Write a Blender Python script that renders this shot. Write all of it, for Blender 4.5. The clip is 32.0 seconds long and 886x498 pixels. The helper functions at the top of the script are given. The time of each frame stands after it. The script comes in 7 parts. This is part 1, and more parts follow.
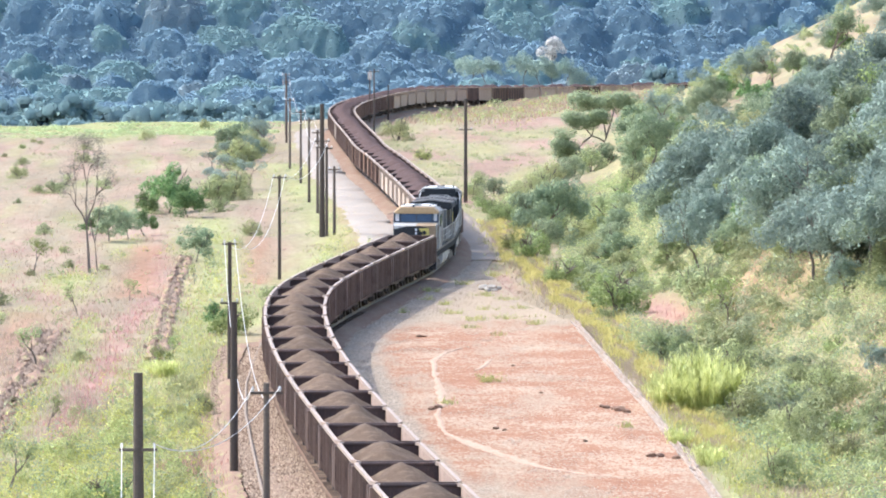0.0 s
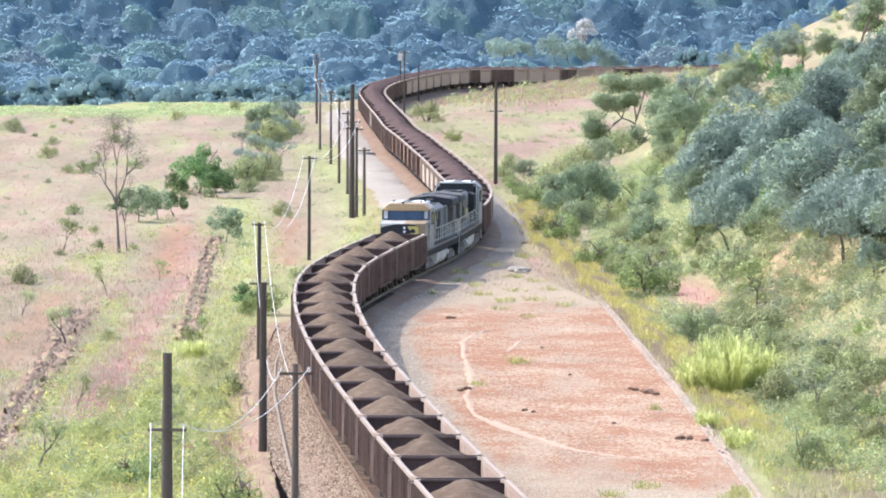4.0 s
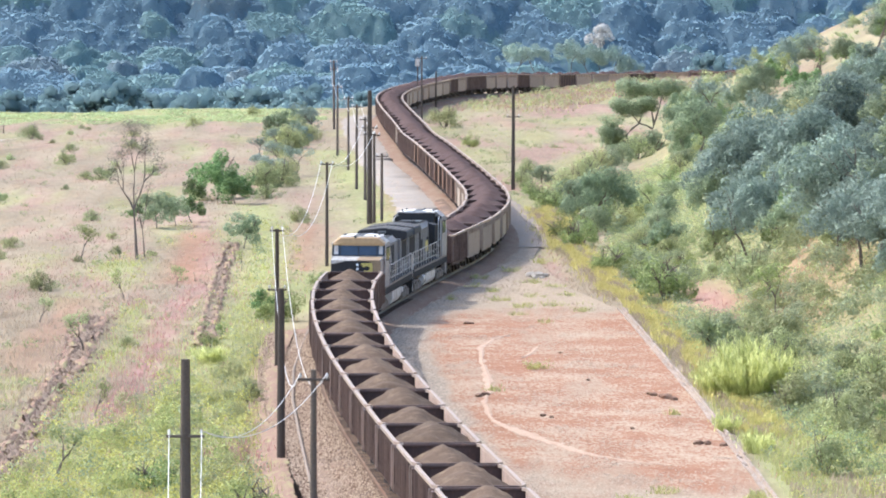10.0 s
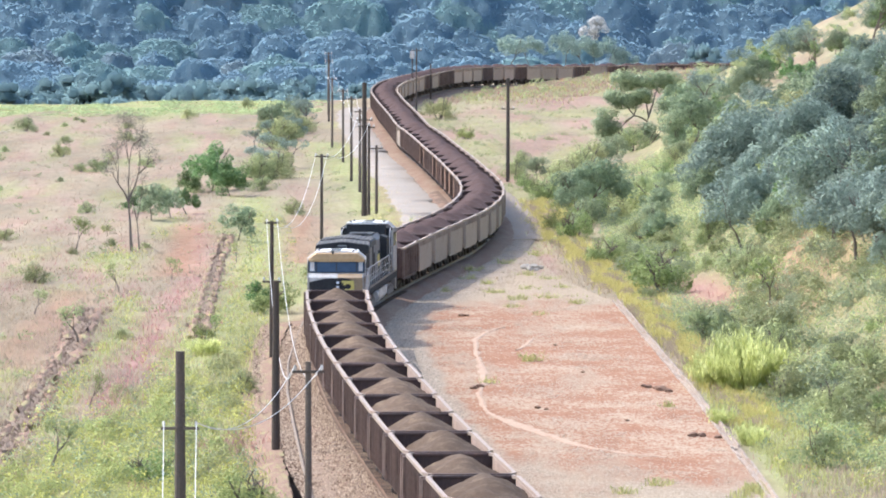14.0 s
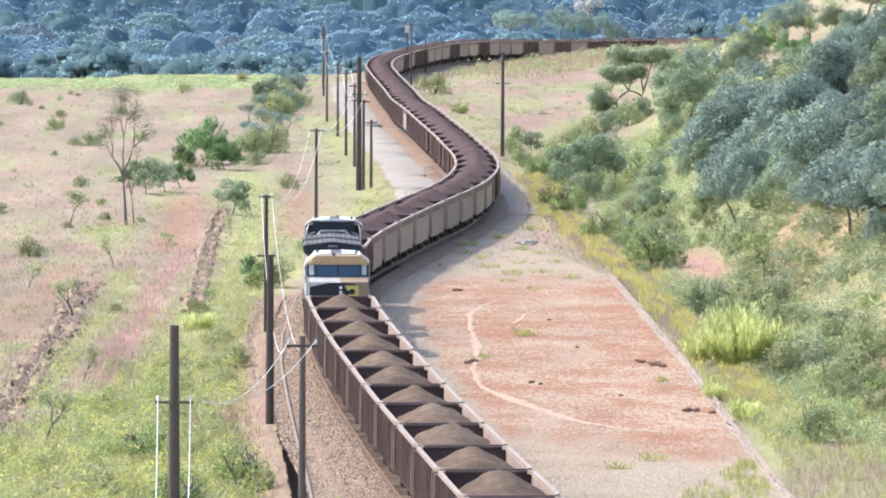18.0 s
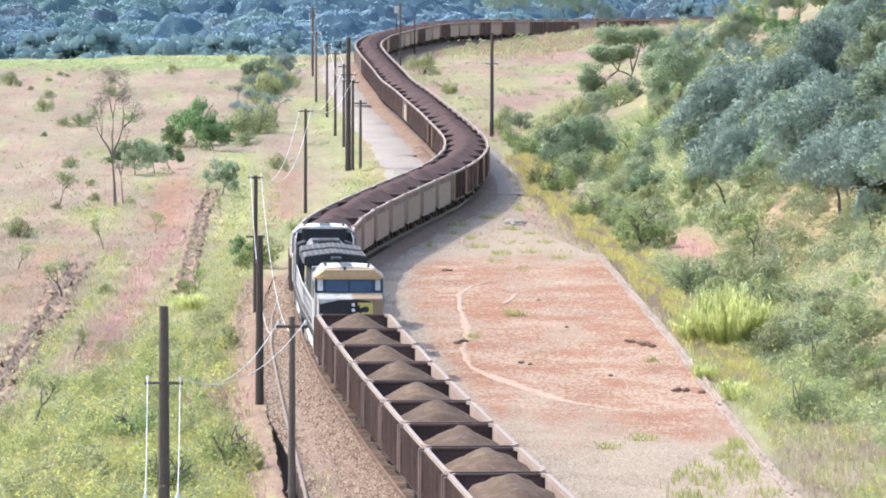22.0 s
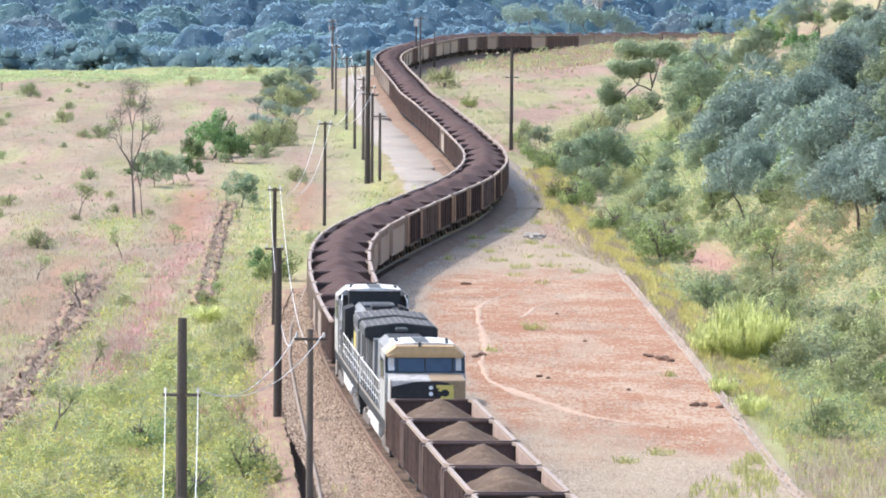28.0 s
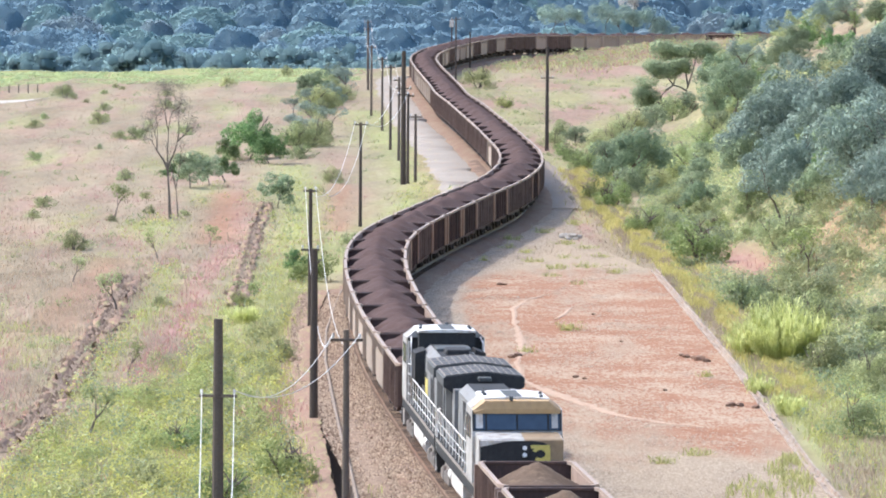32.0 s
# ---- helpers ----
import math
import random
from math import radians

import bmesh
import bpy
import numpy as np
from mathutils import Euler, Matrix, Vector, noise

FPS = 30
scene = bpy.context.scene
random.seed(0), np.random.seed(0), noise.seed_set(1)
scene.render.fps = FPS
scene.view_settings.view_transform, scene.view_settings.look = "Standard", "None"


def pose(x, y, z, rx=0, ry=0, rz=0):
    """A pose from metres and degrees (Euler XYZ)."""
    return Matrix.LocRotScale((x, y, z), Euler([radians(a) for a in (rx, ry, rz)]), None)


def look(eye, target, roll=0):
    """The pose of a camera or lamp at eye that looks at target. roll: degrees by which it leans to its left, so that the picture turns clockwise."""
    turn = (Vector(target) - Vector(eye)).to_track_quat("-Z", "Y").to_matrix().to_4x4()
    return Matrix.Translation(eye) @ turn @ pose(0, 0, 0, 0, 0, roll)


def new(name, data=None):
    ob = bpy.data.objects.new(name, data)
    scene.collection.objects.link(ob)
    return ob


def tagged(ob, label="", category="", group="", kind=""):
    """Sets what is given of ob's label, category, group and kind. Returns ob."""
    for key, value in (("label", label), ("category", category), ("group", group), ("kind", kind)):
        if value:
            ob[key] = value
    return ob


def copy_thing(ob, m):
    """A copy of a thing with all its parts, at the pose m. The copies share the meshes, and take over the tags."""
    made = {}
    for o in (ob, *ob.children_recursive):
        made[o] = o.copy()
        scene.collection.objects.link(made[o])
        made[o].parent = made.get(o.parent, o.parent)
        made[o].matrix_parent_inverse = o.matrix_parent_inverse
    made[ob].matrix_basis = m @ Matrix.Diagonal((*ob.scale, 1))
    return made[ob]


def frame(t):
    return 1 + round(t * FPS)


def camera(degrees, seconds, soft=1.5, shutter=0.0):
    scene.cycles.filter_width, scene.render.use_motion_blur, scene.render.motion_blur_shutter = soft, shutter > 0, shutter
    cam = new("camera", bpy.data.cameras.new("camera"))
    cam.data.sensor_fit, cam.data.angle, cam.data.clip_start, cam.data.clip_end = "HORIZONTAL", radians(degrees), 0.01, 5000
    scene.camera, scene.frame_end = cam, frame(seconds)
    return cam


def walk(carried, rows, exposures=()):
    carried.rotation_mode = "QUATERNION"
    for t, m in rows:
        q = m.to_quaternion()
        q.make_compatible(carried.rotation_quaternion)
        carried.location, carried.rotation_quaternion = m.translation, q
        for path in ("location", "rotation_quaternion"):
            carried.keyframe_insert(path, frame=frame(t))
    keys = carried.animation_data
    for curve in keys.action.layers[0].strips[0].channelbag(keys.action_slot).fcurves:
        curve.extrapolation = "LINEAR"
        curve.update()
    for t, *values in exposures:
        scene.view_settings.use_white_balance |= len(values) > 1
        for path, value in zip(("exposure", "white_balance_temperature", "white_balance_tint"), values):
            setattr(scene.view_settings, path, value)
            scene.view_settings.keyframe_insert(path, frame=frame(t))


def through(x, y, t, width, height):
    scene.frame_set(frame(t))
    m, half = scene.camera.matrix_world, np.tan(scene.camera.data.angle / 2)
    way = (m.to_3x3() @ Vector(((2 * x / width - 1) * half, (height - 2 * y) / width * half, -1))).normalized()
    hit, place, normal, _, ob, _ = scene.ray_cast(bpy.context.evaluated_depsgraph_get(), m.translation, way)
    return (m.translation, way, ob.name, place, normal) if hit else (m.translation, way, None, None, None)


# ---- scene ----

# ---- the line of the railway: (x, y) from the far cutting to below the lookout ----
LINE = [(330, 1120), (200, 1132), (120, 1122), (75, 1100), (45, 1078), (28, 1057), (22.6, 1045), (15, 1019), (8, 993), (1.8, 957),
        (-3, 923), (-6.75, 884), (-8.85, 853), (-9.7, 822), (-9.55, 796), (-8.3, 755), (-6.1, 692),
        (-4.95, 655), (-3.4, 625), (-2.0, 592), (-0.4, 555), (0.6, 528), (1.5, 505), (1.65, 485), (1.25, 470),
        (0.1, 450), (-1.75, 432), (-3.9, 410), (-5.15, 396), (-6.4, 381), (-6.85, 368), (-6.85, 355),
        (-6.5, 340), (-5.95, 325), (-4.97, 305), (-3.72, 285), (-1.65, 255), (0.6, 226), (7.5, 140), (18.5, 0), (46, -350)]


def smooth_line(points, sigma=7.0):
    """The line as one point a metre, its corners rounded."""
    p = np.array(points, float)
    run = np.concatenate([[0], np.cumsum(np.hypot(*np.diff(p, axis=0).T))])
    at = np.arange(0, run[-1], 1.0)
    q = np.stack([np.interp(at, run, p[:, 0]), np.interp(at, run, p[:, 1])], 1)
    k = np.exp(-0.5 * (np.arange(-24, 25) / sigma) ** 2)
    k /= k.sum()
    pad = np.concatenate([q[:1] + (np.arange(-24, 0)[:, None]) * (q[1] - q[0]), q,
                          q[-1:] + (np.arange(1, 25)[:, None]) * (q[-1] - q[-2])])
    q = np.stack([np.convolve(pad[:, i], k, "valid") for i in (0, 1)], 1)
    run = np.concatenate([[0], np.cumsum(np.hypot(*np.diff(q, axis=0).T))])
    return q, run


RAIL_XY, RAIL_S = smooth_line(LINE)


def on_line(s):
    """Plan position at a run of s metres along the line."""
    return np.array([np.interp(s, RAIL_S, RAIL_XY[:, 0]), np.interp(s, RAIL_S, RAIL_XY[:, 1])])


_near = RAIL_XY[RAIL_XY[:, 1] < 1075]
_order = np.argsort(_near[:, 1])
LINE_Y, LINE_X = _near[_order, 1], _near[_order, 0]


def line_x(y):
    """Where the line lies across the valley, at the distance y."""
    return np.interp(y, LINE_Y, LINE_X)



def rail_drop(y):
    """How far the line has sunk below its level stretch, beyond the far curve."""
    k = np.clip((np.asarray(y, float) - 920) / 155, 0, 1)
    return 2.0 * k * k * (3 - 2 * k)


# ---- camera: stands on a lookout over the line, held by hand: (seconds, tilt, turn, lean) in degrees ----
EYE_Z = 21.56
cam = camera(7.80, 32.0, soft=1.9)
VIEW = [
    (0, -2.5758, -0.2092, 0.025),
    (0.5, -2.6228, -0.1895, 0.143),
    (1, -2.6727, -0.1436, 0.015),
    (1.5, -2.7076, -0.1068, 0.101),
    (2, -2.7328, -0.0603, 0.115),
    (2.5, -2.7234, -0.0121, 0.174),
    (3, -2.7151, 0.0476, 0.148),
    (3.5, -2.7438, 0.0375, 0.286),
    (5.5, -2.6518, 0.1727, 0.161),
    (6, -2.6098, 0.2375, 0.171),
    (6.5, -2.6156, 0.2643, 0.254),
    (7, -2.6557, 0.3188, 0.403),
    (7.5, -2.7410, 0.3461, 0.424),
    (8, -2.7244, 0.4033, 0.627),
    (8.5, -2.6983, 0.4230, 0.439),
    (9, -2.6672, 0.3933, 0.337),
    (9.5, -2.6998, 0.3013, 0.195),
    (10, -2.6909, 0.2090, 0.112),
    (10.5, -2.7582, 0.1711, -0.015),
    (11, -2.7516, 0.3965, 0.216),
    (11.5, -2.7490, 0.1836, 0.331),
    (12, -2.7811, 0.1281, 0.300),
    (12.5, -2.7723, 0.0189, 0.120),
    (13, -2.7437, 0.0000, -0.005),
    (13.5, -2.7377, 0.0079, 0.105),
    (14, -2.7605, 0.1622, 0.116),
    (14.5, -2.8029, 0.2358, 0.119),
    (16.5, -3.0024, 0.3063, 0.027),
    (17, -2.9746, 0.2501, 0.043),
    (17.5, -2.9720, 0.1678, 0.246),
    (18, -2.9852, 0.1123, 0.248),
    (18.5, -2.9416, 0.1159, 0.226),
    (19, -2.9565, 0.1045, 0.278),
    (19.5, -2.9550, 0.0843, 0.296),
    (20, -2.9749, 0.0396, 0.228),
    (20.5, -3.0461, -0.0308, 0.085),
    (21, -3.0956, -0.0591, 0.098),
    (21.5, -3.1595, -0.0458, -0.045),
    (22, -3.1576, 0.0186, 0.166),
    (22.5, -3.1330, 0.0358, 0.260),
    (23, -3.0386, 0.0529, 0.673),
    (23.5, -2.9988, 0.1060, 0.776),
    (24, -2.9695, 0.1174, 0.817),
    (24.5, -2.9602, 0.1553, 0.659),
    (25, -3.0015, 0.1645, 0.642),
    (25.5, -3.0398, 0.1660, 0.624),
    (26, -3.0575, 0.2083, 0.525),
    (26.5, -3.0542, 0.2644, 0.643),
    (28.5, -3.0278, 0.1703, 0.438),
    (29, -3.0087, 0.1862, 0.515),
    (29.5, -3.0029, 0.2035, 0.575),
    (30, -3.0051, 0.2074, 0.591),
    (30.5, -2.9886, 0.3073, 0.547),
    (31, -3.0291, 0.3905, 0.536),
    (31.5, -3.0384, 0.4623, 0.521),
    (32, -3.0376, 0.5017, 0.354),
]
walk(cam, [(t, pose(0, 0, EYE_Z, 90 + tilt, 0, turn) @ pose(0, 0, 0, 0, 0, lean)) for t, tilt, turn, lean in VIEW],
     exposures=[(0.0, 1.66, 6120, 9), (1.0, 1.60, 6120, 9), (3.5, 1.60, 6120, 9), (6.0, 1.58, 6120, 9), (8.0, 1.55, 6120, 9), (9.0, 1.48, 6120, 9), (13.0, 1.48, 6120, 9), (19.0, 1.51, 6120, 9), (26.0, 1.48, 6120, 9), (29.0, 1.41, 6120, 9), (32.0, 1.38, 6120, 9)])

# ---- light: a clear hazy day, the sun high on the far left ----
SUN = Vector((-0.62, 0.30, 0.80)).normalized()
world = bpy.data.worlds.new("sky")
scene.world = world
world.use_nodes = True
_sky = world.node_tree.nodes.new("ShaderNodeTexSky")
_sky.sky_type, _sky.sun_disc = "NISHITA", False
_sky.sun_elevation = math.asin(SUN.z)
_sky.sun_rotation = math.atan2(SUN.x, SUN.y)
_sky.air_density, _sky.dust_density, _sky.ozone_density = 1.0, 2.5, 1.0
world.node_tree.links.new(_sky.outputs[0], world.node_tree.nodes["Background"].inputs[0])
world.node_tree.nodes["Background"].inputs[1].default_value = 0.15
sun = new("sun", bpy.data.lights.new("sun", "SUN"))
sun.data.energy, sun.data.angle, sun.data.color = 1.35, radians(0.6), (1.0, 0.96, 0.89)
sun.matrix_world = look(SUN * 300, (0, 0, 0))

# ---- materials ----
def material(name, rough=0.8, metal=0.0):
    m = bpy.data.materials.new(name)
    m.use_nodes = True
    b = m.node_tree.nodes["Principled BSDF"]
    b.inputs["Roughness"].default_value, b.inputs["Metallic"].default_value = rough, metal
    return m, m.node_tree.nodes, m.node_tree.links, b


def ramp(nodes, stops):
    r = nodes.new("ShaderNodeValToRGB")
    e = r.color_ramp.elements
    while len(e) < len(stops):
        e.new(0.5)
    for el, (at, c) in zip(e, stops):
        el.position, el.color = at, (*c, 1)
    return r


def noise_tex(nodes, links, scale, detail=6.0, rough=0.6, where=None, stretch=None):
    n = nodes.new("ShaderNodeTexNoise")
    n.inputs["Scale"].default_value, n.inputs["Detail"].default_value, n.inputs["Roughness"].default_value = scale, detail, rough
    src = where or nodes.new("ShaderNodeNewGeometry").outputs["Position"]
    if stretch:
        mp = nodes.new("ShaderNodeMapping")
        mp.inputs["Scale"].default_value = stretch
        links.new(src, mp.inputs["Vector"])
        src = mp.outputs[0]
    links.new(src, n.inputs["Vector"])
    return n


def mixed(nodes, links, fac, a, b, kind="MIX"):
    m = nodes.new("ShaderNodeMix")
    m.data_type, m.blend_type = "RGBA", kind
    if isinstance(fac, float):
        m.inputs[0].default_value = fac
    else:
        links.new(fac, m.inputs[0])
    for sock, v in ((m.inputs[6], a), (m.inputs[7], b)):
        if isinstance(v, tuple):
            sock.default_value = (*v, 1)
        else:
            links.new(v, sock)
    return m.outputs[2]


def bumped(nodes, links, b, height, strength=0.4, distance=0.05):
    u = nodes.new("ShaderNodeBump")
    u.inputs["Strength"].default_value, u.inputs["Distance"].default_value = strength, distance
    links.new(height, u.inputs["Height"])
    links.new(u.outputs[0], b.inputs["Normal"])


def painted(name, dark, light, scale=1.2, fine=14.0, rough=0.7, metal=0.0, stains=None, stain_at=(0.52, 0.7), bump=0.25, local=True, stretch=None, by_object=0.0, stain_stretch=(1, 1, 0.35)):
    """Two-scale mottled surface with optional stains."""
    m, n, l, b = material(name, rough, metal)
    if rough > 0.8:
        b.inputs["Specular IOR Level"].default_value = 0.2
    where = n.new("ShaderNodeTexCoord").outputs["Object"] if local else n.new("ShaderNodeNewGeometry").outputs["Position"]
    big, small = noise_tex(n, l, scale, where=where, stretch=stretch), noise_tex(n, l, fine, where=where, stretch=stretch)
    c = mixed(n, l, big.outputs[0], ramp_in(n, l, small.outputs[0], dark, light), light)
    if stains:
        st = noise_tex(n, l, scale * 2.3, 8, 0.7, where, stain_stretch)
        r = ramp(n, [(stain_at[0], (0, 0, 0)), (stain_at[1], (1, 1, 1))])
        l.new(st.outputs[0], r.inputs[0])
        c = mixed(n, l, r.outputs[0], c, stains)
    if by_object:
        oi = n.new("ShaderNodeObjectInfo")
        hs = n.new("ShaderNodeHueSaturation")
        mr = n.new("ShaderNodeMapRange")
        mr.inputs[3].default_value, mr.inputs[4].default_value = 1 - by_object, 1 + by_object
        l.new(oi.outputs["Random"], mr.inputs[0])
        l.new(mr.outputs[0], hs.inputs["Value"])
        l.new(c, hs.inputs["Color"])
        c = hs.outputs[0]
    l.new(c, b.inputs["Base Color"])
    bumped(n, l, b, small.outputs[0], bump, 0.02)
    return m


def ramp_in(n, l, fac, a, b):
    r = ramp(n, [(0.3, a), (0.72, b)])
    l.new(fac, r.inputs[0])
    return r.outputs[0]


def foliage(name, dark, light, through=0.25, spread=0.18):
    """Leaves: hue and value vary leaf by leaf and plant by plant, a little light comes through."""
    m, n, l, b = material(name, 0.7)
    b.inputs["Specular IOR Level"].default_value = 0.12
    g, oi = n.new("ShaderNodeNewGeometry"), n.new("ShaderNodeObjectInfo")
    r = ramp(n, [(0.0, dark), (1.0, light)])
    l.new(g.outputs["Random Per Island"], r.inputs[0])
    hs = n.new("ShaderNodeHueSaturation")
    mr, mh = n.new("ShaderNodeMapRange"), n.new("ShaderNodeMapRange")
    mr.inputs[3].default_value, mr.inputs[4].default_value = 1 - spread * 1.4, 1 + spread * 1.4
    mh.inputs[3].default_value, mh.inputs[4].default_value = 0.5 - spread * 0.14, 0.5 + spread * 0.10
    l.new(oi.outputs["Random"], mr.inputs[0])
    wn = n.new("ShaderNodeMath")
    wn.operation, wn.inputs[1].default_value = "MULTIPLY", 7.31
    fr = n.new("ShaderNodeMath")
    fr.operation = "FRACT"
    l.new(oi.outputs["Random"], wn.inputs[0])
    l.new(wn.outputs[0], fr.inputs[0])
    l.new(fr.outputs[0], mh.inputs[0])
    l.new(mr.outputs[0], hs.inputs["Value"])
    l.new(mh.outputs[0], hs.inputs["Hue"])
    l.new(r.outputs[0], hs.inputs["Color"])
    l.new(hs.outputs[0], b.inputs["Base Color"])
    tr, mx = n.new("ShaderNodeBsdfTranslucent"), n.new("ShaderNodeMixShader")
    l.new(hs.outputs[0], tr.inputs["Color"])
    mx.inputs[0].default_value = through
    l.new(b.outputs[0], mx.inputs[1])
    l.new(tr.outputs[0], mx.inputs[2])
    l.new(mx.outputs[0], n["Material Output"].inputs["Surface"])
    return m


def meadow():
    """Dry grassland: straw, pink seed heads and yellow-green patches."""
    m, n, l, b = material("dry_meadow", 0.95)
    b.inputs["Specular IOR Level"].default_value = 0.1
    fine = noise_tex(n, l, 2.2, 8, 0.75, stretch=(1, 0.14, 1))
    mid = noise_tex(n, l, 0.5, 6, 0.65, stretch=(1, 0.12, 1))
    straw = ramp_in(n, l, fine.outputs[0], (0.272, 0.216, 0.148), (0.385, 0.315, 0.222))
    green = ramp_in(n, l, fine.outputs[0], (0.268, 0.268, 0.118), (0.39, 0.392, 0.19))
    pink = ramp_in(n, l, fine.outputs[0], (0.33, 0.185, 0.155), (0.43, 0.268, 0.228))
    bare = ramp_in(n, l, fine.outputs[0], (0.275, 0.15, 0.095), (0.39, 0.24, 0.16))
    at = n.new("ShaderNodeVertexColor")
    at.layer_name = "cover"
    sp = n.new("ShaderNodeSeparateColor")
    l.new(at.outputs["Color"], sp.inputs[0])
    c = straw
    for sock, tint in ((sp.outputs[0], pink), (sp.outputs[1], green), (sp.outputs[2], bare)):
        ad, su = n.new("ShaderNodeMath"), n.new("ShaderNodeMapRange")
        ad.operation = "ADD"
        l.new(sock, ad.inputs[0])
        l.new(mid.outputs[0], ad.inputs[1])
        su.inputs[1].default_value, su.inputs[2].default_value = 0.5, 1.35
        l.new(ad.outputs[0], su.inputs[0])
        c = mixed(n, l, su.outputs[0], c, tint)
    wide = noise_tex(n, l, 0.16, 7, 0.7, stretch=(1, 0.16, 1))
    c = mixed(n, l, 1.0, c, ramp_in(n, l, wide.outputs[0], (0.66, 0.665, 0.65), (1.14, 1.12, 1.10)), "MULTIPLY")
    l.new(c, b.inputs["Base Color"])
    bumped(n, l, b, fine.outputs[0], 0.5, 0.15)
    return m


def red_earth():
    """Trodden red-brown earth, strewn with pale grit that thickens in drifts."""
    m, n, l, b = material("red_earth", 0.95)
    b.inputs["Specular IOR Level"].default_value = 0.15
    big = noise_tex(n, l, 0.34, 7, 0.72, stretch=(0.7, 0.5, 1))
    mid = noise_tex(n, l, 1.6, 6, 0.7, stretch=(1, 0.12, 1))
    grit = noise_tex(n, l, 9.0, 6, 0.8, stretch=(0.7, 0.13, 1))
    c = mixed(n, l, mid.outputs[0], (0.215, 0.088, 0.047), (0.37, 0.183, 0.106))
    c = mixed(n, l, ramp_in(n, l, big.outputs[0], (0, 0, 0), (0.6, 0.6, 0.6)), c, (0.37, 0.235, 0.152))
    ad = n.new("ShaderNodeMath")
    ad.operation = "MULTIPLY_ADD"
    l.new(big.outputs[0], ad.inputs[0])
    ad.inputs[1].default_value = 0.6
    l.new(grit.outputs[0], ad.inputs[2])
    pale = ramp(n, [(0.78, (0, 0, 0)), (0.90, (0.9, 0.9, 0.9))])
    l.new(ad.outputs[0], pale.inputs[0])
    c = mixed(n, l, pale.outputs[0], c, (0.43, 0.335, 0.24))
    dark = ramp(n, [(0.34, (0.85, 0.85, 0.85)), (0.43, (0, 0, 0))])
    l.new(grit.outputs[0], dark.inputs[0])
    c = mixed(n, l, dark.outputs[0], c, (0.16, 0.075, 0.045))
    # gravel laid over the earth, broken up at its edges
    at, sp = n.new("ShaderNodeVertexColor"), n.new("ShaderNodeSeparateColor")
    at.layer_name = "cover"
    l.new(at.outputs["Color"], sp.inputs[0])
    stone = ramp(n, [(0.30, (0.12, 0.09, 0.07)), (0.48, (0.285, 0.225, 0.17)), (0.70, (0.52, 0.43, 0.335))])
    chips = noise_tex(n, l, 9.0, 4, 0.8, stretch=(1, 0.16, 1))
    l.new(chips.outputs[0], stone.inputs[0])
    warm = mixed(n, l, sp.outputs[1], stone.outputs[0], (0.40, 0.305, 0.20))
    warm = mixed(n, l, 0.6, stone.outputs[0], warm)
    edge = noise_tex(n, l, 1.1, 9, 0.8, stretch=(1, 0.16, 1))
    sm, cut = n.new("ShaderNodeMath"), n.new("ShaderNodeMapRange")
    sm.operation = "ADD"
    l.new(sp.outputs[0], sm.inputs[0])
    l.new(edge.outputs[0], sm.inputs[1])
    cut.inputs[1].default_value, cut.inputs[2].default_value = 0.78, 1.22
    l.new(sm.outputs[0], cut.inputs[0])
    c = mixed(n, l, cut.outputs[0], c, warm)
    l.new(c, b.inputs["Base Color"])
    bumped(n, l, b, grit.outputs[0], 0.6, 0.03)
    return m


MEADOW = meadow()
# Mountain floor: the haze in front of it is mixed into this blue.
FOREST_FLOOR = painted("hazed_forest_floor", (0.14, 0.22, 0.28), (0.19, 0.285, 0.35), 0.05, 0.5, 0.95, local=False)
BALLAST = painted("ballast_stone", (0.09, 0.055, 0.038), (0.33, 0.24, 0.17), 0.25, 11.0, 0.95, stains=(0.22, 0.125, 0.085), stain_at=(0.36, 0.66), bump=0.9, local=False, stretch=(1, 0.15, 1), stain_stretch=(1.5, 0.25, 1))
RED_EARTH = red_earth()
CONCRETE = painted("old_concrete", (0.25, 0.20, 0.16), (0.42, 0.35, 0.29), 0.8, 9.0, 0.9, stains=(0.33, 0.22, 0.155), stain_at=(0.46, 0.66), local=False, stain_stretch=(1.5, 0.6, 1), by_object=0.1)
SOIL = painted("dark_soil", (0.13, 0.085, 0.06), (0.34, 0.24, 0.17), 0.9, 5.0, 0.95, local=False)
DITCH_WALL = painted("stained_concrete", (0.13, 0.10, 0.08), (0.28, 0.22, 0.175), 0.8, 9.0, 0.9, local=False)
# Ditch lining: soil coloured near black for the shade inside the cut.
DITCH_SHADE = painted("shaded_ditch_soil", (0.022, 0.016, 0.012), (0.075, 0.052, 0.04), 0.9, 5.0, 0.95, local=False)
SOIL_RED = painted("red_brown_soil", (0.17, 0.095, 0.065), (0.32, 0.21, 0.15), 0.7, 5.0, 0.95, stains=(0.33, 0.31, 0.14), stain_at=(0.5, 0.66), local=False, stretch=(1, 0.2, 1), stain_stretch=(1.2, 0.2, 1))
ORE = painted("iron_ore", (0.042, 0.025, 0.024), (0.105, 0.064, 0.056), 0.9, 9.0, 0.95, bump=0.8)
ORE_FINE = painted("fine_ore", (0.06, 0.04, 0.03), (0.135, 0.09, 0.06), 0.8, 7.0, 0.95, bump=0.9, stains=(0.19, 0.135, 0.09), stain_at=(0.5, 0.68), by_object=0.15)
ORE_SPILL = painted("spilt_ore", (0.06, 0.036, 0.028), (0.19, 0.125, 0.092), 0.7, 10.0, 0.95, bump=0.9, local=False, stretch=(1, 0.3, 1))
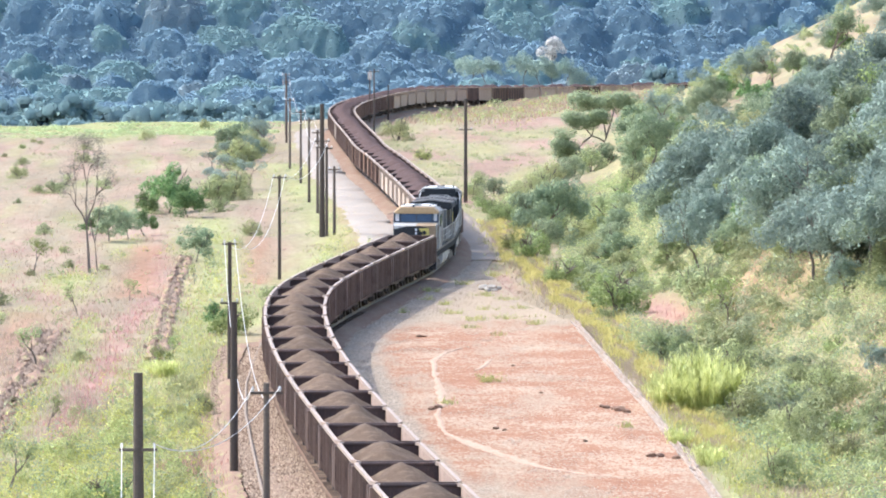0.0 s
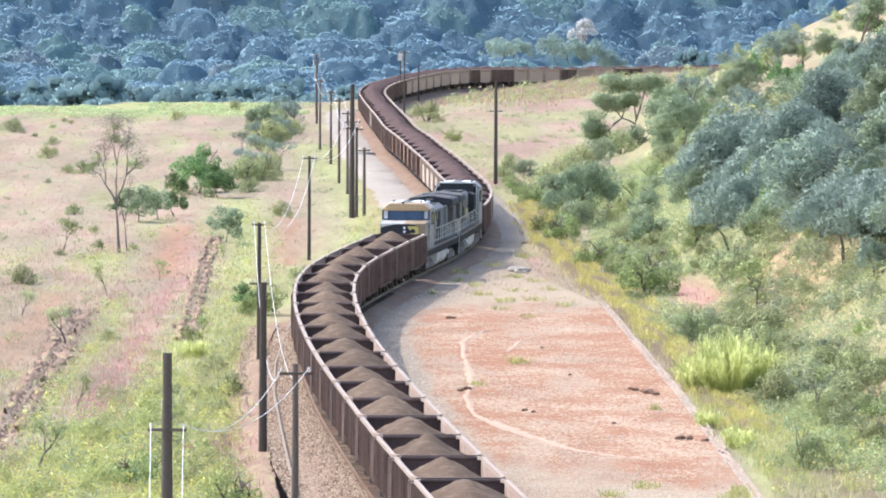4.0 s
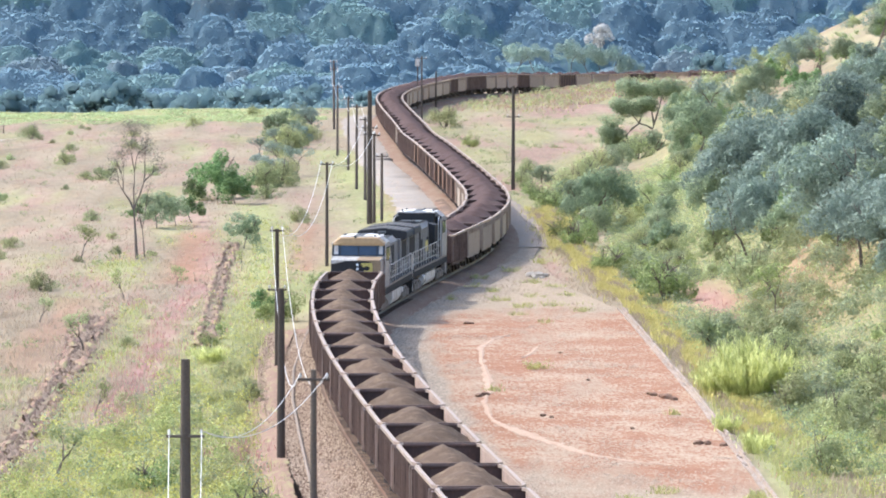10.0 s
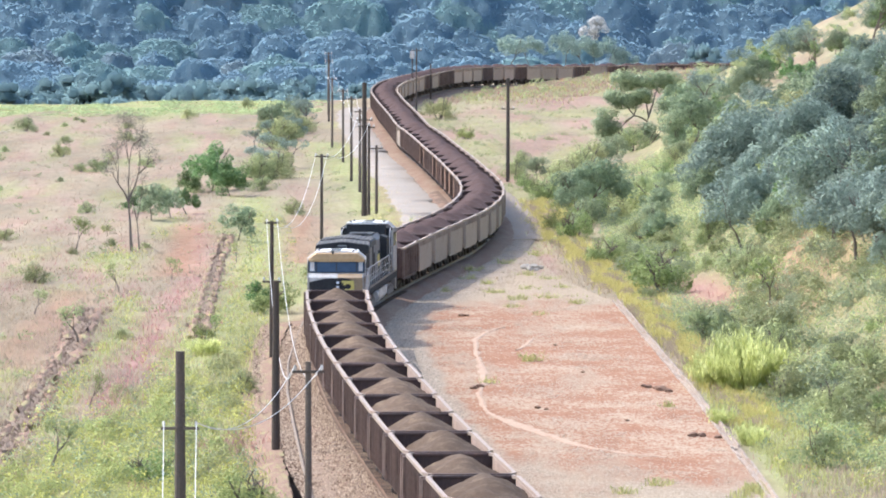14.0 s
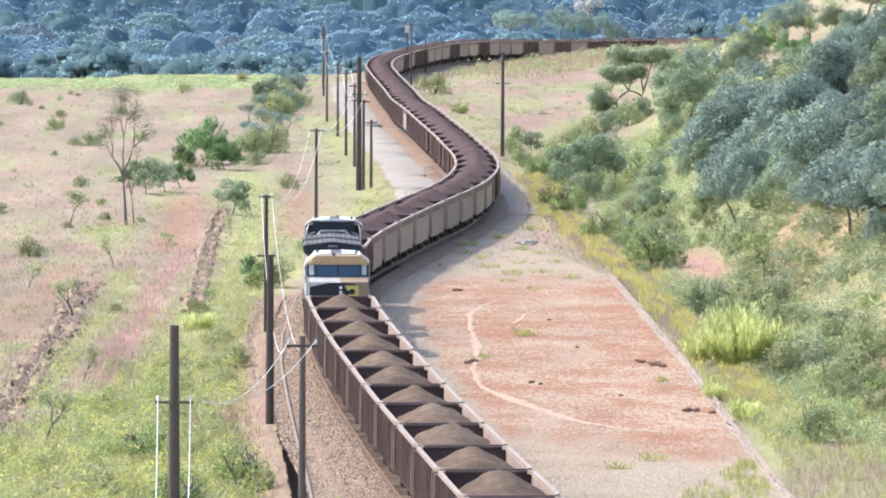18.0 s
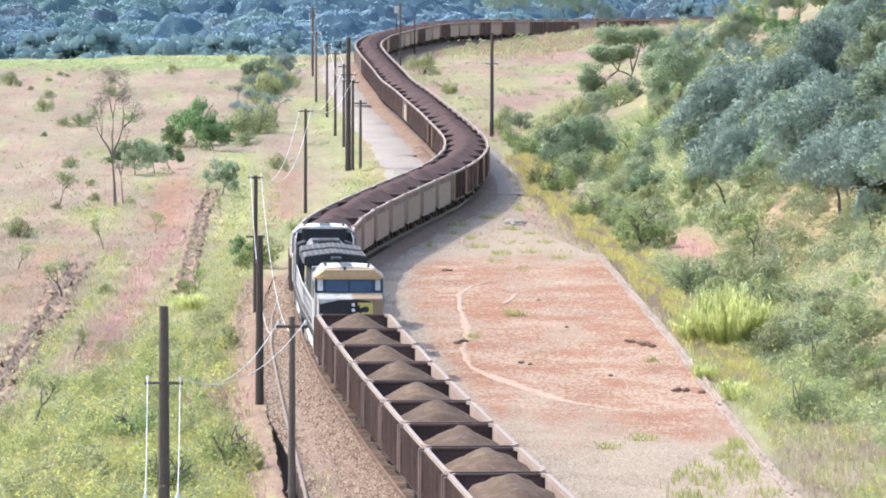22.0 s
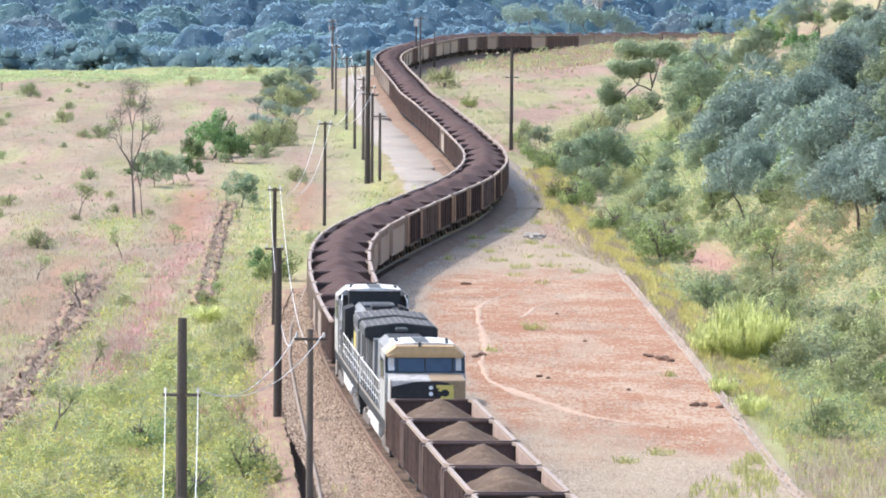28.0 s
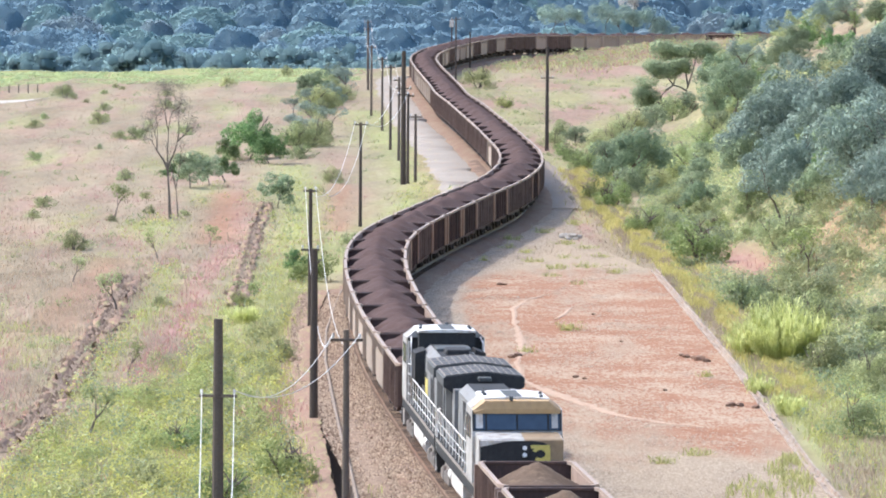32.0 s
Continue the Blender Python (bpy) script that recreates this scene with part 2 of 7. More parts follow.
RUST = painted("rusty_steel", (0.038, 0.023, 0.02), (0.10, 0.058, 0.047), 1.0, 7.0, 0.75, 0.0, stains=(0.15, 0.085, 0.06), by_object=0.25)
# Ribs paler than the rusty panels: the light they catch is in the colour.
RIB = painted("light_catching_rib_steel", (0.10, 0.062, 0.05), (0.22, 0.145, 0.115), 1.0, 7.0, 0.7, stains=(0.07, 0.042, 0.034), by_object=0.2)
# Inner plating: worn steel, with the sunlight on it put into the tan.
INNER = painted("sunlit_worn_inner_steel", (0.22, 0.145, 0.11), (0.40, 0.29, 0.23), 0.9, 6.0, 0.7, stains=(0.13, 0.08, 0.06), stain_at=(0.52, 0.72))
TAN = painted("faded_tan_paint", (0.27, 0.205, 0.16), (0.41, 0.325, 0.26), 0.8, 6.0, 0.75, stains=(0.15, 0.09, 0.065), stain_at=(0.56, 0.75), by_object=0.15)
ORANGE = painted("orange_oxide_paint", (0.20, 0.105, 0.065), (0.33, 0.19, 0.12), 1.0, 6.0, 0.7, stains=(0.12, 0.06, 0.04))
RIM = painted("worn_bare_rim", (0.21, 0.145, 0.11), (0.40, 0.305, 0.24), 1.5, 8.0, 0.6, stains=(0.25, 0.14, 0.10), stain_at=(0.55, 0.7))
IRON = painted("oily_iron", (0.02, 0.018, 0.017), (0.07, 0.055, 0.05), 2.0, 10.0, 0.6, 0.2)
RAIL = painted("rail_steel", (0.055, 0.034, 0.026), (0.13, 0.082, 0.06), 2.0, 10.0, 0.5, 0.3, local=False)
SLEEPER = painted("weathered_sleeper", (0.05, 0.035, 0.028), (0.14, 0.10, 0.078), 2.0, 10.0, 0.9)
POLE = painted("weathered_pole", (0.055, 0.042, 0.036), (0.15, 0.12, 0.10), 1.2, 12.0, 0.85, by_object=0.3)
BARK = painted("bark", (0.07, 0.055, 0.045), (0.20, 0.165, 0.14), 2.0, 14.0, 0.9, bump=0.7)
WIRE = painted("bare_wire", (0.58, 0.56, 0.52), (0.76, 0.73, 0.69), 2.0, 10.0, 0.6, 0.0)
LOCO_GREY = painted("grey_loco_paint", (0.05, 0.056, 0.06), (0.105, 0.112, 0.115), 0.7, 6.0, 0.82, stains=(0.13, 0.09, 0.07), stain_at=(0.55, 0.72))
LOCO_WHITE = painted("dusty_white_paint", (0.50, 0.47, 0.44), (0.74, 0.72, 0.70), 1.1, 9.0, 0.6, stains=(0.33, 0.25, 0.19), stain_at=(0.48, 0.68))
LOCO_YELLOW = painted("ochre_loco_paint", (0.21, 0.145, 0.085), (0.33, 0.235, 0.14), 0.7, 5.0, 0.6, stains=(0.18, 0.12, 0.085), stain_at=(0.52, 0.75))
LOCO_BLACK = painted("sooty_black_paint", (0.018, 0.018, 0.02), (0.05, 0.05, 0.052), 0.9, 6.0, 0.82)
BROW = painted("ochre_brow_paint", (0.33, 0.205, 0.095), (0.48, 0.32, 0.16), 0.7, 5.0, 0.6, stains=(0.30, 0.20, 0.12), stain_at=(0.55, 0.78))
CAB_SIDE = painted("dusty_grey_paint", (0.29, 0.28, 0.265), (0.47, 0.455, 0.435), 1.1, 9.0, 0.75, stains=(0.17, 0.13, 0.10), stain_at=(0.48, 0.66))
WING = painted("slate_grey_panels", (0.035, 0.037, 0.039), (0.085, 0.087, 0.088), 0.9, 7.0, 0.8, stains=(0.14, 0.115, 0.10), stain_at=(0.55, 0.75))
HOOD_GREY = painted("mid_grey_loco_paint", (0.12, 0.125, 0.13), (0.25, 0.25, 0.25), 0.9, 8.0, 0.75, stains=(0.14, 0.11, 0.09), stain_at=(0.5, 0.7))
EMBLEM = painted("yellow_paint", (0.50, 0.40, 0.08), (0.66, 0.55, 0.16), 1.0, 8.0, 0.5, stains=(0.3, 0.2, 0.08), stain_at=(0.6, 0.8))
# Glass base lifted towards blue to hold some of the sky's reflection.
GLASS_DARK = painted("dark_glass", (0.03, 0.05, 0.08), (0.05, 0.075, 0.115), 1.0, 3.0, 0.1, bump=0.02)
LAMP_GLASS = painted("lamp_glass", (0.75, 0.76, 0.78), (0.85, 0.86, 0.88), 2.0, 9.0, 0.2, bump=0.02)
SAND = painted("washed_sand", (0.31, 0.19, 0.125), (0.50, 0.36, 0.26), 1.4, 9.0, 0.95, local=False, stretch=(1, 0.2, 1))
STONE = painted("dusty_stone", (0.11, 0.06, 0.042), (0.29, 0.185, 0.13), 1.5, 9.0, 0.9)
PALE_STONE = painted("pale_stone", (0.30, 0.26, 0.22), (0.48, 0.43, 0.37), 1.5, 9.0, 0.9)
LEAF_OLIVE = foliage("olive_leaves", (0.205, 0.26, 0.165), (0.35, 0.415, 0.265), 0.68)
# Grey-green leaves with extra blue in the colour, standing in for haze.
LEAF_GREY = foliage("hazed_grey_green_leaves", (0.195, 0.258, 0.22), (0.325, 0.395, 0.335), 0.7)
LEAF_BRIGHT = foliage("bright_leaves", (0.22, 0.285, 0.11), (0.43, 0.49, 0.22), 0.65)
# Far forest: the blue of distant haze is painted into these three leaf colours.
LEAF_FAR = foliage("hazed_blue_forest", (0.245, 0.365, 0.44), (0.29, 0.41, 0.48), 0.7, 0.04)
LEAF_FAR_GREEN = foliage("hazed_pale_green_forest", (0.27, 0.405, 0.43), (0.325, 0.46, 0.465), 0.7, 0.04)
LEAF_FAR_DRY = foliage("hazed_greyish_forest", (0.285, 0.37, 0.42), (0.325, 0.41, 0.45), 0.7, 0.04)
GRASS_STRAW = foliage("straw_blades", (0.37, 0.29, 0.205), (0.48, 0.39, 0.285), 0.5, 0.0)
GRASS_PINK = foliage("pink_seed_heads", (0.42, 0.22, 0.195), (0.53, 0.305, 0.275), 0.5, 0.0)
GRASS_GREEN = foliage("green_blades", (0.38, 0.375, 0.148), (0.54, 0.525, 0.24), 0.55, 0.0)
GRASS_YELLOW = foliage("yellow_blades", (0.46, 0.405, 0.14), (0.66, 0.585, 0.24), 0.6, 0.0)
LEAF_WEED = foliage("yellow_green_weeds", (0.38, 0.385, 0.11), (0.62, 0.60, 0.215), 0.65, 0.0)
LEAF_GREEN = foliage("fresh_green_leaves", (0.12, 0.205, 0.085), (0.28, 0.39, 0.17), 0.62)
CHIPS = foliage("stone_chips", (0.14, 0.082, 0.054), (0.58, 0.44, 0.32), 0.0, 0.0)
LEAF_SHRUB = foliage("pale_shrub_leaves", (0.295, 0.335, 0.168), (0.465, 0.50, 0.268), 0.68)
CLODS = foliage("brown_clods", (0.15, 0.10, 0.07), (0.42, 0.31, 0.23), 0.0, 0.0)
CHIPS_PALE = foliage("pale_stone_chips", (0.30, 0.22, 0.155), (0.50, 0.40, 0.305), 0.0, 0.0)
PALE_GRAVEL = painted("pale_gravel", (0.19, 0.16, 0.135), (0.35, 0.305, 0.26), 0.4, 8.0, 0.95, stains=(0.33, 0.25, 0.19), stain_at=(0.5, 0.75), local=False, stretch=(1, 0.14, 1), stain_stretch=(1.4, 0.2, 1))
APRON = painted("apron_gravel", (0.16, 0.125, 0.10), (0.37, 0.305, 0.25), 0.5, 10.0, 0.95, stains=(0.34, 0.24, 0.15), stain_at=(0.5, 0.68), bump=0.9, local=False, stretch=(1, 0.2, 1), stain_stretch=(1.3, 0.5, 1))
LEAF_TWIG = foliage("dry_twigs", (0.17, 0.155, 0.125), (0.30, 0.28, 0.225), 0.4, 0.1)
LEAF_LIP = foliage("fresh_pale_green", (0.40, 0.48, 0.24), (0.60, 0.68, 0.38), 0.5, 0.0)
LEAF_CANE = foliage("yellow_cane_leaves", (0.40, 0.44, 0.15), (0.76, 0.78, 0.37), 0.75, 0.0)
# Valley trees: leaf green shifted towards blue as painted haze.
LEAF_MID = foliage("hazed_valley_leaves", (0.25, 0.37, 0.40), (0.33, 0.46, 0.47), 0.7, 0.05)
DUSTY = painted("dust_caked_iron", (0.14, 0.12, 0.105), (0.34, 0.30, 0.27), 2.0, 8.0, 0.85)
ROAD = painted("pale_dirt_road", (0.40, 0.35, 0.30), (0.54, 0.48, 0.42), 0.5, 5.0, 0.95, local=False)
LEAF_PALE = foliage("pale_flower_heads", (0.55, 0.55, 0.52), (0.84, 0.83, 0.80), 0.4)
# Trees past the curve: leaf colour paled to imitate haze.
LEAF_HAZE = foliage("haze_paled_leaves", (0.29, 0.39, 0.35), (0.44, 0.54, 0.46), 0.7, 0.06)

# ---- building helpers ----
def part(name, bm, mat, parent, label="", m=None):
    """Links a bmesh (or a finished mesh) as one part under a thing."""
    if isinstance(bm, bmesh.types.BMesh):
        me = bpy.data.meshes.new(name)
        bm.to_mesh(me)
        bm.free()
        me.materials.append(mat)
    else:
        me = bm
        if mat and not me.materials:
            me.materials.append(mat)
    ob = new(name, me)
    ob.parent = parent
    if m is not None:
        ob.matrix_basis = m
    if label:
        ob["label"] = label
    return ob


def box(bm, x0, x1, y0, y1, z0, z1, bevel=0.0):
    r = bmesh.ops.create_cube(bm, size=1)["verts"]
    bmesh.ops.scale(bm, verts=r, vec=(x1 - x0, y1 - y0, z1 - z0))
    bmesh.ops.translate(bm, verts=r, vec=((x0 + x1) / 2, (y0 + y1) / 2, (z0 + z1) / 2))
    if bevel:
        es = list({e for v in r for e in v.link_edges})
        bmesh.ops.bevel(bm, geom=es, offset=bevel, segments=1, affect="EDGES")
    return bm


def boxes(*dims, bevel=0.0):
    bm = bmesh.new()
    for d in dims:
        box(bm, *d, bevel=bevel)
    return bm


def prism(bm, outline, y0, y1):
    """A solid whose section (x, z) runs from y0 to y1."""
    a = [bm.verts.new((x, y0, z)) for x, z in outline]
    b = [bm.verts.new((x, y1, z)) for x, z in outline]
    n = len(outline)
    bm.faces.new(a)
    bm.faces.new(b[::-1])
    for i in range(n):
        bm.faces.new((a[i], b[i], b[(i + 1) % n], a[(i + 1) % n]))
    bmesh.ops.recalc_face_normals(bm, faces=bm.faces)
    return bm


def plan_slab(bm, outline, z0, z1):
    """A solid whose plan (x, y) runs up from z0 to z1."""
    a = [bm.verts.new((x, y, z0)) for x, y in outline]
    b = [bm.verts.new((x, y, z1)) for x, y in outline]
    n = len(outline)
    bm.faces.new(a)
    bm.faces.new(b[::-1])
    for i in range(n):
        bm.faces.new((a[i], b[i], b[(i + 1) % n], a[(i + 1) % n]))
    bmesh.ops.recalc_face_normals(bm, faces=bm.faces)
    return bm


def slab(bm, outline, x0, x1):
    """A solid whose side outline (y, z) runs across from x0 to x1."""
    a = [bm.verts.new((x0, y, z)) for y, z in outline]
    b = [bm.verts.new((x1, y, z)) for y, z in outline]
    n = len(outline)
    bm.faces.new(a)
    bm.faces.new(b[::-1])
    for i in range(n):
        bm.faces.new((a[i], b[i], b[(i + 1) % n], a[(i + 1) % n]))
    bmesh.ops.recalc_face_normals(bm, faces=bm.faces)
    return bm


def tube(bm, pts, r, sides=6):
    """A bent tube through points; r is one radius or one a point."""
    rs = r if isinstance(r, (list, tuple)) else [r] * len(pts)
    pts = [Vector(p) for p in pts]
    rings = []
    for i, p in enumerate(pts):
        d = (pts[min(i + 1, len(pts) - 1)] - pts[max(i - 1, 0)]).normalized()
        a = d.cross(Vector((0, 0, 1)) if abs(d.z) < 0.9 else Vector((1, 0, 0))).normalized()
        b = d.cross(a)
        rings.append([bm.verts.new(p + rs[i] * (math.cos(k * 6.2832 / sides) * a + math.sin(k * 6.2832 / sides) * b)) for k in range(sides)])
    for q, w in zip(rings, rings[1:]):
        for k in range(sides):
            bm.faces.new((q[k], q[(k + 1) % sides], w[(k + 1) % sides], w[k]))
    bm.faces.new(rings[0])
    bm.faces.new(rings[-1][::-1])
    return bm


def disc(bm, r, x0, x1, cy, cz, sides=20):
    """A wheel-like cylinder whose axle runs along x."""
    prof = [(cy + r * math.cos(k * 6.2832 / sides), cz + r * math.sin(k * 6.2832 / sides)) for k in range(sides)]
    return slab(bm, prof, x0, x1)



# ---- mesh helpers ----
def np_mesh(name, verts, faces, mats, smooth=False):
    """A mesh from arrays: verts (n, 3), faces (m, 3 or 4)."""
    verts, faces = np.asarray(verts, np.float32), np.asarray(faces, np.int32)
    me = bpy.data.meshes.new(name)
    me.vertices.add(len(verts))
    me.vertices.foreach_set("co", verts.ravel())
    k = faces.shape[1]
    me.loops.add(faces.size)
    me.loops.foreach_set("vertex_index", faces.ravel())
    me.polygons.add(len(faces))
    me.polygons.foreach_set("loop_start", np.arange(0, faces.size, k, dtype=np.int32))
    me.polygons.foreach_set("loop_total", np.full(len(faces), k, np.int32))
    if smooth:
        me.polygons.foreach_set("use_smooth", np.ones(len(faces), bool))
    me.update(calc_edges=True)
    for m in mats if isinstance(mats, (list, tuple)) else [mats]:
        me.materials.append(m)
    return me


def soft_leaves(me, normals):
    """Leaves shaded by the roundness of their clump."""
    at = me.attributes.new("custom_normal", "FLOAT_VECTOR", "POINT")
    at.data.foreach_set("vector", np.asarray(normals, np.float32).ravel())
    me.update()
    return me


def grid_faces(nx, ny):
    i, j = np.meshgrid(np.arange(nx - 1), np.arange(ny - 1))
    a = (j * nx + i).ravel()
    return np.stack([a, a + 1, a + nx + 1, a + nx], 1)


def smooth_step(v, a, b):
    k = np.clip((v - a) / (b - a), 0, 1)
    return k * k * (3 - 2 * k)


def wave_noise(x, y, size, seed):
    """Cheap smooth noise in -1..1 on arrays."""
    g = np.random.RandomState(seed)
    out = 0
    for i in range(5):
        a, p = g.uniform(0, 6.28), g.uniform(0, 6.28)
        f = g.uniform(0.6, 1.6) * 6.28 / size
        out = out + np.sin((np.cos(a) * x + np.sin(a) * y) * f + p + 1.3 * np.sin((np.sin(a) * x - np.cos(a) * y) * f * 0.6 + p * 2))
    return out / 5


TOE_Y = [0, 200, 300, 380, 450, 520, 600, 700, 850, 1000, 1200]
TOE_X = [40, 24, 18, 14, 10.5, 11.5, 14, 16.5, 25, 38, 60]


def brow_y(x):
    """Where the meadow breaks off into the valley."""
    return 853 + (np.asarray(x, float) + 53) * 0.55


def land_z(x, y):
    """Height of the land: the formation, the meadow, the wooded spur, the valley and the mountain beyond it."""
    x, y = np.asarray(x, float), np.asarray(y, float)
    u = x - line_x(y)
    z = -0.72 + 0.0 * x
    rough = smooth_step(np.abs(u), 4.5, 10)
    pad = (u > 0) & (y < 400) & (x < 13)
    z = z + np.where(pad, 0, rough) * (0.22 * wave_noise(x, y * 0.5, 9, 3) + 0.35 * wave_noise(x, y * 0.4, 34, 5))
    beyond = smooth_step(y, 1095, 1150)
    z = z - 12 * np.maximum(smooth_step(y - brow_y(x), 0, 170) * np.maximum(smooth_step(-u, 5, 14) * (1 - smooth_step(x, -9, 4)), beyond),
                            smooth_step(y, 1060, 1190) * np.maximum(smooth_step(u, 5, 14), beyond))
    z = z - rail_drop(y) * (1 - smooth_step(u, 3.5, 9)) * smooth_step(u, -14, -5)
    z = z + (0.45 + 0.35 * wave_noise(x, y, 16, 6)) * np.exp(-((u - 8.0) / 3.5) ** 2) * smooth_step(y, 935, 1000) * (1 - smooth_step(y, 1062, 1100))
    rise = np.maximum(0, x - np.interp(y, TOE_Y, TOE_X))
    hill = 0.50 * rise * smooth_step(rise, 0, 9) * (1 - smooth_step(y, 1040, 1200))
    z = z + np.minimum(hill, 60 + 6 * wave_noise(x, y, 120, 9))
    far = np.maximum(0, y - 1225)
    z = z + np.minimum(0.52 * far, 260) + 4.5 * smooth_step(y, 1190, 1216)
    z = z + (19.2 + 0.72) * (1 - smooth_step(y, -5, 105)) * smooth_step(-u, 7, 16) * smooth_step(y, -330, -120)
    return z


DITCH = [(180, -2.5), (225, -4.9), (256, -6.23), (272, -6.99), (294, -7.93), (316, -8.82), (337, -9.34), (356, -9.43), (377, -9.43)]


def ground_z(x, y):
    """The land with the ditch beside the railway dug out of it."""
    x, y = np.asarray(x, float), np.asarray(y, float)
    off = np.abs(x - np.interp(y, [p[0] for p in DITCH], [p[1] for p in DITCH]))
    return land_z(x, y) - 1.1 * smooth_step(1.9 - off, 0, 0.5) * (y > 182) * (y < 375)


def yard_edge(y):
    return np.interp(y, [150, 256, 314, 399], [15.0, 12.2, 11.2, 9.15])


def near_curve(x, y, points, width):
    """1 on a line through (y, x) points, falling off over the width."""
    p = np.array(points)
    return np.exp(-((x - np.interp(y, p[:, 0], p[:, 1])) / width) ** 2) * (y > p[0, 0]) * (y < p[-1, 0])


def cover(x, y):
    """What grows where: shares of pink seed grass, green growth and bare red soil; the rest is straw."""
    u = x - line_x(y)
    n1, n2, n3 = wave_noise(x, y * 0.10, 6, 21), wave_noise(x, y * 0.11, 10, 22), wave_noise(x, y * 0.15, 2.4, 23)
    left, right = u < -3, u > 3
    edge = brow_y(x)
    pink = smooth_step(n1 + 0.12 * n3, -0.3, 0.6) * 0.40 * (left & (u < -8.5))
    pink = np.maximum(pink, near_curve(x, y, [(300, -16.6), (345, -17.0), (380, -17.5), (419, -17.3), (470, -19.2), (520, -21)], 1.2) * (0.72 + 0.45 * n3 + 0.25 * n1))
    pink = np.maximum(pink, 0.9 * np.exp(-((x + 9.5) / 1.2) ** 2 - ((y - 284) / 9) ** 2))
    pink = np.maximum(pink, 0.5 * smooth_step(n2 + 0.3 * n3, -0.1, 0.5) * right * (y > 520))
    pink = np.maximum(pink, 0.9 * np.exp(-((x - 15.0 + (y - 400) * 0.02) / 1.3) ** 2 - ((y - 402) / 17) ** 2))
    pink = np.maximum(pink, 0.9 * np.exp(-((x - 16.4) / 1.4) ** 2 - ((y - 610) / 28) ** 2))
    pink = np.maximum(pink, 0.9 * near_curve(x, y, [(425, 5.5), (470, 5.6), (520, 6.2)], 0.7))
    green = near_curve(u, y, [(200, -7.2), (330, -7.0), (700, -8.0)], 3.2) * (0.8 + 0.5 * n3 + 0.3 * n1)
    green = np.maximum(green, smooth_step(x - np.interp(y, [200, 292, 324, 382, 407, 440], [-20, -18.7, -15.7, -14.3, -11.8, -10.5]) + 0.5 * n3, -0.6, 1.6) * (y < 430) * (u < -4.6) * (0.85 + 0.35 * n3 + 0.2 * n1))
    green = np.maximum(green, 0.9 * np.exp(-((x + 24) / 2.2) ** 2 - ((y - 446) / 12) ** 2))
    green = np.maximum(green, near_curve(x, y, [(290, -19.2), (338, -18.9), (380, -19.5), (400, -20.5)], 0.9) * 0.75)
    green = np.maximum(green, near_curve(x, y, [(330, -11.4), (480, -14.8), (560, -18)], 2.1) * 0.9)
    green = np.maximum(green, 0.9 * smooth_step(y - edge + 25 * n2, -75, -35) * (x < -20))
    green = np.maximum(green, (0.9 - 0.35 * smooth_step(x, 15, 21)) * (x > yard_edge(y) + 0.6) * (y < 440) * smooth_step(n2 + 0.5 * n3, -0.6, 0.1))
    green = np.maximum(green, 0.5 * (right & (y > 440)) * smooth_step(-n2 + 0.4 * n3, -0.3, 0.4))
    green = np.maximum(green, 0.48 * smooth_step(n2 - 0.5 * n1 + 0.3 * n3, 0.1, 0.6) * left)
    toe = np.interp(y, TOE_Y, TOE_X)
    green = green * (1 - 0.85 * near_curve(x, y, [(300, -16.6), (345, -17.0), (380, -17.5), (419, -17.3), (470, -19.2), (520, -21)], 1.0))
    green = green * (1 - 0.9 * np.exp(-((x - 15.0 + (y - 400) * 0.02) / 1.3) ** 2 - ((y - 402) / 17) ** 2)) * (1 - 0.8 * np.exp(-((x + 9.5) / 1.2) ** 2 - ((y - 284) / 9) ** 2))
    green = np.maximum(green, (0.62 - 0.35 * smooth_step(x - toe, 9, 17) * (y > 480)) * smooth_step(x - toe, -2, 4) * (0.9 + 0.4 * n3))
    patch = np.exp(-((x - 15.0 + (y - 400) * 0.02) / 1.3) ** 2 - ((y - 402) / 17) ** 2)
    green = green * (1 - 0.95 * patch)
    pink = np.maximum(pink, 1.0 * (patch > 0.25))
    green = green * (1 - 0.65 * smooth_step(yard_edge(y) + 4.5 + n3 - x, 0, 1.5) * (x > yard_edge(y)) * smooth_step(y, 300, 330) * (y < 440))
    bare = near_curve(x, y, [(215, -5.6), (256, -6.9), (294, -8.6), (330, -9.9), (372, -10.2)], 0.75) * 0.9
    bare = np.maximum(bare, near_curve(x, y, [(424, -18.4), (440, -19.2), (476, -20.1), (500, -21)], 1.3) * 0.85)
    bare = np.maximum(bare, near_curve(x, y, [(440, -11.0), (474, -11.7), (520, -12.6)], 0.9) * 0.7)
    bare = np.maximum(bare, near_curve(x, y, [(330, -23.0), (356, -23.7), (385, -23.6), (410, -24.5)], 1.3) * 0.6)
    bare = np.maximum(bare, near_curve(x, y, [(480, -5.0), (520, -5.5), (600, -6.5)], 1.6) * 0.3)
    bare = np.maximum(bare, 0.55 * smooth_step(x - toe, 0, 4) * smooth_step(n2 + 0.5 * n3, -0.4, 0.4) * (y < 430))
    return np.clip(pink, 0, 1), np.clip(green, 0, 1), np.clip(bare, 0, 1)


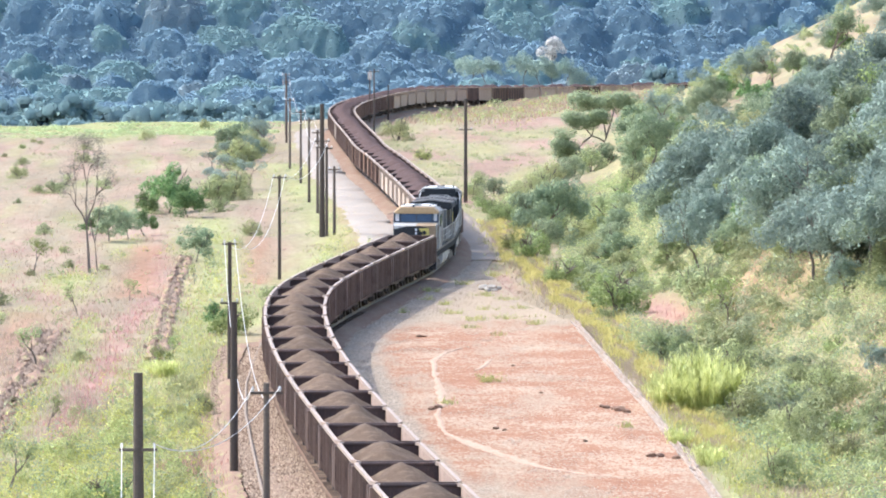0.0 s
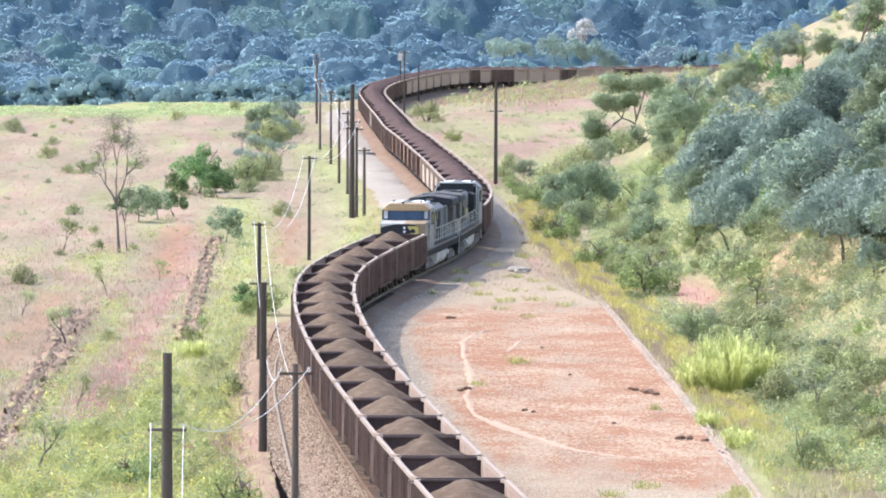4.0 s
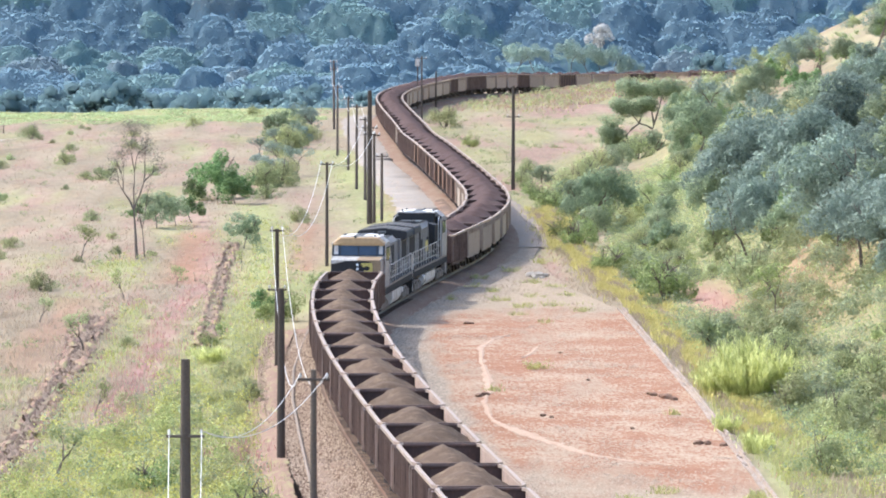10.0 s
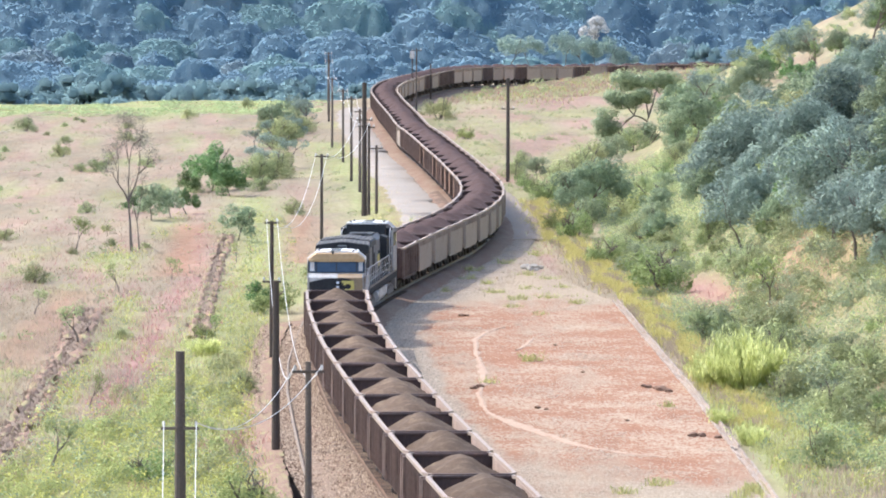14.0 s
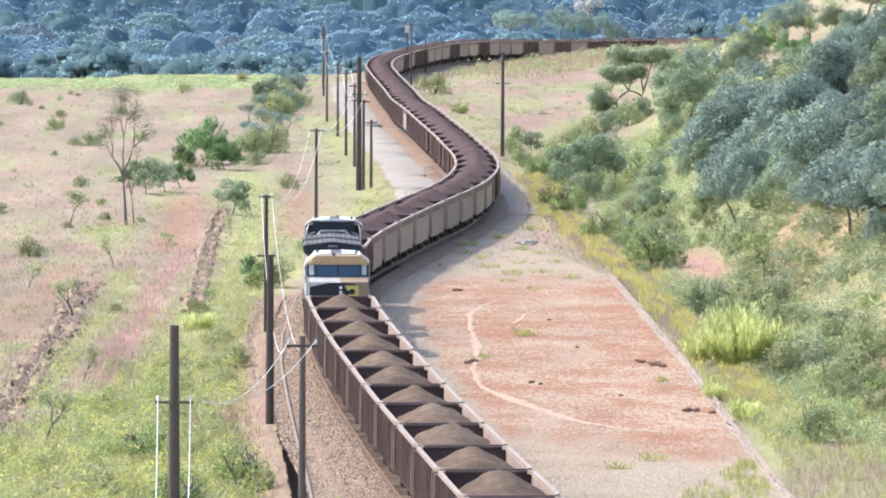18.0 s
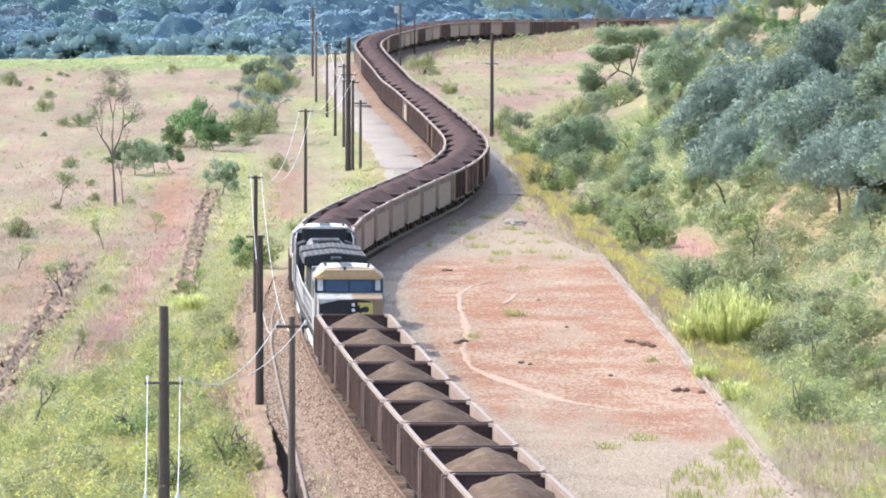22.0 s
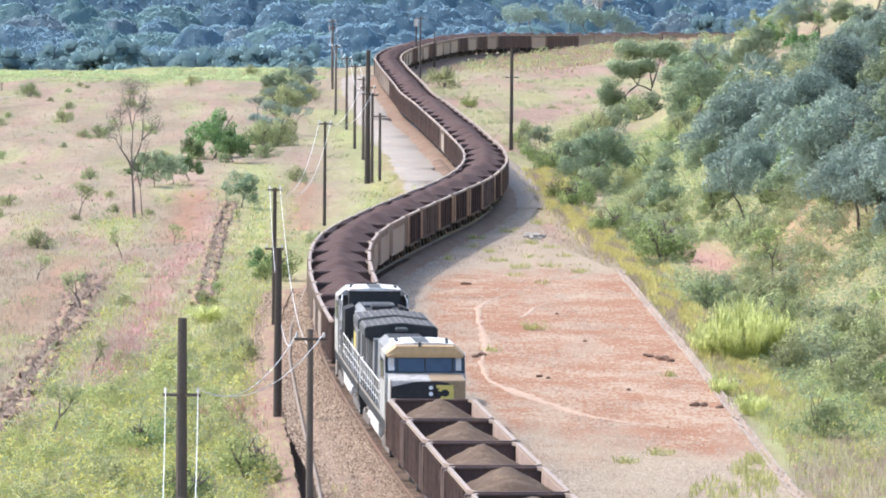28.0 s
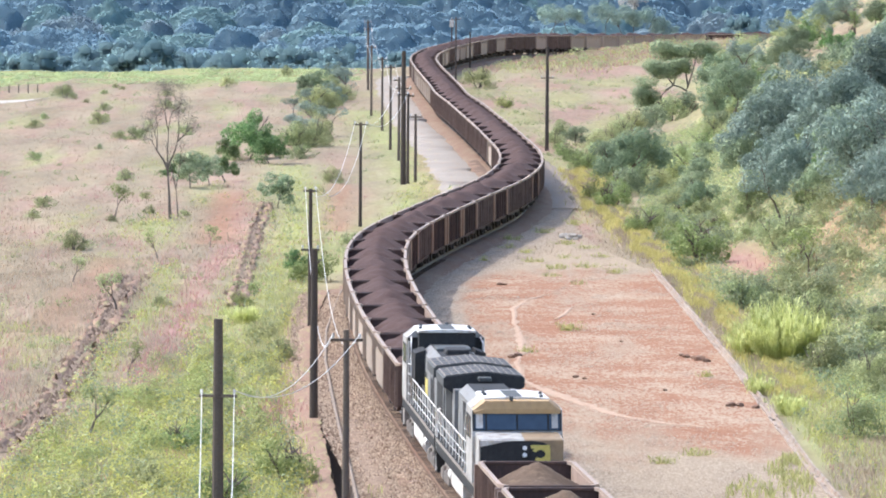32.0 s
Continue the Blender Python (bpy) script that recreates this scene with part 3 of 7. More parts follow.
def build_ground():
    xs = np.concatenate([-np.geomspace(3000, 75, 22), np.arange(-74, 74.1, 1.0), np.geomspace(75, 3000, 22)])
    ys = np.concatenate([np.arange(-1500, -400, 220), np.arange(-400, 160, 20), np.arange(160, 460, 2.0), np.arange(460, 1340, 4.0), np.geomspace(1345, 4200, 20)])
    gx, gy = np.meshgrid(xs, ys)
    v = np.stack([gx.ravel(), gy.ravel(), ground_z(gx, gy).ravel()], 1)
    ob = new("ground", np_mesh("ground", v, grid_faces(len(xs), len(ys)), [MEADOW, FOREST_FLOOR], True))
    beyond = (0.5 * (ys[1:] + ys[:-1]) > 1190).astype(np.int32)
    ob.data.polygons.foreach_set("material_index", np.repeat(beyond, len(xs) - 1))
    pink, green, bare = cover(gx.ravel(), gy.ravel())
    at = ob.data.color_attributes.new("cover", "FLOAT_COLOR", "POINT")
    at.data.foreach_set("color", np.column_stack([pink, green, bare, np.ones(len(pink))]).astype(np.float32).ravel())
    tagged(ob, "dry straw and pink grassland with green patches", "ground", kind="structure")


def sweep_line(name, section, s0, s1, step, mat, bed=0.0, wobble=0.0, seed=1):
    """A strip along the railway: section is a row of (u, z)."""
    s = np.arange(s0, s1, step)
    p = np.stack([on_line(a) for a in s])
    q = np.stack([on_line(a + 1.0) for a in s])
    d = q - p
    d /= np.linalg.norm(d, axis=1)[:, None]
    side = np.stack([-d[:, 1], d[:, 0]], 1)   # to the right of one who looks up the line
    g = np.random.RandomState(seed)
    rows = []
    for u, z in section:
        uu = u + wobble * g.uniform(-1, 1, len(s)) * (abs(u) > 1.7)
        rows.append(np.column_stack([p + side * uu[:, None], z - rail_drop(p[:, 1])]))
    v = np.stack(rows, 1).reshape(-1, 3)
    return np_mesh(name, v, grid_faces(len(section), len(s)), mat)


def build_track():
    bed = sweep_line("ballast_bed", [(-3.6, -0.80), (-2.6, -0.70), (-1.6, -0.455), (-0.8, -0.435), (0, -0.44), (0.8, -0.435), (1.6, -0.455), (2.4, -0.63), (2.9, -0.80)],
                     150, 1560, 1.0, BALLAST, wobble=0.18)
    tagged(new("ballast_bed", bed), "pale crushed stone ballast along the railway", "ballast", kind="structure")
    s0, s1 = (float(np.interp(-q, -RAIL_XY[:, 1], RAIL_S)) for q in (640, 473.5))
    tagged(new("gravel_apron", sweep_line("gravel_apron", [(2.15, -0.62), (2.5, -0.61), (3.4, -0.61), (4.4, -0.61), (4.8, -0.64), (5.2, -1.1)], s0, s1, 2.5, APRON, wobble=0.15, seed=4)),
           "grey gravel apron beside the track", "gravel", kind="structure")
    track = tagged(new("track"), "railway track of dark sleepers in the ballast", "track", kind="structure")
    one = bmesh.new()
    box(one, -1.3, 1.3, -0.12, 0.12, -0.61, -0.418, 0.02)
    me = bpy.data.meshes.new("sleeper")
    one.to_mesh(me)
    one.free()
    me.materials.append(SLEEPER)
    s_near = float(np.interp(-330, -RAIL_XY[:, 1], RAIL_S))
    rest = bmesh.new()
    g = random.Random(3)
    for i in range(-120, 430):
        s = s_near + i * 0.6
        p, q = on_line(s), on_line(s + 0.5)
        m = pose(p[0], p[1], g.uniform(-0.02, 0.01), 0, 0, math.degrees(math.atan2(-(q - p)[0], (q - p)[1])) + g.uniform(-0.8, 0.8))
        if 0 <= i < 260:
            so = new("sleeper", me)
            so.parent, so.matrix_basis = track, m
        else:
            v = bmesh.ops.create_cube(rest, size=1)["verts"]
            bmesh.ops.transform(rest, matrix=m @ Matrix.Translation((0, 0, -0.512)) @ Matrix.Diagonal((2.6, 0.24, 0.195, 1)), verts=v)
    me = bpy.data.meshes.new("sleepers")
    rest.to_mesh(me)
    rest.free()
    me.materials.append(SLEEPER)
    tagged(new("sleepers", me), "weathered sleepers further along the line", kind="stuff").parent = track
    for u in (-0.8, 0.8):
        sec = [(u + du, dz - 0.25) for du, dz in ((-0.07, -0.17), (-0.07, -0.15), (-0.02, -0.13), (-0.037, -0.03), (-0.037, 0.0), (0.037, 0.0), (0.037, -0.03), (0.02, -0.13), (0.07, -0.15), (0.07, -0.17))]
        tagged(new("rail", sweep_line("rail", sec, 150, 1560, 2.0, RAIL)), "rusty steel rail with a worn head", "rail", "rails", "structure")


build_ground()
build_track()
tagged(new("ore_spill", sweep_line("ore_spill", [(-2.3, -0.66), (-2.1, -0.575), (-1.55, -0.435), (-1.38, -0.43)], float(np.interp(-560, -RAIL_XY[:, 1], RAIL_S)), float(np.interp(-160, -RAIL_XY[:, 1], RAIL_S)), 1.0, ORE_SPILL, wobble=0.16, seed=8)),
       "dark ore dust spilt beside the rails", "ballast", kind="structure")

# ---- ore wagons ----
BODY_L, BODY_W, RIM_Z = 9.3, 3.3, 2.80
RAIL_Z = -0.25


def heap_mesh(name, seed, full):
    """Ore in the tub: one cone with low ends, or a long heap that stands over the rim."""
    nx, ny = 15, 31
    xs, ys = np.linspace(-1.58, 1.58, nx), np.linspace(-4.56, 4.56, ny)
    gx, gy = np.meshgrid(xs, ys)
    g = np.random.RandomState(seed)
    ax, ay = gx / 1.58, gy / 4.56
    if full:
        peak = g.uniform(-0.22, 0.22)
        hump = np.maximum(np.exp(-((ay - peak - 0.36) / 0.36) ** 2), np.exp(-((ay - peak + 0.36) / 0.36) ** 2) * g.uniform(0.7, 1.0))
        z = -0.48 + (0.52 + 0.30 * hump) * (1 - np.abs(ax) ** 1.5) - 0.16 * np.abs(ay) ** 4
        z += 0.13 * wave_noise(gx, gy, 1.7, seed + 1) + 0.07 * wave_noise(gx, gy, 0.8, seed + 2)
    else:
        c = g.uniform(-0.1, 0.1)
        k = np.sqrt((ax * 0.95 - g.uniform(-0.12, 0.12)) ** 2 + (ay * g.uniform(0.85, 1.1) - c) ** 2)
        z = 0.46 + g.uniform(-0.12, 0.05) - 0.98 * k - 0.12 * np.maximum(0, k - 1)
        z = np.where(z > 0.34, 0.34 + (z - 0.34) * 0.4, z) + 0.13 * wave_noise(gx, gy, 2.2, seed + 1) + 0.06 * wave_noise(gx, gy, 0.9, seed + 3)
    z = z + g.uniform(-0.025, 0.025, z.shape)
    v = np.stack([gx.ravel(), gy.ravel(), RIM_Z + z.ravel()], 1)
    return np_mesh(name, v, grid_faces(nx, ny), ORE if full else ORE_FINE, True)


def bogie_parts(parent, y):
    bm = bmesh.new()
    for sx in (-1, 1):
        slab(bm, [(y - 1.15, 0.42), (y - 1.15, 0.6), (y - 0.55, 0.78), (y + 0.55, 0.78), (y + 1.15, 0.6), (y + 1.15, 0.42), (y + 0.6, 0.42), (y + 0.35, 0.24), (y - 0.35, 0.24), (y - 0.6, 0.42)], sx * 1.12, sx * 1.26)
        for k in (-0.18, 0.0, 0.18):
            tube(bm, [(sx * 1.3, y + k, 0.28), (sx * 1.3, y + k, 0.56)], 0.07)
    box(bm, -1.2, 1.2, y - 0.22, y + 0.22, 0.45, 0.80)
    frame_part = part("bogie", bm, IRON, parent, "dark cast iron bogie")
    for k in (-0.88, 0.88):
        bm = bmesh.new()
        for sx in (-1, 1):
            disc(bm, 0.46, sx * 0.74, sx * 0.88, y + k, 0.46)
            disc(bm, 0.13, sx * 1.10, sx * 1.30, y + k, 0.46, 10)
        tube(bm, [(-0.8, y + k, 0.46), (0.8, y + k, 0.46)], 0.08)
        part("wheelset", bm, IRON, frame_part)


def build_wagon(kind):
    """kind: low (peaked load), tan, brown or striped (heaped load)."""
    side, rib = {"low": (RUST, RIB), "tan": (TAN, TAN), "brown": (RUST, RIB), "striped": (RUST, ORANGE), "orange": (ORANGE, RUST)}[kind]
    ob = new("ore_wagon")
    hl, hw = BODY_L / 2, BODY_W / 2
    for sx in (-1, 1):
        bm = slab(bmesh.new(), [(-hl, 1.05), (-hl, RIM_Z - 0.1), (hl, RIM_Z - 0.1), (hl, 1.05), (hl - 0.9, 0.80), (-hl + 0.9, 0.80)], sx * (hw - 0.10), sx * (hw - 0.05))
        part("side_panel", bm, side, ob)
        part("inner_panel", boxes((*sorted((sx * (hw - 0.135), sx * (hw - 0.105))), -hl + 0.5, hl - 0.5, 1.06, RIM_Z - 0.124)), INNER, ob, "worn inner plating in a sunlit tan")
        out, inn = hw + 0.03, hw - 0.12
        bm = plan_slab(bmesh.new(), [(sx * (inn - 0.17), -hl - 0.02), (sx * (out - 0.20), -hl - 0.02), (sx * out, -hl + 0.5), (sx * out, hl - 0.5), (sx * (out - 0.20), hl + 0.02), (sx * (inn - 0.17), hl + 0.02), (sx * inn, hl - 0.5), (sx * inn, -hl + 0.5)], RIM_Z - 0.12, RIM_Z)
        part("top_rail", bm, RIM, ob, "worn pale top rail")
        n = 13 if kind == "low" else 7
        for i in range(n):
            end = i in (0, n - 1)
            w = {"striped": 0.9, "orange": 0.3, "low": 0.34}.get(kind, 0.16) if end else (0.075 if kind == "low" else 0.11)
            y = (-hl + w / 2) if i == 0 else (hl - w / 2) if i == n - 1 else -hl + BODY_L * i / (n - 1)
            x0, x1 = sorted((sx * (hw - 0.05), sx * (hw + (0.13 if end and kind == "low" else 0.085))))
            z0 = RIM_Z - 0.42 if kind == "tan" and not end else 0.98
            part("rib", boxes((x0, x1, y - w / 2, y + w / 2, z0, RIM_Z - 0.12)), rib if kind == "tan" or end or kind != "striped" else RUST, ob)
    for sy in (-1, 1):
        y0, y1 = sorted((sy * hl, sy * (hl - 0.06)))
        part("end_wall", boxes((-hw + 0.1, hw - 0.1, y0, y1, 1.0, RIM_Z - 0.1)), RUST, ob)
        y0, y1 = sorted((sy * (hl + 0.03), sy * (hl - 0.11)))
        part("end_rail", boxes((-hw + 0.14, hw - 0.14, y0, y1, RIM_Z - 0.13, RIM_Z - 0.01), bevel=0.02), RUST, ob)
        part("coupler", boxes((-0.14, 0.14, *sorted((sy * hl, sy * 5.0)), 0.72, 0.98), bevel=0.03), IRON, ob)
        tube_bm = bmesh.new()
        for x in (-1.2, -0.8):
            tube(tube_bm, [(x, sy * (hl + 0.06), 1.0), (x, sy * (hl + 0.06), 2.3)], 0.02, 4)
        for k in range(4):
            tube(tube_bm, [(-1.2, sy * (hl + 0.06), 1.15 + k * 0.34), (-0.8, sy * (hl + 0.06), 1.15 + k * 0.34)], 0.018, 4)
        part("ladder", tube_bm, IRON, ob)
    bm = boxes((-0.35, 0.35, -hl, hl, 0.80, 1.0), (-hw + 0.1, hw - 0.1, -hl + 0.05, hl - 0.05, 0.98, 1.04))
    for y in (-3.1, 3.1):
        box(bm, -1.35, 1.35, y - 0.2, y + 0.2, 0.78, 1.0)
    tube(bm, [(0.9, -1.6, 0.75), (0.9, 0.6, 0.75)], 0.16, 8)
    part("underframe", bm, IRON, ob, "dark underframe with brake cylinder")
    bogie_parts(ob, -3.1)
    bogie_parts(ob, 3.1)
    return ob


def loco_bogie(parent, y):
    bm = bmesh.new()
    for sx in (-1, 1):
        slab(bm, [(y - 2.1, 0.45), (y - 2.2, 0.75), (y - 1.5, 0.92), (y + 1.5, 0.92), (y + 2.2, 0.75), (y + 2.1, 0.45), (y + 1.2, 0.62), (y - 1.2, 0.62)], sx * 1.10, sx * 1.28)
        for k in (-1.75, 0.0, 1.75):
            box(bm, *sorted((sx * 1.24, sx * 1.42)), y + k - 0.2, y + k + 0.2, 0.32, 0.72, 0.04)
        for k in (-0.9, 0.9):
            tube(bm, [(sx * 1.34, y + k, 0.35), (sx * 1.34, y + k, 0.85)], 0.10, 8)
    box(bm, -1.1, 1.1, y - 0.5, y + 0.5, 0.6, 1.0)
    fr = part("bogie", bm, DUSTY, parent, "dusty three-axle bogie")
    for k in (-1.75, 0.0, 1.75):
        bm = bmesh.new()
        for sx in (-1, 1):
            disc(bm, 0.52, sx * 0.76, sx * 0.92, y + k, 0.52, 24)
        tube(bm, [(-0.8, y + k, 0.52), (0.8, y + k, 0.52)], 0.09)
        part("wheelset", bm, IRON, fr)


def build_loco():
    """A six-axle wide-cab diesel, its nose at +y."""
    ob = new("locomotive")
    # frame, tank, running gear
    bm = boxes((-1.5, 1.5, -10.6, 10.4, 1.16, 1.46), bevel=0.03)
    part("frame_sill", bm, LOCO_BLACK, ob, "sooty side sill and walkway")
    for sx in (-1, 1):
        part("sill_stripe", boxes((*sorted((sx * 1.5, sx * 1.508)), -10.5, 10.3, 1.38, 1.45)), DUSTY, ob, "dusty line along the walkway's edge")
    bm = prism(bmesh.new(), [(-1.45, 0.62), (-1.3, 0.36), (1.3, 0.36), (1.45, 0.62), (1.45, 1.1), (-1.45, 1.1)], -2.9, 3.1)
    part("fuel_tank", bm, LOCO_WHITE, ob, "large pale fuel tank")
    for sx in (-1, 1):
        part("air_reservoir", tube(bmesh.new(), [(sx * 1.28, -4.4, 0.86), (sx * 1.28, -3.05, 0.86)], 0.2, 12), LOCO_WHITE, ob)
    loco_bogie(ob, 6.9)
    loco_bogie(ob, -6.9)
    for sy in (-1, 1):
        bm = prism(bmesh.new(), [(-1.45, 0.35), (1.45, 0.35), (1.5, 1.2), (-1.5, 1.2)], *sorted((sy * 10.45, sy * 10.75)))
        part("pilot_plate", bm, LOCO_BLACK, ob)
        part("coupler", boxes((-0.17, 0.17, *sorted((sy * 10.7, sy * 11.3)), 0.78, 1.05), bevel=0.04), IRON, ob)
    # low nose
    bm = slab(bmesh.new(), [(8.7, 1.46), (10.75, 1.46), (10.95, 1.7), (10.95, 3.12), (8.7, 3.24)], -1.46, 1.46)
    bmesh.ops.bevel(bm, geom=[e for e in bm.edges if e.verts[0].co.y > 10.7 and e.verts[1].co.y > 10.7], offset=0.06, segments=2, affect="EDGES")
    nose = part("nose", bm, CAB_SIDE, ob, "dusty pale nose with a black band")
    part("ochre_panel", prism(bmesh.new(), [(-1.45, 1.6), (-0.98, 1.6), (-0.98, 2.85), (-0.72, 3.0), (-0.3, 3.06), (-0.1, 3.1), (-1.45, 3.1)], 10.951, 10.958), LOCO_YELLOW, nose, "brown ochre paint on the nose")
    part("ochre_top", slab(bmesh.new(), [(8.9, 3.225), (10.84, 3.12), (10.95, 3.07), (10.965, 3.085), (10.86, 3.145), (8.9, 3.25)], -1.42, -0.104), LOCO_YELLOW, nose, "dusty ochre nose top")
    part("nose_top", slab(bmesh.new(), [(8.9, 3.225), (10.84, 3.12), (10.95, 3.07), (10.965, 3.085), (10.86, 3.145), (8.9, 3.25)], -0.1, 1.42), CAB_SIDE, nose, "dusty pale nose top")
    # black band with a peaked upper edge, its pale line, emblem and lamps lie on the nose's face
    prism_of = lambda outline, y0, y1: prism(bmesh.new(), outline, y0, y1)
    part("black_band", prism_of([(-1.0, 1.9), (1.42, 1.9), (1.42, 2.86), (0.5, 3.06), (-0.35, 3.08), (-0.75, 3.03), (-1.0, 2.88)], 10.952, 10.965), LOCO_BLACK, nose)
    part("pale_stripe", prism_of([(1.44, 2.88), (1.44, 3.08), (0.5, 3.08), (0.6, 3.06)], 10.955, 10.972), LOCO_WHITE, nose)
    bm = bmesh.new()
    ang = [0.4 + i * 0.42 for i in range(13)]
    a = [bm.verts.new((0.31 * math.cos(q) - 0.66, 10.985, 0.27 * math.sin(q) + 2.63)) for q in ang]
    b = [bm.verts.new((0.17 * math.cos(q) - 0.66, 10.985, 0.14 * math.sin(q) + 2.63)) for q in ang]
    for i in range(12):
        bm.faces.new((a[i], a[i + 1], b[i + 1], b[i]))
    box(bm, -0.98, -0.32, 10.967, 10.975, 2.82, 2.94)
    box(bm, -1.0, -0.86, 10.967, 10.975, 2.1, 2.82)
    part("yellow_emblem", bm, EMBLEM, nose, "yellow curved emblem")
    part("lamp_box", boxes((-0.26, 0.04, 10.95, 11.02, 2.46, 2.98), bevel=0.02), LOCO_BLACK, nose)
    for z in (2.6, 2.84):
        bm = bmesh.new()
        bmesh.ops.create_cone(bm, cap_ends=True, segments=14, radius1=0.085, radius2=0.075, depth=0.03, matrix=Matrix.Translation((-0.11, 11.03, z)) @ Matrix.Rotation(radians(-90), 4, "X"))
        part("headlight", bm, LAMP_GLASS, nose, "round white headlight")
    bm = bmesh.new()
    for i in range(5):
        box(bm, 1.16 - i * 0.13, 1.25 - i * 0.13, 10.966, 10.974, 2.28, 2.40)
    part("number_bars", bm, LOCO_GREY, nose)
    bm = bmesh.new()
    for i in range(4):
        box(bm, -1.24 + i * 0.13, -1.15 + i * 0.13, 10.966, 10.974, 2.28, 2.40)
    part("number_bars", bm, LOCO_GREY, nose)
    # cab
    bm = slab(bmesh.new(), [(6.3, 1.46), (9.2, 1.46), (9.2, 3.1), (9.1, 3.25), (8.85, 3.98), (8.6, 4.03), (6.3, 4.03)], -1.58, 1.58)
    cab = part("cab", bm, CAB_SIDE, ob, "dusty pale grey wide cab")
    bm = bmesh.new()
    secs = [(8.98, [(-1.50, 3.92), (-1.12, 4.02), (1.12, 4.02), (1.50, 3.92)]), (8.92, [(-1.52, 3.98), (-1.1, 4.30), (1.1, 4.30), (1.52, 3.98)]), (8.5, [(-1.58, 4.02), (-1.18, 4.36), (1.18, 4.36), (1.58, 4.02)])]
    vr = [[bm.verts.new((x, y, z)) for x, z in q] for y, q in secs]
    low = [[bm.verts.new((q[0][0], y, q[0][1] - 0.05)), bm.verts.new((q[-1][0], y, q[-1][1] - 0.05))] for y, q in secs]
    for p, q in zip(vr, vr[1:]):
        for i in range(3):
            bm.faces.new((p[i], p[i + 1], q[i + 1], q[i]))
    bm.faces.new((low[0][0], *vr[0], low[0][1]))
    for i in range(2):
        bm.faces.new((low[i][0], low[i + 1][0], vr[i + 1][0], vr[i][0]))
        bm.faces.new((low[i][1], vr[i][3], vr[i + 1][3], low[i + 1][1]))
        bm.faces.new((low[i][0], low[i][1], low[i + 1][1], low[i + 1][0]))
    bmesh.ops.recalc_face_normals(bm, faces=bm.faces)
    part("brow", bm, BROW, cab, "ochre brow over the windscreen")
    bm = prism(bmesh.new(), [(-1.58, 4.02), (-1.2, 4.33), (1.2, 4.33), (1.58, 4.02)], 6.3, 8.56)
    part("cab_shoulder", bm, CAB_SIDE, cab, "pale sloping roof shoulders")
    bm = prism(bmesh.new(), [(-1.19, 4.3), (-1.15, 4.37), (-0.4, 4.42), (0.4, 4.42), (1.15, 4.37), (1.19, 4.3)], 5.2, 8.6)
    part("cab_roof", bm, LOCO_WHITE, cab, "dusty white cab roof")
    part("rear_section", boxes((-1.14, 1.14, 5.25, 6.3, 1.6, 4.3)), LOCO_BLACK, cab, "narrow black rear section of the cab")
    part("rear_wall", boxes((-1.52, 1.52, 6.24, 6.295, 1.6, 4.04)), LOCO_BLACK, cab, "sooty black rear wall of the cab")
    for sx in (-1, 1):
        bm = tube(bmesh.new(), [(sx * 1.5, 4.6, 1.45), (sx * 1.5, 4.6, 3.1), (sx * 1.46, 5.2, 3.85), (sx * 1.4, 6.2, 4.05)], 0.035, 6)
        tube(bm, [(sx * 1.5, 6.15, 1.45), (sx * 1.5, 6.15, 3.9)], 0.035, 6)
        for k in range(4):
            tube(bm, [(sx * 1.5, 4.6, 1.8 + 0.4 * k), (sx * 1.5, 6.15, 1.8 + 0.4 * k)], 0.02, 5)
        part("grab_frame", bm, LOCO_WHITE, cab, "white tubular grab frame")
    part("roof_stripe", boxes((-0.22, 0.34, 5.5, 8.4, 4.416, 4.43)), LOCO_GREY, cab)
    for x, y in ((1.0, 6.4), (1.0, 7.2), (-1.0, 6.6), (-0.9, 8.2), (0.2, 8.9)):
        part("roof_fitting", boxes((x - 0.06, x + 0.06, y - 0.08, y + 0.08, 4.3, 4.47), bevel=0.02), LOCO_GREY, cab)
    # windscreen, sloping back, in a dark frame
    def pane(x0, x1, k0, k1, lift, mat, name, label=""):
        f = lambda k: (9.1 - 0.25 * k, 3.25 + 0.73 * k)
        n = Vector((0, 0.73, 0.25)).normalized() * lift
        bm = bmesh.new()
        vs = []
        for d in (0, 1):
            for x, k in ((x0, k0), (x1, k0), (x1, k1), (x0, k1)):
                y, z = f(k)
                vs.append(bm.verts.new((x, y + n.y * (1 if d else 0.2), z + n.z * (1 if d else 0.2))))
        for q in ((0, 1, 2, 3), (7, 6, 5, 4), (0, 4, 5, 1), (1, 5, 6, 2), (2, 6, 7, 3), (3, 7, 4, 0)):
            bm.faces.new([vs[i] for i in q])
        bmesh.ops.recalc_face_normals(bm, faces=bm.faces)
        return part(name, bm, mat, cab, label)
    pane(-1.55, 1.55, 0.03, 0.98, 0.012, LOCO_BLACK, "windscreen_frame")
    for x0, x1 in ((-1.48, -1.12), (-1.05, -0.03), (0.03, 1.05), (1.12, 1.48)):
        pane(x0, x1, 0.08, 0.92, 0.03, GLASS_DARK, "windscreen_pane", "dark reflecting windscreen glass")
    pane(1.2, 1.44, 0.15, 0.86, 0.042, LOCO_WHITE, "sun_blind")
    pane(-1.42, -1.2, 0.15, 0.86, 0.042, CAB_SIDE, "sun_blind")
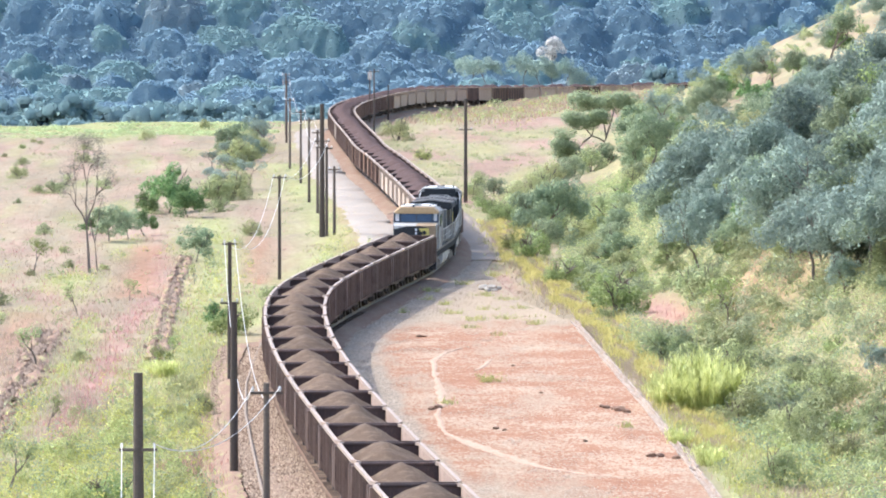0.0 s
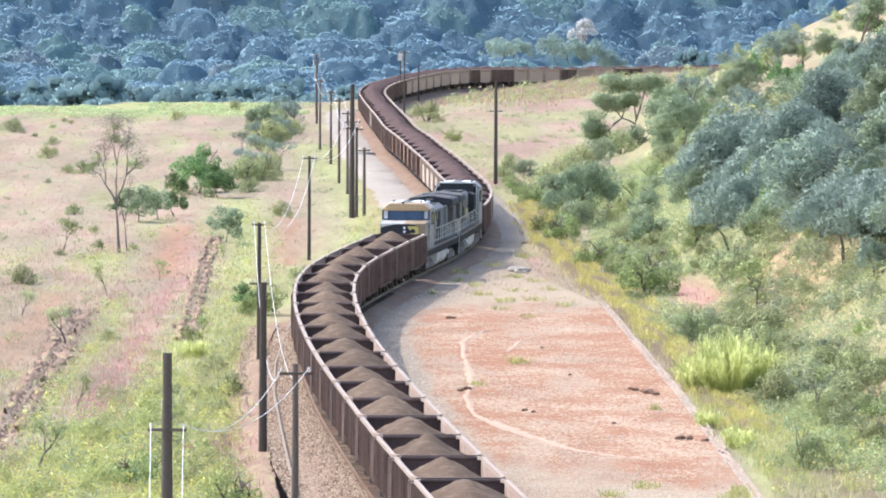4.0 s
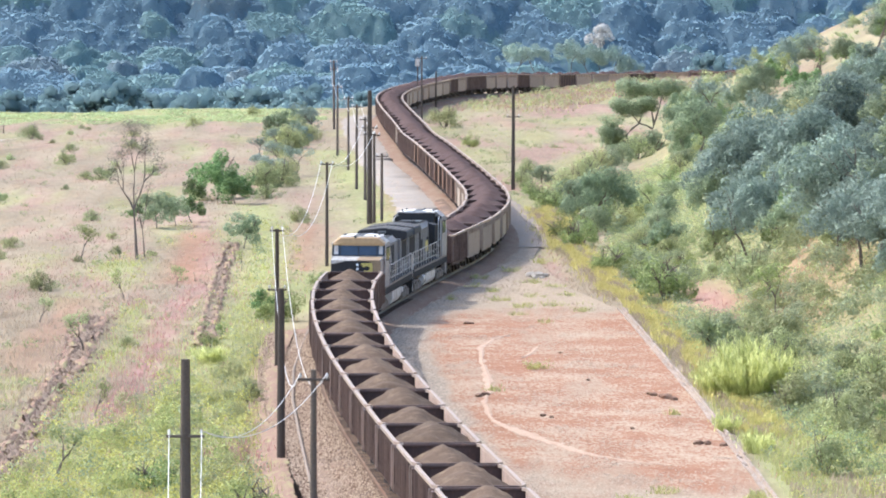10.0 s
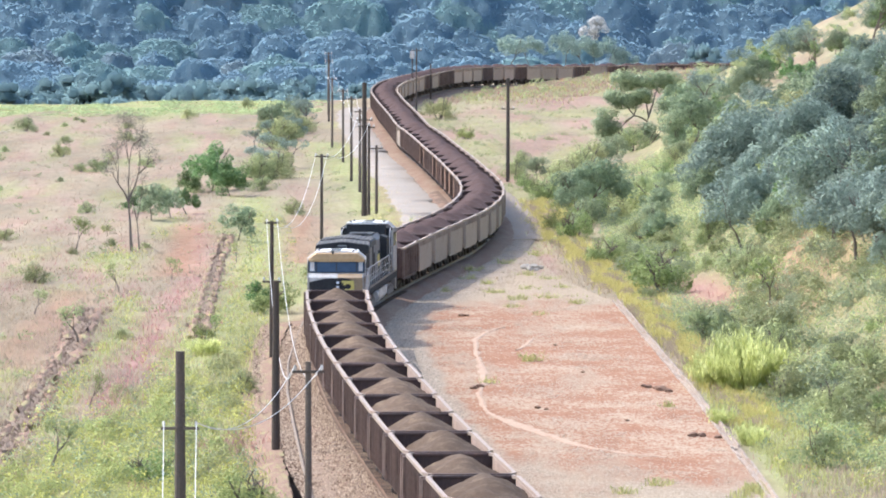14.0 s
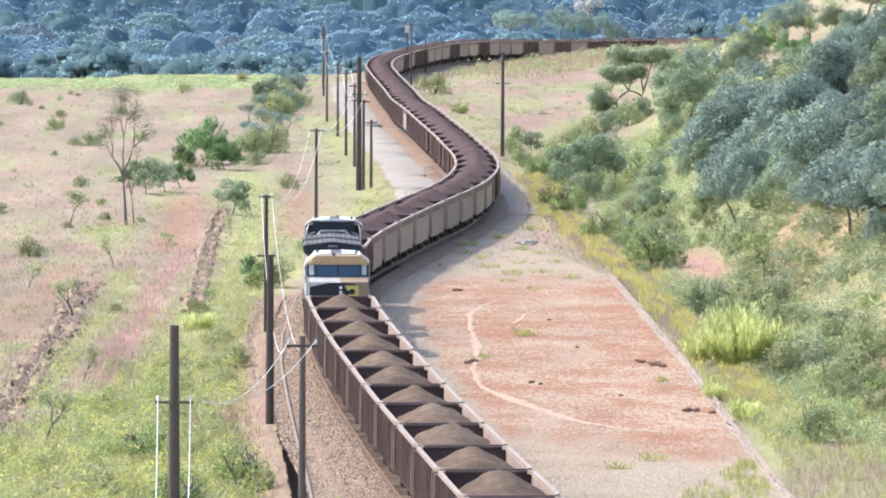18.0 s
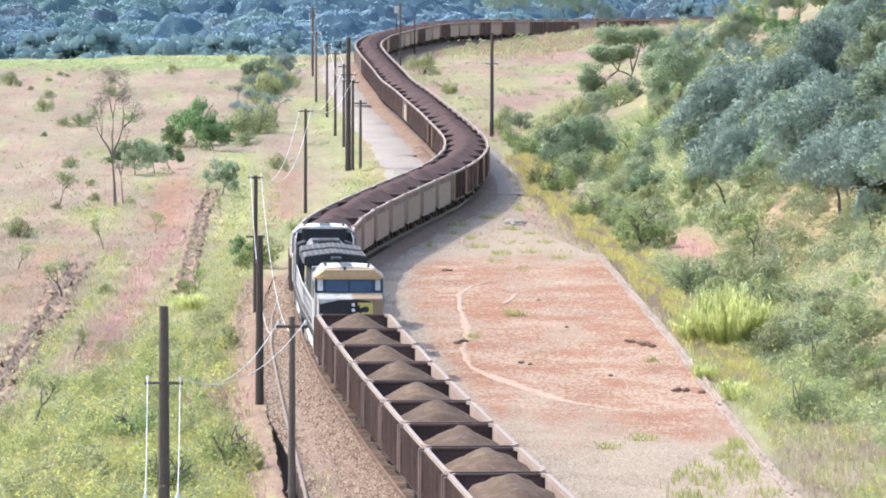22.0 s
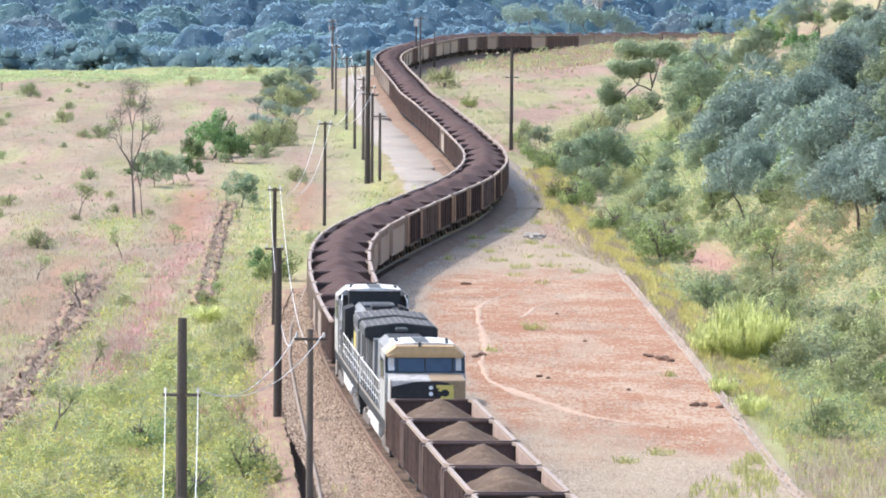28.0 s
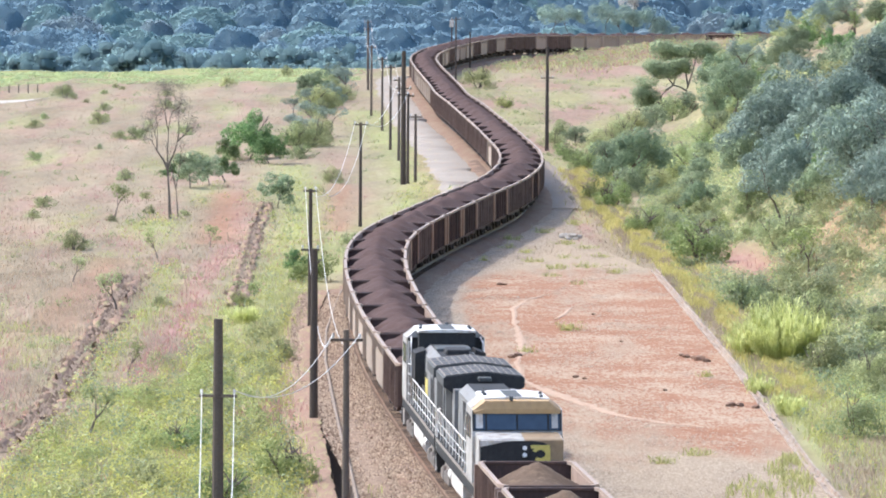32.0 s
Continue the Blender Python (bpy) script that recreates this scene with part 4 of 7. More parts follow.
    for sx in (-1, 1):
        for y0, y1 in ((6.5, 7.05), (7.15, 7.75), (7.9, 8.5)):
            x0, x1 = sorted((sx * 1.58, sx * 1.592))
            wf = part("side_window", boxes((x0, x1, y0, y1, 2.95, 3.75)), LOCO_BLACK, cab)
            part("pane", boxes((*sorted((sx * 1.592, sx * 1.60)), y0 + 0.07, y1 - 0.07, 3.02, 3.68)), GLASS_DARK, wf)
        part("nose_side_step", boxes((*sorted((sx * 1.2, sx * 1.48)), 9.4, 10.4, 0.5, 1.16), bevel=0.02), DUSTY, ob)
    # long hood
    bm = prism(bmesh.new(), [(-1.0, 1.46), (1.0, 1.46), (1.0, 3.55), (0.7, 3.82), (-0.7, 3.82), (-1.0, 3.55)], -5.6, 5.5)
    hood = part("hood", bm, HOOD_GREY, ob, "dusty grey engine hood with doors")
    for sx in (-1, 1):
        for i in range(9):
            y = -5.3 + i * 1.2
            part("hood_door", boxes((*sorted((sx * 1.0, sx * 1.03)), y, y + 1.08, 1.6, 3.4 if i % 3 else 2.9)), LOCO_BLACK if i in (2, 3, 6) else HOOD_GREY, hood)
        part("yellow_panel", boxes((*sorted((sx * 1.035, sx * 1.045)), 1.0, 2.6, 2.0, 2.7)), EMBLEM, hood)
        part("blower_bulge", prism(bmesh.new(), [(sx * 1.0, 2.3), (sx * 1.42, 2.5), (sx * 1.42, 3.6), (sx * 1.0, 3.75)], 3.2, 5.4), LOCO_BLACK, hood)
    part("exhaust_stack", boxes((-0.45, 0.45, -1.2, 0.4, 3.8, 4.05), bevel=0.05), LOCO_BLACK, hood)
    part("hood_hatch", boxes((-0.7, 0.7, 0.9, 3.0, 3.82, 3.95), bevel=0.03), LOCO_GREY, hood)
    # radiator house with wide wings
    bm = prism(bmesh.new(), [(-1.15, 1.46), (1.15, 1.46), (1.15, 3.6), (-1.15, 3.6)], -10.5, -5.6)
    rad = part("radiator_house", bm, HOOD_GREY, ob, "dusty grey radiator house")
    bm = prism(bmesh.new(), [(-1.15, 3.42), (-1.52, 3.66), (-1.52, 3.98), (-1.42, 4.05), (0, 4.22), (1.42, 4.05), (1.52, 3.98), (1.52, 3.66), (1.15, 3.42)], -10.3, -6.4)
    part("radiator_wing", bm, WING, rad, "slate-grey sloping radiator wings")
    for sx in (-1, 1):
        for i in range(5):
            x = 0.12 + i * 0.27
            xa, xb = sx * x, sx * (x + 0.235)
            za, zb = 4.206 - 0.12 * x, 4.206 - 0.12 * (x + 0.235)
            bm = prism(bmesh.new(), [(xa, za + 0.004), (xb, zb + 0.004), (xb, zb + 0.03), (xa, za + 0.03)], -10.2, -6.5)
            part("radiator_shutter", bm, WING, rad)
        part("radiator_screen", boxes((*sorted((sx * 1.15, sx * 1.17)), -10.0, -6.8, 2.2, 3.4)), LOCO_BLACK, rad)
    for k in range(4):
        y = -10.2 + k * 1.22
        for sx in (-1, 1):
            part("panel_seam", prism(bmesh.new(), [(sx * 0.02, 4.235), (sx * 1.44, 4.067), (sx * 1.44, 4.082), (sx * 0.02, 4.25)], y, y + 0.05), DUSTY, rad)
    for sx in (-1, 1):
        for i in range(6):
            x = sx * (0.10 + i * 0.265)
            z = 4.238 - 0.118 * abs(x)
            part("panel_seam", boxes((x - 0.016, x + 0.016, -10.2, -6.5, z - 0.02, z + 0.012)), DUSTY, rad)
    part("wing_front", prism(bmesh.new(), [(-1.12, 3.40), (-1.49, 3.64), (-1.49, 3.96), (-1.40, 4.02), (0, 4.19), (1.40, 4.02), (1.49, 3.96), (1.49, 3.64), (1.12, 3.40)], -6.396, -6.38), LOCO_BLACK, rad, "black plate across the front of the radiator wings")
    part("vent_cap", boxes((-0.25, 0.25, -6.3, -5.7, 3.9, 4.05), bevel=0.03), LOCO_GREY, rad)
    part("hood_roof", boxes((-0.68, 0.68, -5.6, 5.2, 3.822, 3.84)), LOCO_BLACK, hood, "sooty hood roof")
    part("rear_wall_light", boxes((-0.2, 0.2, -10.58, -10.5, 3.2, 3.4), bevel=0.02), LOCO_WHITE, rad)
    # hand rails
    for sx in (-1, 1):
        x = sx * 1.44
        part("handrail", tube(bmesh.new(), [(x, -10.5, 2.5), (x, 4.3, 2.5), (x, 4.5, 2.2)], 0.028, 5), LOCO_WHITE, ob)
        part("handrail", tube(bmesh.new(), [(x, -10.5, 2.05), (x, 4.4, 2.05)], 0.017, 5), LOCO_WHITE, ob)
        part("handrail", tube(bmesh.new(), [(x, -10.5, 1.72), (x, 4.4, 1.72)], 0.017, 5), LOCO_WHITE, ob)
        for i in range(10):
            part("stanchion", tube(bmesh.new(), [(x, -10.5 + i * 1.62, 1.4), (x, -10.5 + i * 1.62, 2.52)], 0.024, 5), LOCO_WHITE, ob)
        for y in (-10.9, 10.5):
            bm = bmesh.new()
            for k in range(4):
                box(bm, *sorted((sx * 0.95, sx * 1.45)), y - 0.15, y + 0.25, 0.45 + k * 0.26, 0.48 + k * 0.26)
            tube(bm, [(x, y, 0.4), (x, y, 2.4), (sx * 1.3, y - 0.2 * (1 if y > 0 else -1), 2.5)], 0.025, 5)
            part("corner_steps", bm, LOCO_WHITE, ob)
    # the body stands a little high over its frame
    for o in ob.children_recursive:
        for v in o.data.vertices:
            v.co.z += 0.25 * min(1.0, max(0.0, (v.co.z - 1.16) / 0.3))
    return ob


def run_of_nose(t):
    """How far along the line the leading locomotive's nose has come at t seconds."""
    return 941.09 + 6.41027 * t + 0.0389875 * t * t - 0.000690204 * t ** 3


def vehicle_rows(offset, half):
    rows = []
    for t in [2.0 * i for i in range(17)]:
        s = run_of_nose(t) + offset
        a, b = on_line(s - half), on_line(s + half)
        c, h = (a + b) / 2, b - a
        za, zb = RAIL_Z - float(rail_drop(a[1])), RAIL_Z - float(rail_drop(b[1]))
        rows.append((t, pose(c[0], c[1], (za + zb) / 2, math.degrees(math.atan2(zb - za, math.hypot(*h))), 0, math.degrees(math.atan2(-h[0], h[1])) % 360)))
    return rows


VEHICLES = []


def build_train():
    lead = build_loco()
    tagged(lead, "grey and ochre diesel locomotive with a dusty white cab roof", "locomotive", "pair of locomotives")
    VEHICLES.append((lead, -11.2, 7.0, False))
    second = copy_thing(lead, pose(0, 0, 0))
    VEHICLES.append((second, -11.2 - 21.9, 7.0, True))
    kinds = {k: build_wagon(k) for k in ("low", "tan", "brown", "striped", "orange")}
    labels = {"low": "dark rusty ore wagon with a low peaked load", "tan": "faded tan ore wagon heaped with iron ore", "brown": "dark brown ore wagon heaped with iron ore",
              "striped": "dark ore wagon with orange ribs, heaped with ore", "orange": "orange rusty ore wagon heaped with iron ore"}
    low = [heap_mesh("load", 20 + i, False) for i in range(9)]
    full = [heap_mesh("load", 40 + i, True) for i in range(6)]
    g = random.Random(4)
    plan = [("low", 1.2 + 5 + 10 * j) for j in range(27)]
    first = ["brown"] + ["tan"] * 9 + ["striped", "brown", "striped", "striped", "striped", "brown", "striped", "brown", "brown", "striped"]
    for j in range(104):
        if j < len(first):
            k = first[j]
        elif j < 41:
            k = "tan" if j == 25 else g.choice(("brown", "brown", "brown", "orange" if j % 9 == 0 else "brown"))
        else:
            k = g.choice(("tan", "tan", "tan", "brown", "brown"))
        plan.append((k, -46.0 - 4.0 - 10 * j))
    used = set()
    for k, offset in plan:
        src = kinds[k]
        w = src if k not in used else copy_thing(src, pose(0, 0, 0))
        if k not in used:
            used.add(k)
        tagged(w, labels[k], "wagon", "ore wagons of the train")
        VEHICLES.append((w, offset, 3.1, False))
    for w, offset, half, turned in VEHICLES:
        if half < 5:
            load = part("load", g.choice(low if offset > 0 else full), None, w, "low brown cone of fine ore" if offset > 0 else "heaped dark iron ore")
            load.matrix_basis = pose(0, 0, g.uniform(-0.06, 0.05), 0, 0, g.choice((0, 180)))
    for k, src in kinds.items():
        if k not in used:
            for o in (*src.children_recursive, src):
                bpy.data.objects.remove(o)


build_train()

# ---- red earth yard beside the line ----
def build_yard():
    """One sheet of red earth that turns to gravel towards the track and beyond its far end."""
    ys = np.concatenate([np.arange(150, 230, 4.0), np.arange(230, 476, 1.5)])
    nx = 48
    rows, share = [], []
    for y in ys:
        lx = float(line_x(y))
        x1 = float(yard_edge(y)) if y < 398 else float(np.interp(y, [398, 410, 420, 450, 474], [9.1, 7.8, 6.6, 5.2, 4.6]))
        x = lx + 2.15 + (max(x1, lx + 4.0) - lx - 2.15) * np.linspace(0, 1, nx)
        yy = np.full(nx, y)
        n1, n2 = wave_noise(x, yy * 0.16, 5, 31), wave_noise(x, yy * 0.2, 1.7, 32)
        u = x - lx
        apron = 1 - smooth_step(u + 0.9 * n1 + 0.4 * n2, np.interp(y, [260, 330, 400], [3.2, 3.6, 3.4]), np.interp(y, [260, 330, 400], [6.2, 6.6, 6.0]))
        far = smooth_step(yy + 9 * n1 + 5 * n2, 372, 412)
        near = 0.95 * smooth_step(-yy + 14 * n1, -292, -245) * smooth_step(u, 2, 5)
        strewn = 0.45 * smooth_step(n1 + 0.5 * n2, 0.0, 0.6)
        lip = -0.12 * (np.arange(nx) == nx - 1) * (y > 398)
        rows.append(np.column_stack([x, yy, -0.64 + 0.015 * wave_noise(x, yy, 7, 4) - 0.03 * (u < 2.6) + lip]))
        share.append(np.column_stack([np.maximum.reduce([apron, far, near, strewn]), smooth_step(u, 3.5, 7) * (0.65 + 0.35 * far), np.zeros(nx), np.ones(nx)]))
    ob = new("yard", np_mesh("yard", np.concatenate(rows), grid_faces(nx, len(ys)), RED_EARTH, True))
    at = ob.data.color_attributes.new("cover", "FLOAT_COLOR", "POINT")
    at.data.foreach_set("color", np.concatenate(share).astype(np.float32).ravel())
    tagged(ob, "bare red earth yard that turns to pale gravel beside the track", "yard", kind="structure")
    # sandy wash lines left by the rain
    def wash(points, widths, name):
        p = np.array(points, float)
        k = np.linspace(0, len(p) - 1, len(p) * 9)
        c = np.stack([np.interp(k, range(len(p)), p[:, i]) for i in (0, 1)], 1)
        w = np.interp(k, range(len(p)), widths) * np.random.RandomState(5).uniform(0.45, 1.25, len(k))
        c[:, 0] += np.random.RandomState(6).uniform(-0.07, 0.07, len(k))
        d = np.gradient(c, axis=0)
        d /= np.linalg.norm(d, axis=1)[:, None]
        side = np.stack([-d[:, 1], d[:, 0]], 1) * w[:, None]
        z = np.full(len(c), -0.595)
        v = np.stack([np.column_stack([c + side, z - 0.03]), np.column_stack([c + side * 0.5, z]), np.column_stack([c - side * 0.5, z]), np.column_stack([c - side, z - 0.03])], 1).reshape(-1, 3)
        tagged(new(name, np_mesh(name, v, grid_faces(4, len(c)), SAND, True)), "pale sandy wash line across the red earth", "sand", kind="structure")
    wash([(2.28, 368), (1.46, 364), (0.75, 357), (0.84, 343), (1.05, 334), (1.15, 323), (0.85, 313), (1.21, 302), (2.47, 295), (3.92, 288), (5.31, 282), (7.18, 278), (8.8, 276)],
         [0.10, 0.16, 0.24, 0.15, 0.24, 0.24, 0.12, 0.16, 0.42, 0.34, 0.28, 0.2, 0.08], "wash_line")
    wash([(3.9, 357), (3.5, 352), (3.0, 348)], [0.1, 0.2, 0.1], "wash_line")
    # gutter of single kerb stones
    kerb = tagged(new("kerb"), "old concrete kerb and gutter at the yard's edge", "kerb", kind="structure")
    one = bmesh.new()
    prism(one, [(-0.05, -0.18), (-0.05, 0.04), (0.03, 0.05), (0.06, -0.05), (0.22, -0.05), (0.25, 0.11), (0.34, 0.10), (0.36, -0.2)], -0.97, 0.97)
    me = bpy.data.meshes.new("kerb_stone")
    one.to_mesh(me)
    one.free()
    me.materials.append(CONCRETE)
    g = random.Random(5)
    for i in range(122):
        y = 152 + i * 2.0
        so = new("kerb_stone", me)
        a = math.degrees(math.atan2(-(yard_edge(y + 1) - yard_edge(y - 1)), 2.0))
        so.parent, so.matrix_basis = kerb, pose(float(yard_edge(y)) + g.uniform(-0.02, 0.02), y, -0.605 + g.choice((0, 0, 0, -0.02, -0.04)) + g.uniform(-0.015, 0.015), g.uniform(-0.3, 0.3), g.uniform(-1.5, 1.5), a + g.uniform(-0.5, 0.5))


build_yard()


# ---- drains on the uphill side ----
def channel(name, points, half, deep, mat, label, rough=0.06, seed=2):
    p = np.array(points, float)
    y = np.arange(p[0, 1], p[-1, 1], 1.2 if p[-1, 1] > p[0, 1] else -1.2)
    if p[-1, 1] < p[0, 1]:
        p, y = p[::-1], y[::-1]
    x = np.interp(y, p[:, 1], p[:, 0])
    g = np.random.RandomState(seed)
    sec = [(-half * 1.5, -0.06), (-half * 1.1, 0.10), (-half * 0.7, 0.06), (-half * 0.45, -deep), (half * 0.45, -deep), (half * 0.7, 0.05), (half * 1.1, 0.09), (half * 1.5, -0.06)]
    rows = []
    for u, z in sec:
        xx = x + u + g.uniform(-rough, rough, len(x))
        rows.append(np.column_stack([xx, y, ground_z(xx, y) + z + 0.06 + g.uniform(-rough, rough, len(x)) * 0.6]))
    v = np.stack(rows, 1).reshape(-1, 3)
    tagged(new(name, np_mesh(name, v, grid_faces(len(sec), len(x)), mat)), label, "drain", kind="structure")


channel("drain_1", [(-17.3, 480), (-16.8, 445), (-15.6, 400), (-14.6, 358)], 0.34, 0.2, SOIL_RED, "eroded brown earth drain in the grass", 0.2)
channel("drain_2", [(-22.0, 386), (-20.7, 343), (-20.3, 317), (-20.2, 296), (-20.0, 262)], 0.5, 0.22, SOIL_RED, "eroded brown earth drain on the slope", 0.26)


def ditch_strip(name, cols, mat, label, rough, seed):
    """A strip along the ditch: columns of (offset, height over the land)."""
    y = np.arange(183, 374, 1.0)
    x = np.interp(y, [p[0] for p in DITCH], [p[1] for p in DITCH])
    g = np.random.RandomState(seed)
    rows = []
    for u, z in cols:
        xx = x + u + g.uniform(-rough, rough, len(y))
        rows.append(np.column_stack([xx, y, land_z(xx, y) + z + g.uniform(-rough, rough, len(y)) * 0.6]))
    tagged(new(name, np_mesh(name, np.stack(rows, 1).reshape(-1, 3), grid_faces(len(cols), len(y)), mat)), label, "drain", kind="structure")


ditch_strip("drain_3", [(-0.40, 0.10), (-0.36, -0.9), (0.22, -0.9), (0.29, 0.06)], DITCH_SHADE, "deep narrow ditch beside the railway", 0.03, 2)
ditch_strip("ditch_bank", [(-2.0, -0.12), (-1.3, 0.0), (-0.9, 0.06), (-0.55, 0.11), (-0.39, 0.08)], SOIL_RED, "trodden red earth bank along the ditch", 0.08, 3)
ditch_strip("drain_edge", [(0.28, -0.2), (0.29, 0.13), (0.41, 0.14), (0.48, -0.02)], DITCH_WALL, "low concrete edge along the ditch", 0.012, 4)
ditch_strip("ditch_verge", [(0.47, 0.0), (1.0, 0.03), (1.6, 0.02), (2.1, -0.08)], SOIL, "stony brown earth between ditch and ballast", 0.05, 6)


# ---- poles and wires ----
POLES = []


def build_pole(x, y, h, arms, r=0.13, lean=0.0, face=0.0, stay=False):
    z = float(ground_z(x, y)) - 0.1
    ob = new("utility_pole")
    ob.matrix_basis = pose(x, y, z, 0, lean, face)
    part("post", tube(bmesh.new(), [(0, 0, 0), (0, 0, h * 0.5), (0, 0, h)], [r, r * 0.87, r * 0.72], 10), POLE, ob)
    for za, w in arms:
        arm = part("crossarm", boxes((-w / 2, w / 2, -0.15, -0.06, h - za - 0.05, h - za + 0.05), bevel=0.01), POLE, ob)
        for sx in (-1, 1):
            part("insulator", tube(bmesh.new(), [(sx * (w / 2 - 0.1), -0.1, h - za + 0.05), (sx * (w / 2 - 0.1), -0.1, h - za + 0.14), (sx * (w / 2 - 0.1), -0.1, h - za + 0.24)], [0.03, 0.06, 0.035], 8), LOCO_WHITE, arm)
    tagged(ob, "weathered dark utility pole in the grass", "pole", "poles along the railway")
    POLES.append((x, y, z + h, arms))
    return ob


# x, y, height, crossarms (below the top, width)
build_pole(-6.55, 150, 8.4, [(0.4, 0.95)])
build_pole(-9.49, 219, 8.2, [(2.6, 1.3)], r=0.22)
build_pole(-5.42, 230, 8.4, [(0.35, 1.15)], r=0.15)
build_pole(-8.0, 280, 8.6, [], r=0.2)
build_pole(-9.96, 341, 8.5, [(0.1, 0.75), (3.2, 1.0)], r=0.14)
build_pole(-9.67, 449, 7.3, [(0.15, 1.0)], r=0.13)
for x, y, h in [(-16.6, 809, 7.9), (-13.57, 681, 7.5), (-11.72, 642, 7.4), (-9.98, 588, 7.8), (-8.77, 560, 7.3), (-7.45, 522, 7.4), (-6.86, 524, 5.6), (-15.9, 778, 7.6)]:
    build_pole(x, y, h, [(0.25, 1.0)], r=0.14)
build_pole(-7.8, 521, 10.8, [(3.0, 1.3), (3.5, 1.0)], r=0.24)
build_pole(4.2, 589, 9.5, [(2.8, 1.2)], r=0.19)
build_pole(-5.67, 814, 8.3, [(0.3, 1.3)], r=0.13)
build_pole(-4.23, 884, 5.0, [], r=0.13)


def wire(a, b, sag, r=0.015):
    pts = []
    for i in range(15):
        k = i / 14
        p = Vector(a).lerp(Vector(b), k)
        p.z -= 4 * sag * k * (1 - k)
        pts.append(p)
    me = bpy.data.meshes.new("overhead_wire")
    bm = tube(bmesh.new(), pts, r, 5)
    bm.to_mesh(me)
    bm.free()
    me.materials.append(WIRE)
    tagged(new("overhead_wire", me), "pale sagging overhead wire between poles", "wire", "overhead wires")


def arm_end(i, k, side):
    x, y, top, arms = POLES[i]
    za, w = arms[k]
    return (x + side * (w / 2 - 0.1), y - 0.1, top - za + 0.2)


for side in (-1, 1):
    wire(arm_end(0, 0, side), arm_end(1, 0, side), 0.5)
    wire(arm_end(1, 0, 1), arm_end(2, 0, side), 1.0)
    wire(arm_end(2, 0, side), arm_end(4, 0, side), 3.2)
    wire(arm_end(4, 0, side), arm_end(5, 0, side), 2.2)
    wire(arm_end(5, 0, side), arm_end(14, 0, side), 1.4)
    wire(arm_end(14, 0, side), arm_end(9, 0, side), 1.0)
    for p, q in ((9, 8), (8, 7), (7, 13), (13, 6)):
        wire(arm_end(p, 0, side), arm_end(q, 0, side), 0.9)


# ---- trees ----
def leaf_cloud(name, clumps, count, size, mat, seed, flat=0.6):
    """Leaves as small bent quads on the shells of many clumps: (x, y, z, rx, ry, rz)."""
    g = np.random.RandomState(seed)
    c = np.array(clumps, float)
    w = (c[:, 3] * c[:, 4] * c[:, 5]) ** 0.67
    pick = g.choice(len(c), count, p=w / w.sum())
    n = g.normal(size=(count, 3))
    n /= np.linalg.norm(n, axis=1)[:, None]
    r = g.uniform(0.55, 1.08, count) ** 0.6
    p = c[pick, :3] + n * r[:, None] * c[pick, 3:]
    tilt = n + g.normal(size=(count, 3)) * 0.7 + np.array([0, 0, flat])
    tilt /= np.linalg.norm(tilt, axis=1)[:, None]
    a = np.cross(tilt, g.normal(size=(count, 3)))
    a /= np.linalg.norm(a, axis=1)[:, None]
    b = np.cross(tilt, a)
    s = size * g.uniform(0.5, 1.3, count)[:, None]
    v = np.stack([p - a * s, p - b * s * 0.55 + tilt * s * 0.15, p + a * s, p + b * s * 0.55 + tilt * s * 0.15], 1).reshape(-1, 3)
    f = np.arange(count * 4).reshape(-1, 4)
    way = n + 0.45 * tilt + np.array([0, 0, 0.35])
    way /= np.linalg.norm(way, axis=1)[:, None]
    return soft_leaves(np_mesh(name, v, f, mat, True), np.repeat(way, 4, 0))


def limb(bm, g, p, d, length, r, depth, tips):
    pts, rs = [p.copy()], [r]
    q = p.copy()
    for i in range(4):
        d = (d + Vector((g.uniform(-1, 1), g.uniform(-1, 1), g.uniform(-0.4, 0.7))) * 0.28).normalized()
        q = q + d * length / 4
        pts.append(q.copy())
        rs.append(r * (1 - 0.16 * (i + 1)))
    tube(bm, pts, rs, 6 if depth > 1 else 4)
    if depth == 0:
        tips.append(q)
        return
    for i in range(g.choice((2, 3, 3))):
        nd = (d + Vector((g.uniform(-1, 1), g.uniform(-1, 1), g.uniform(-0.3, 0.6))) * 0.95).normalized()
        limb(bm, g, q, nd, length * g.uniform(0.55, 0.8), r * 0.36 * 1.4, depth - 1, tips)
    if depth < 2:
        tips.append(q)


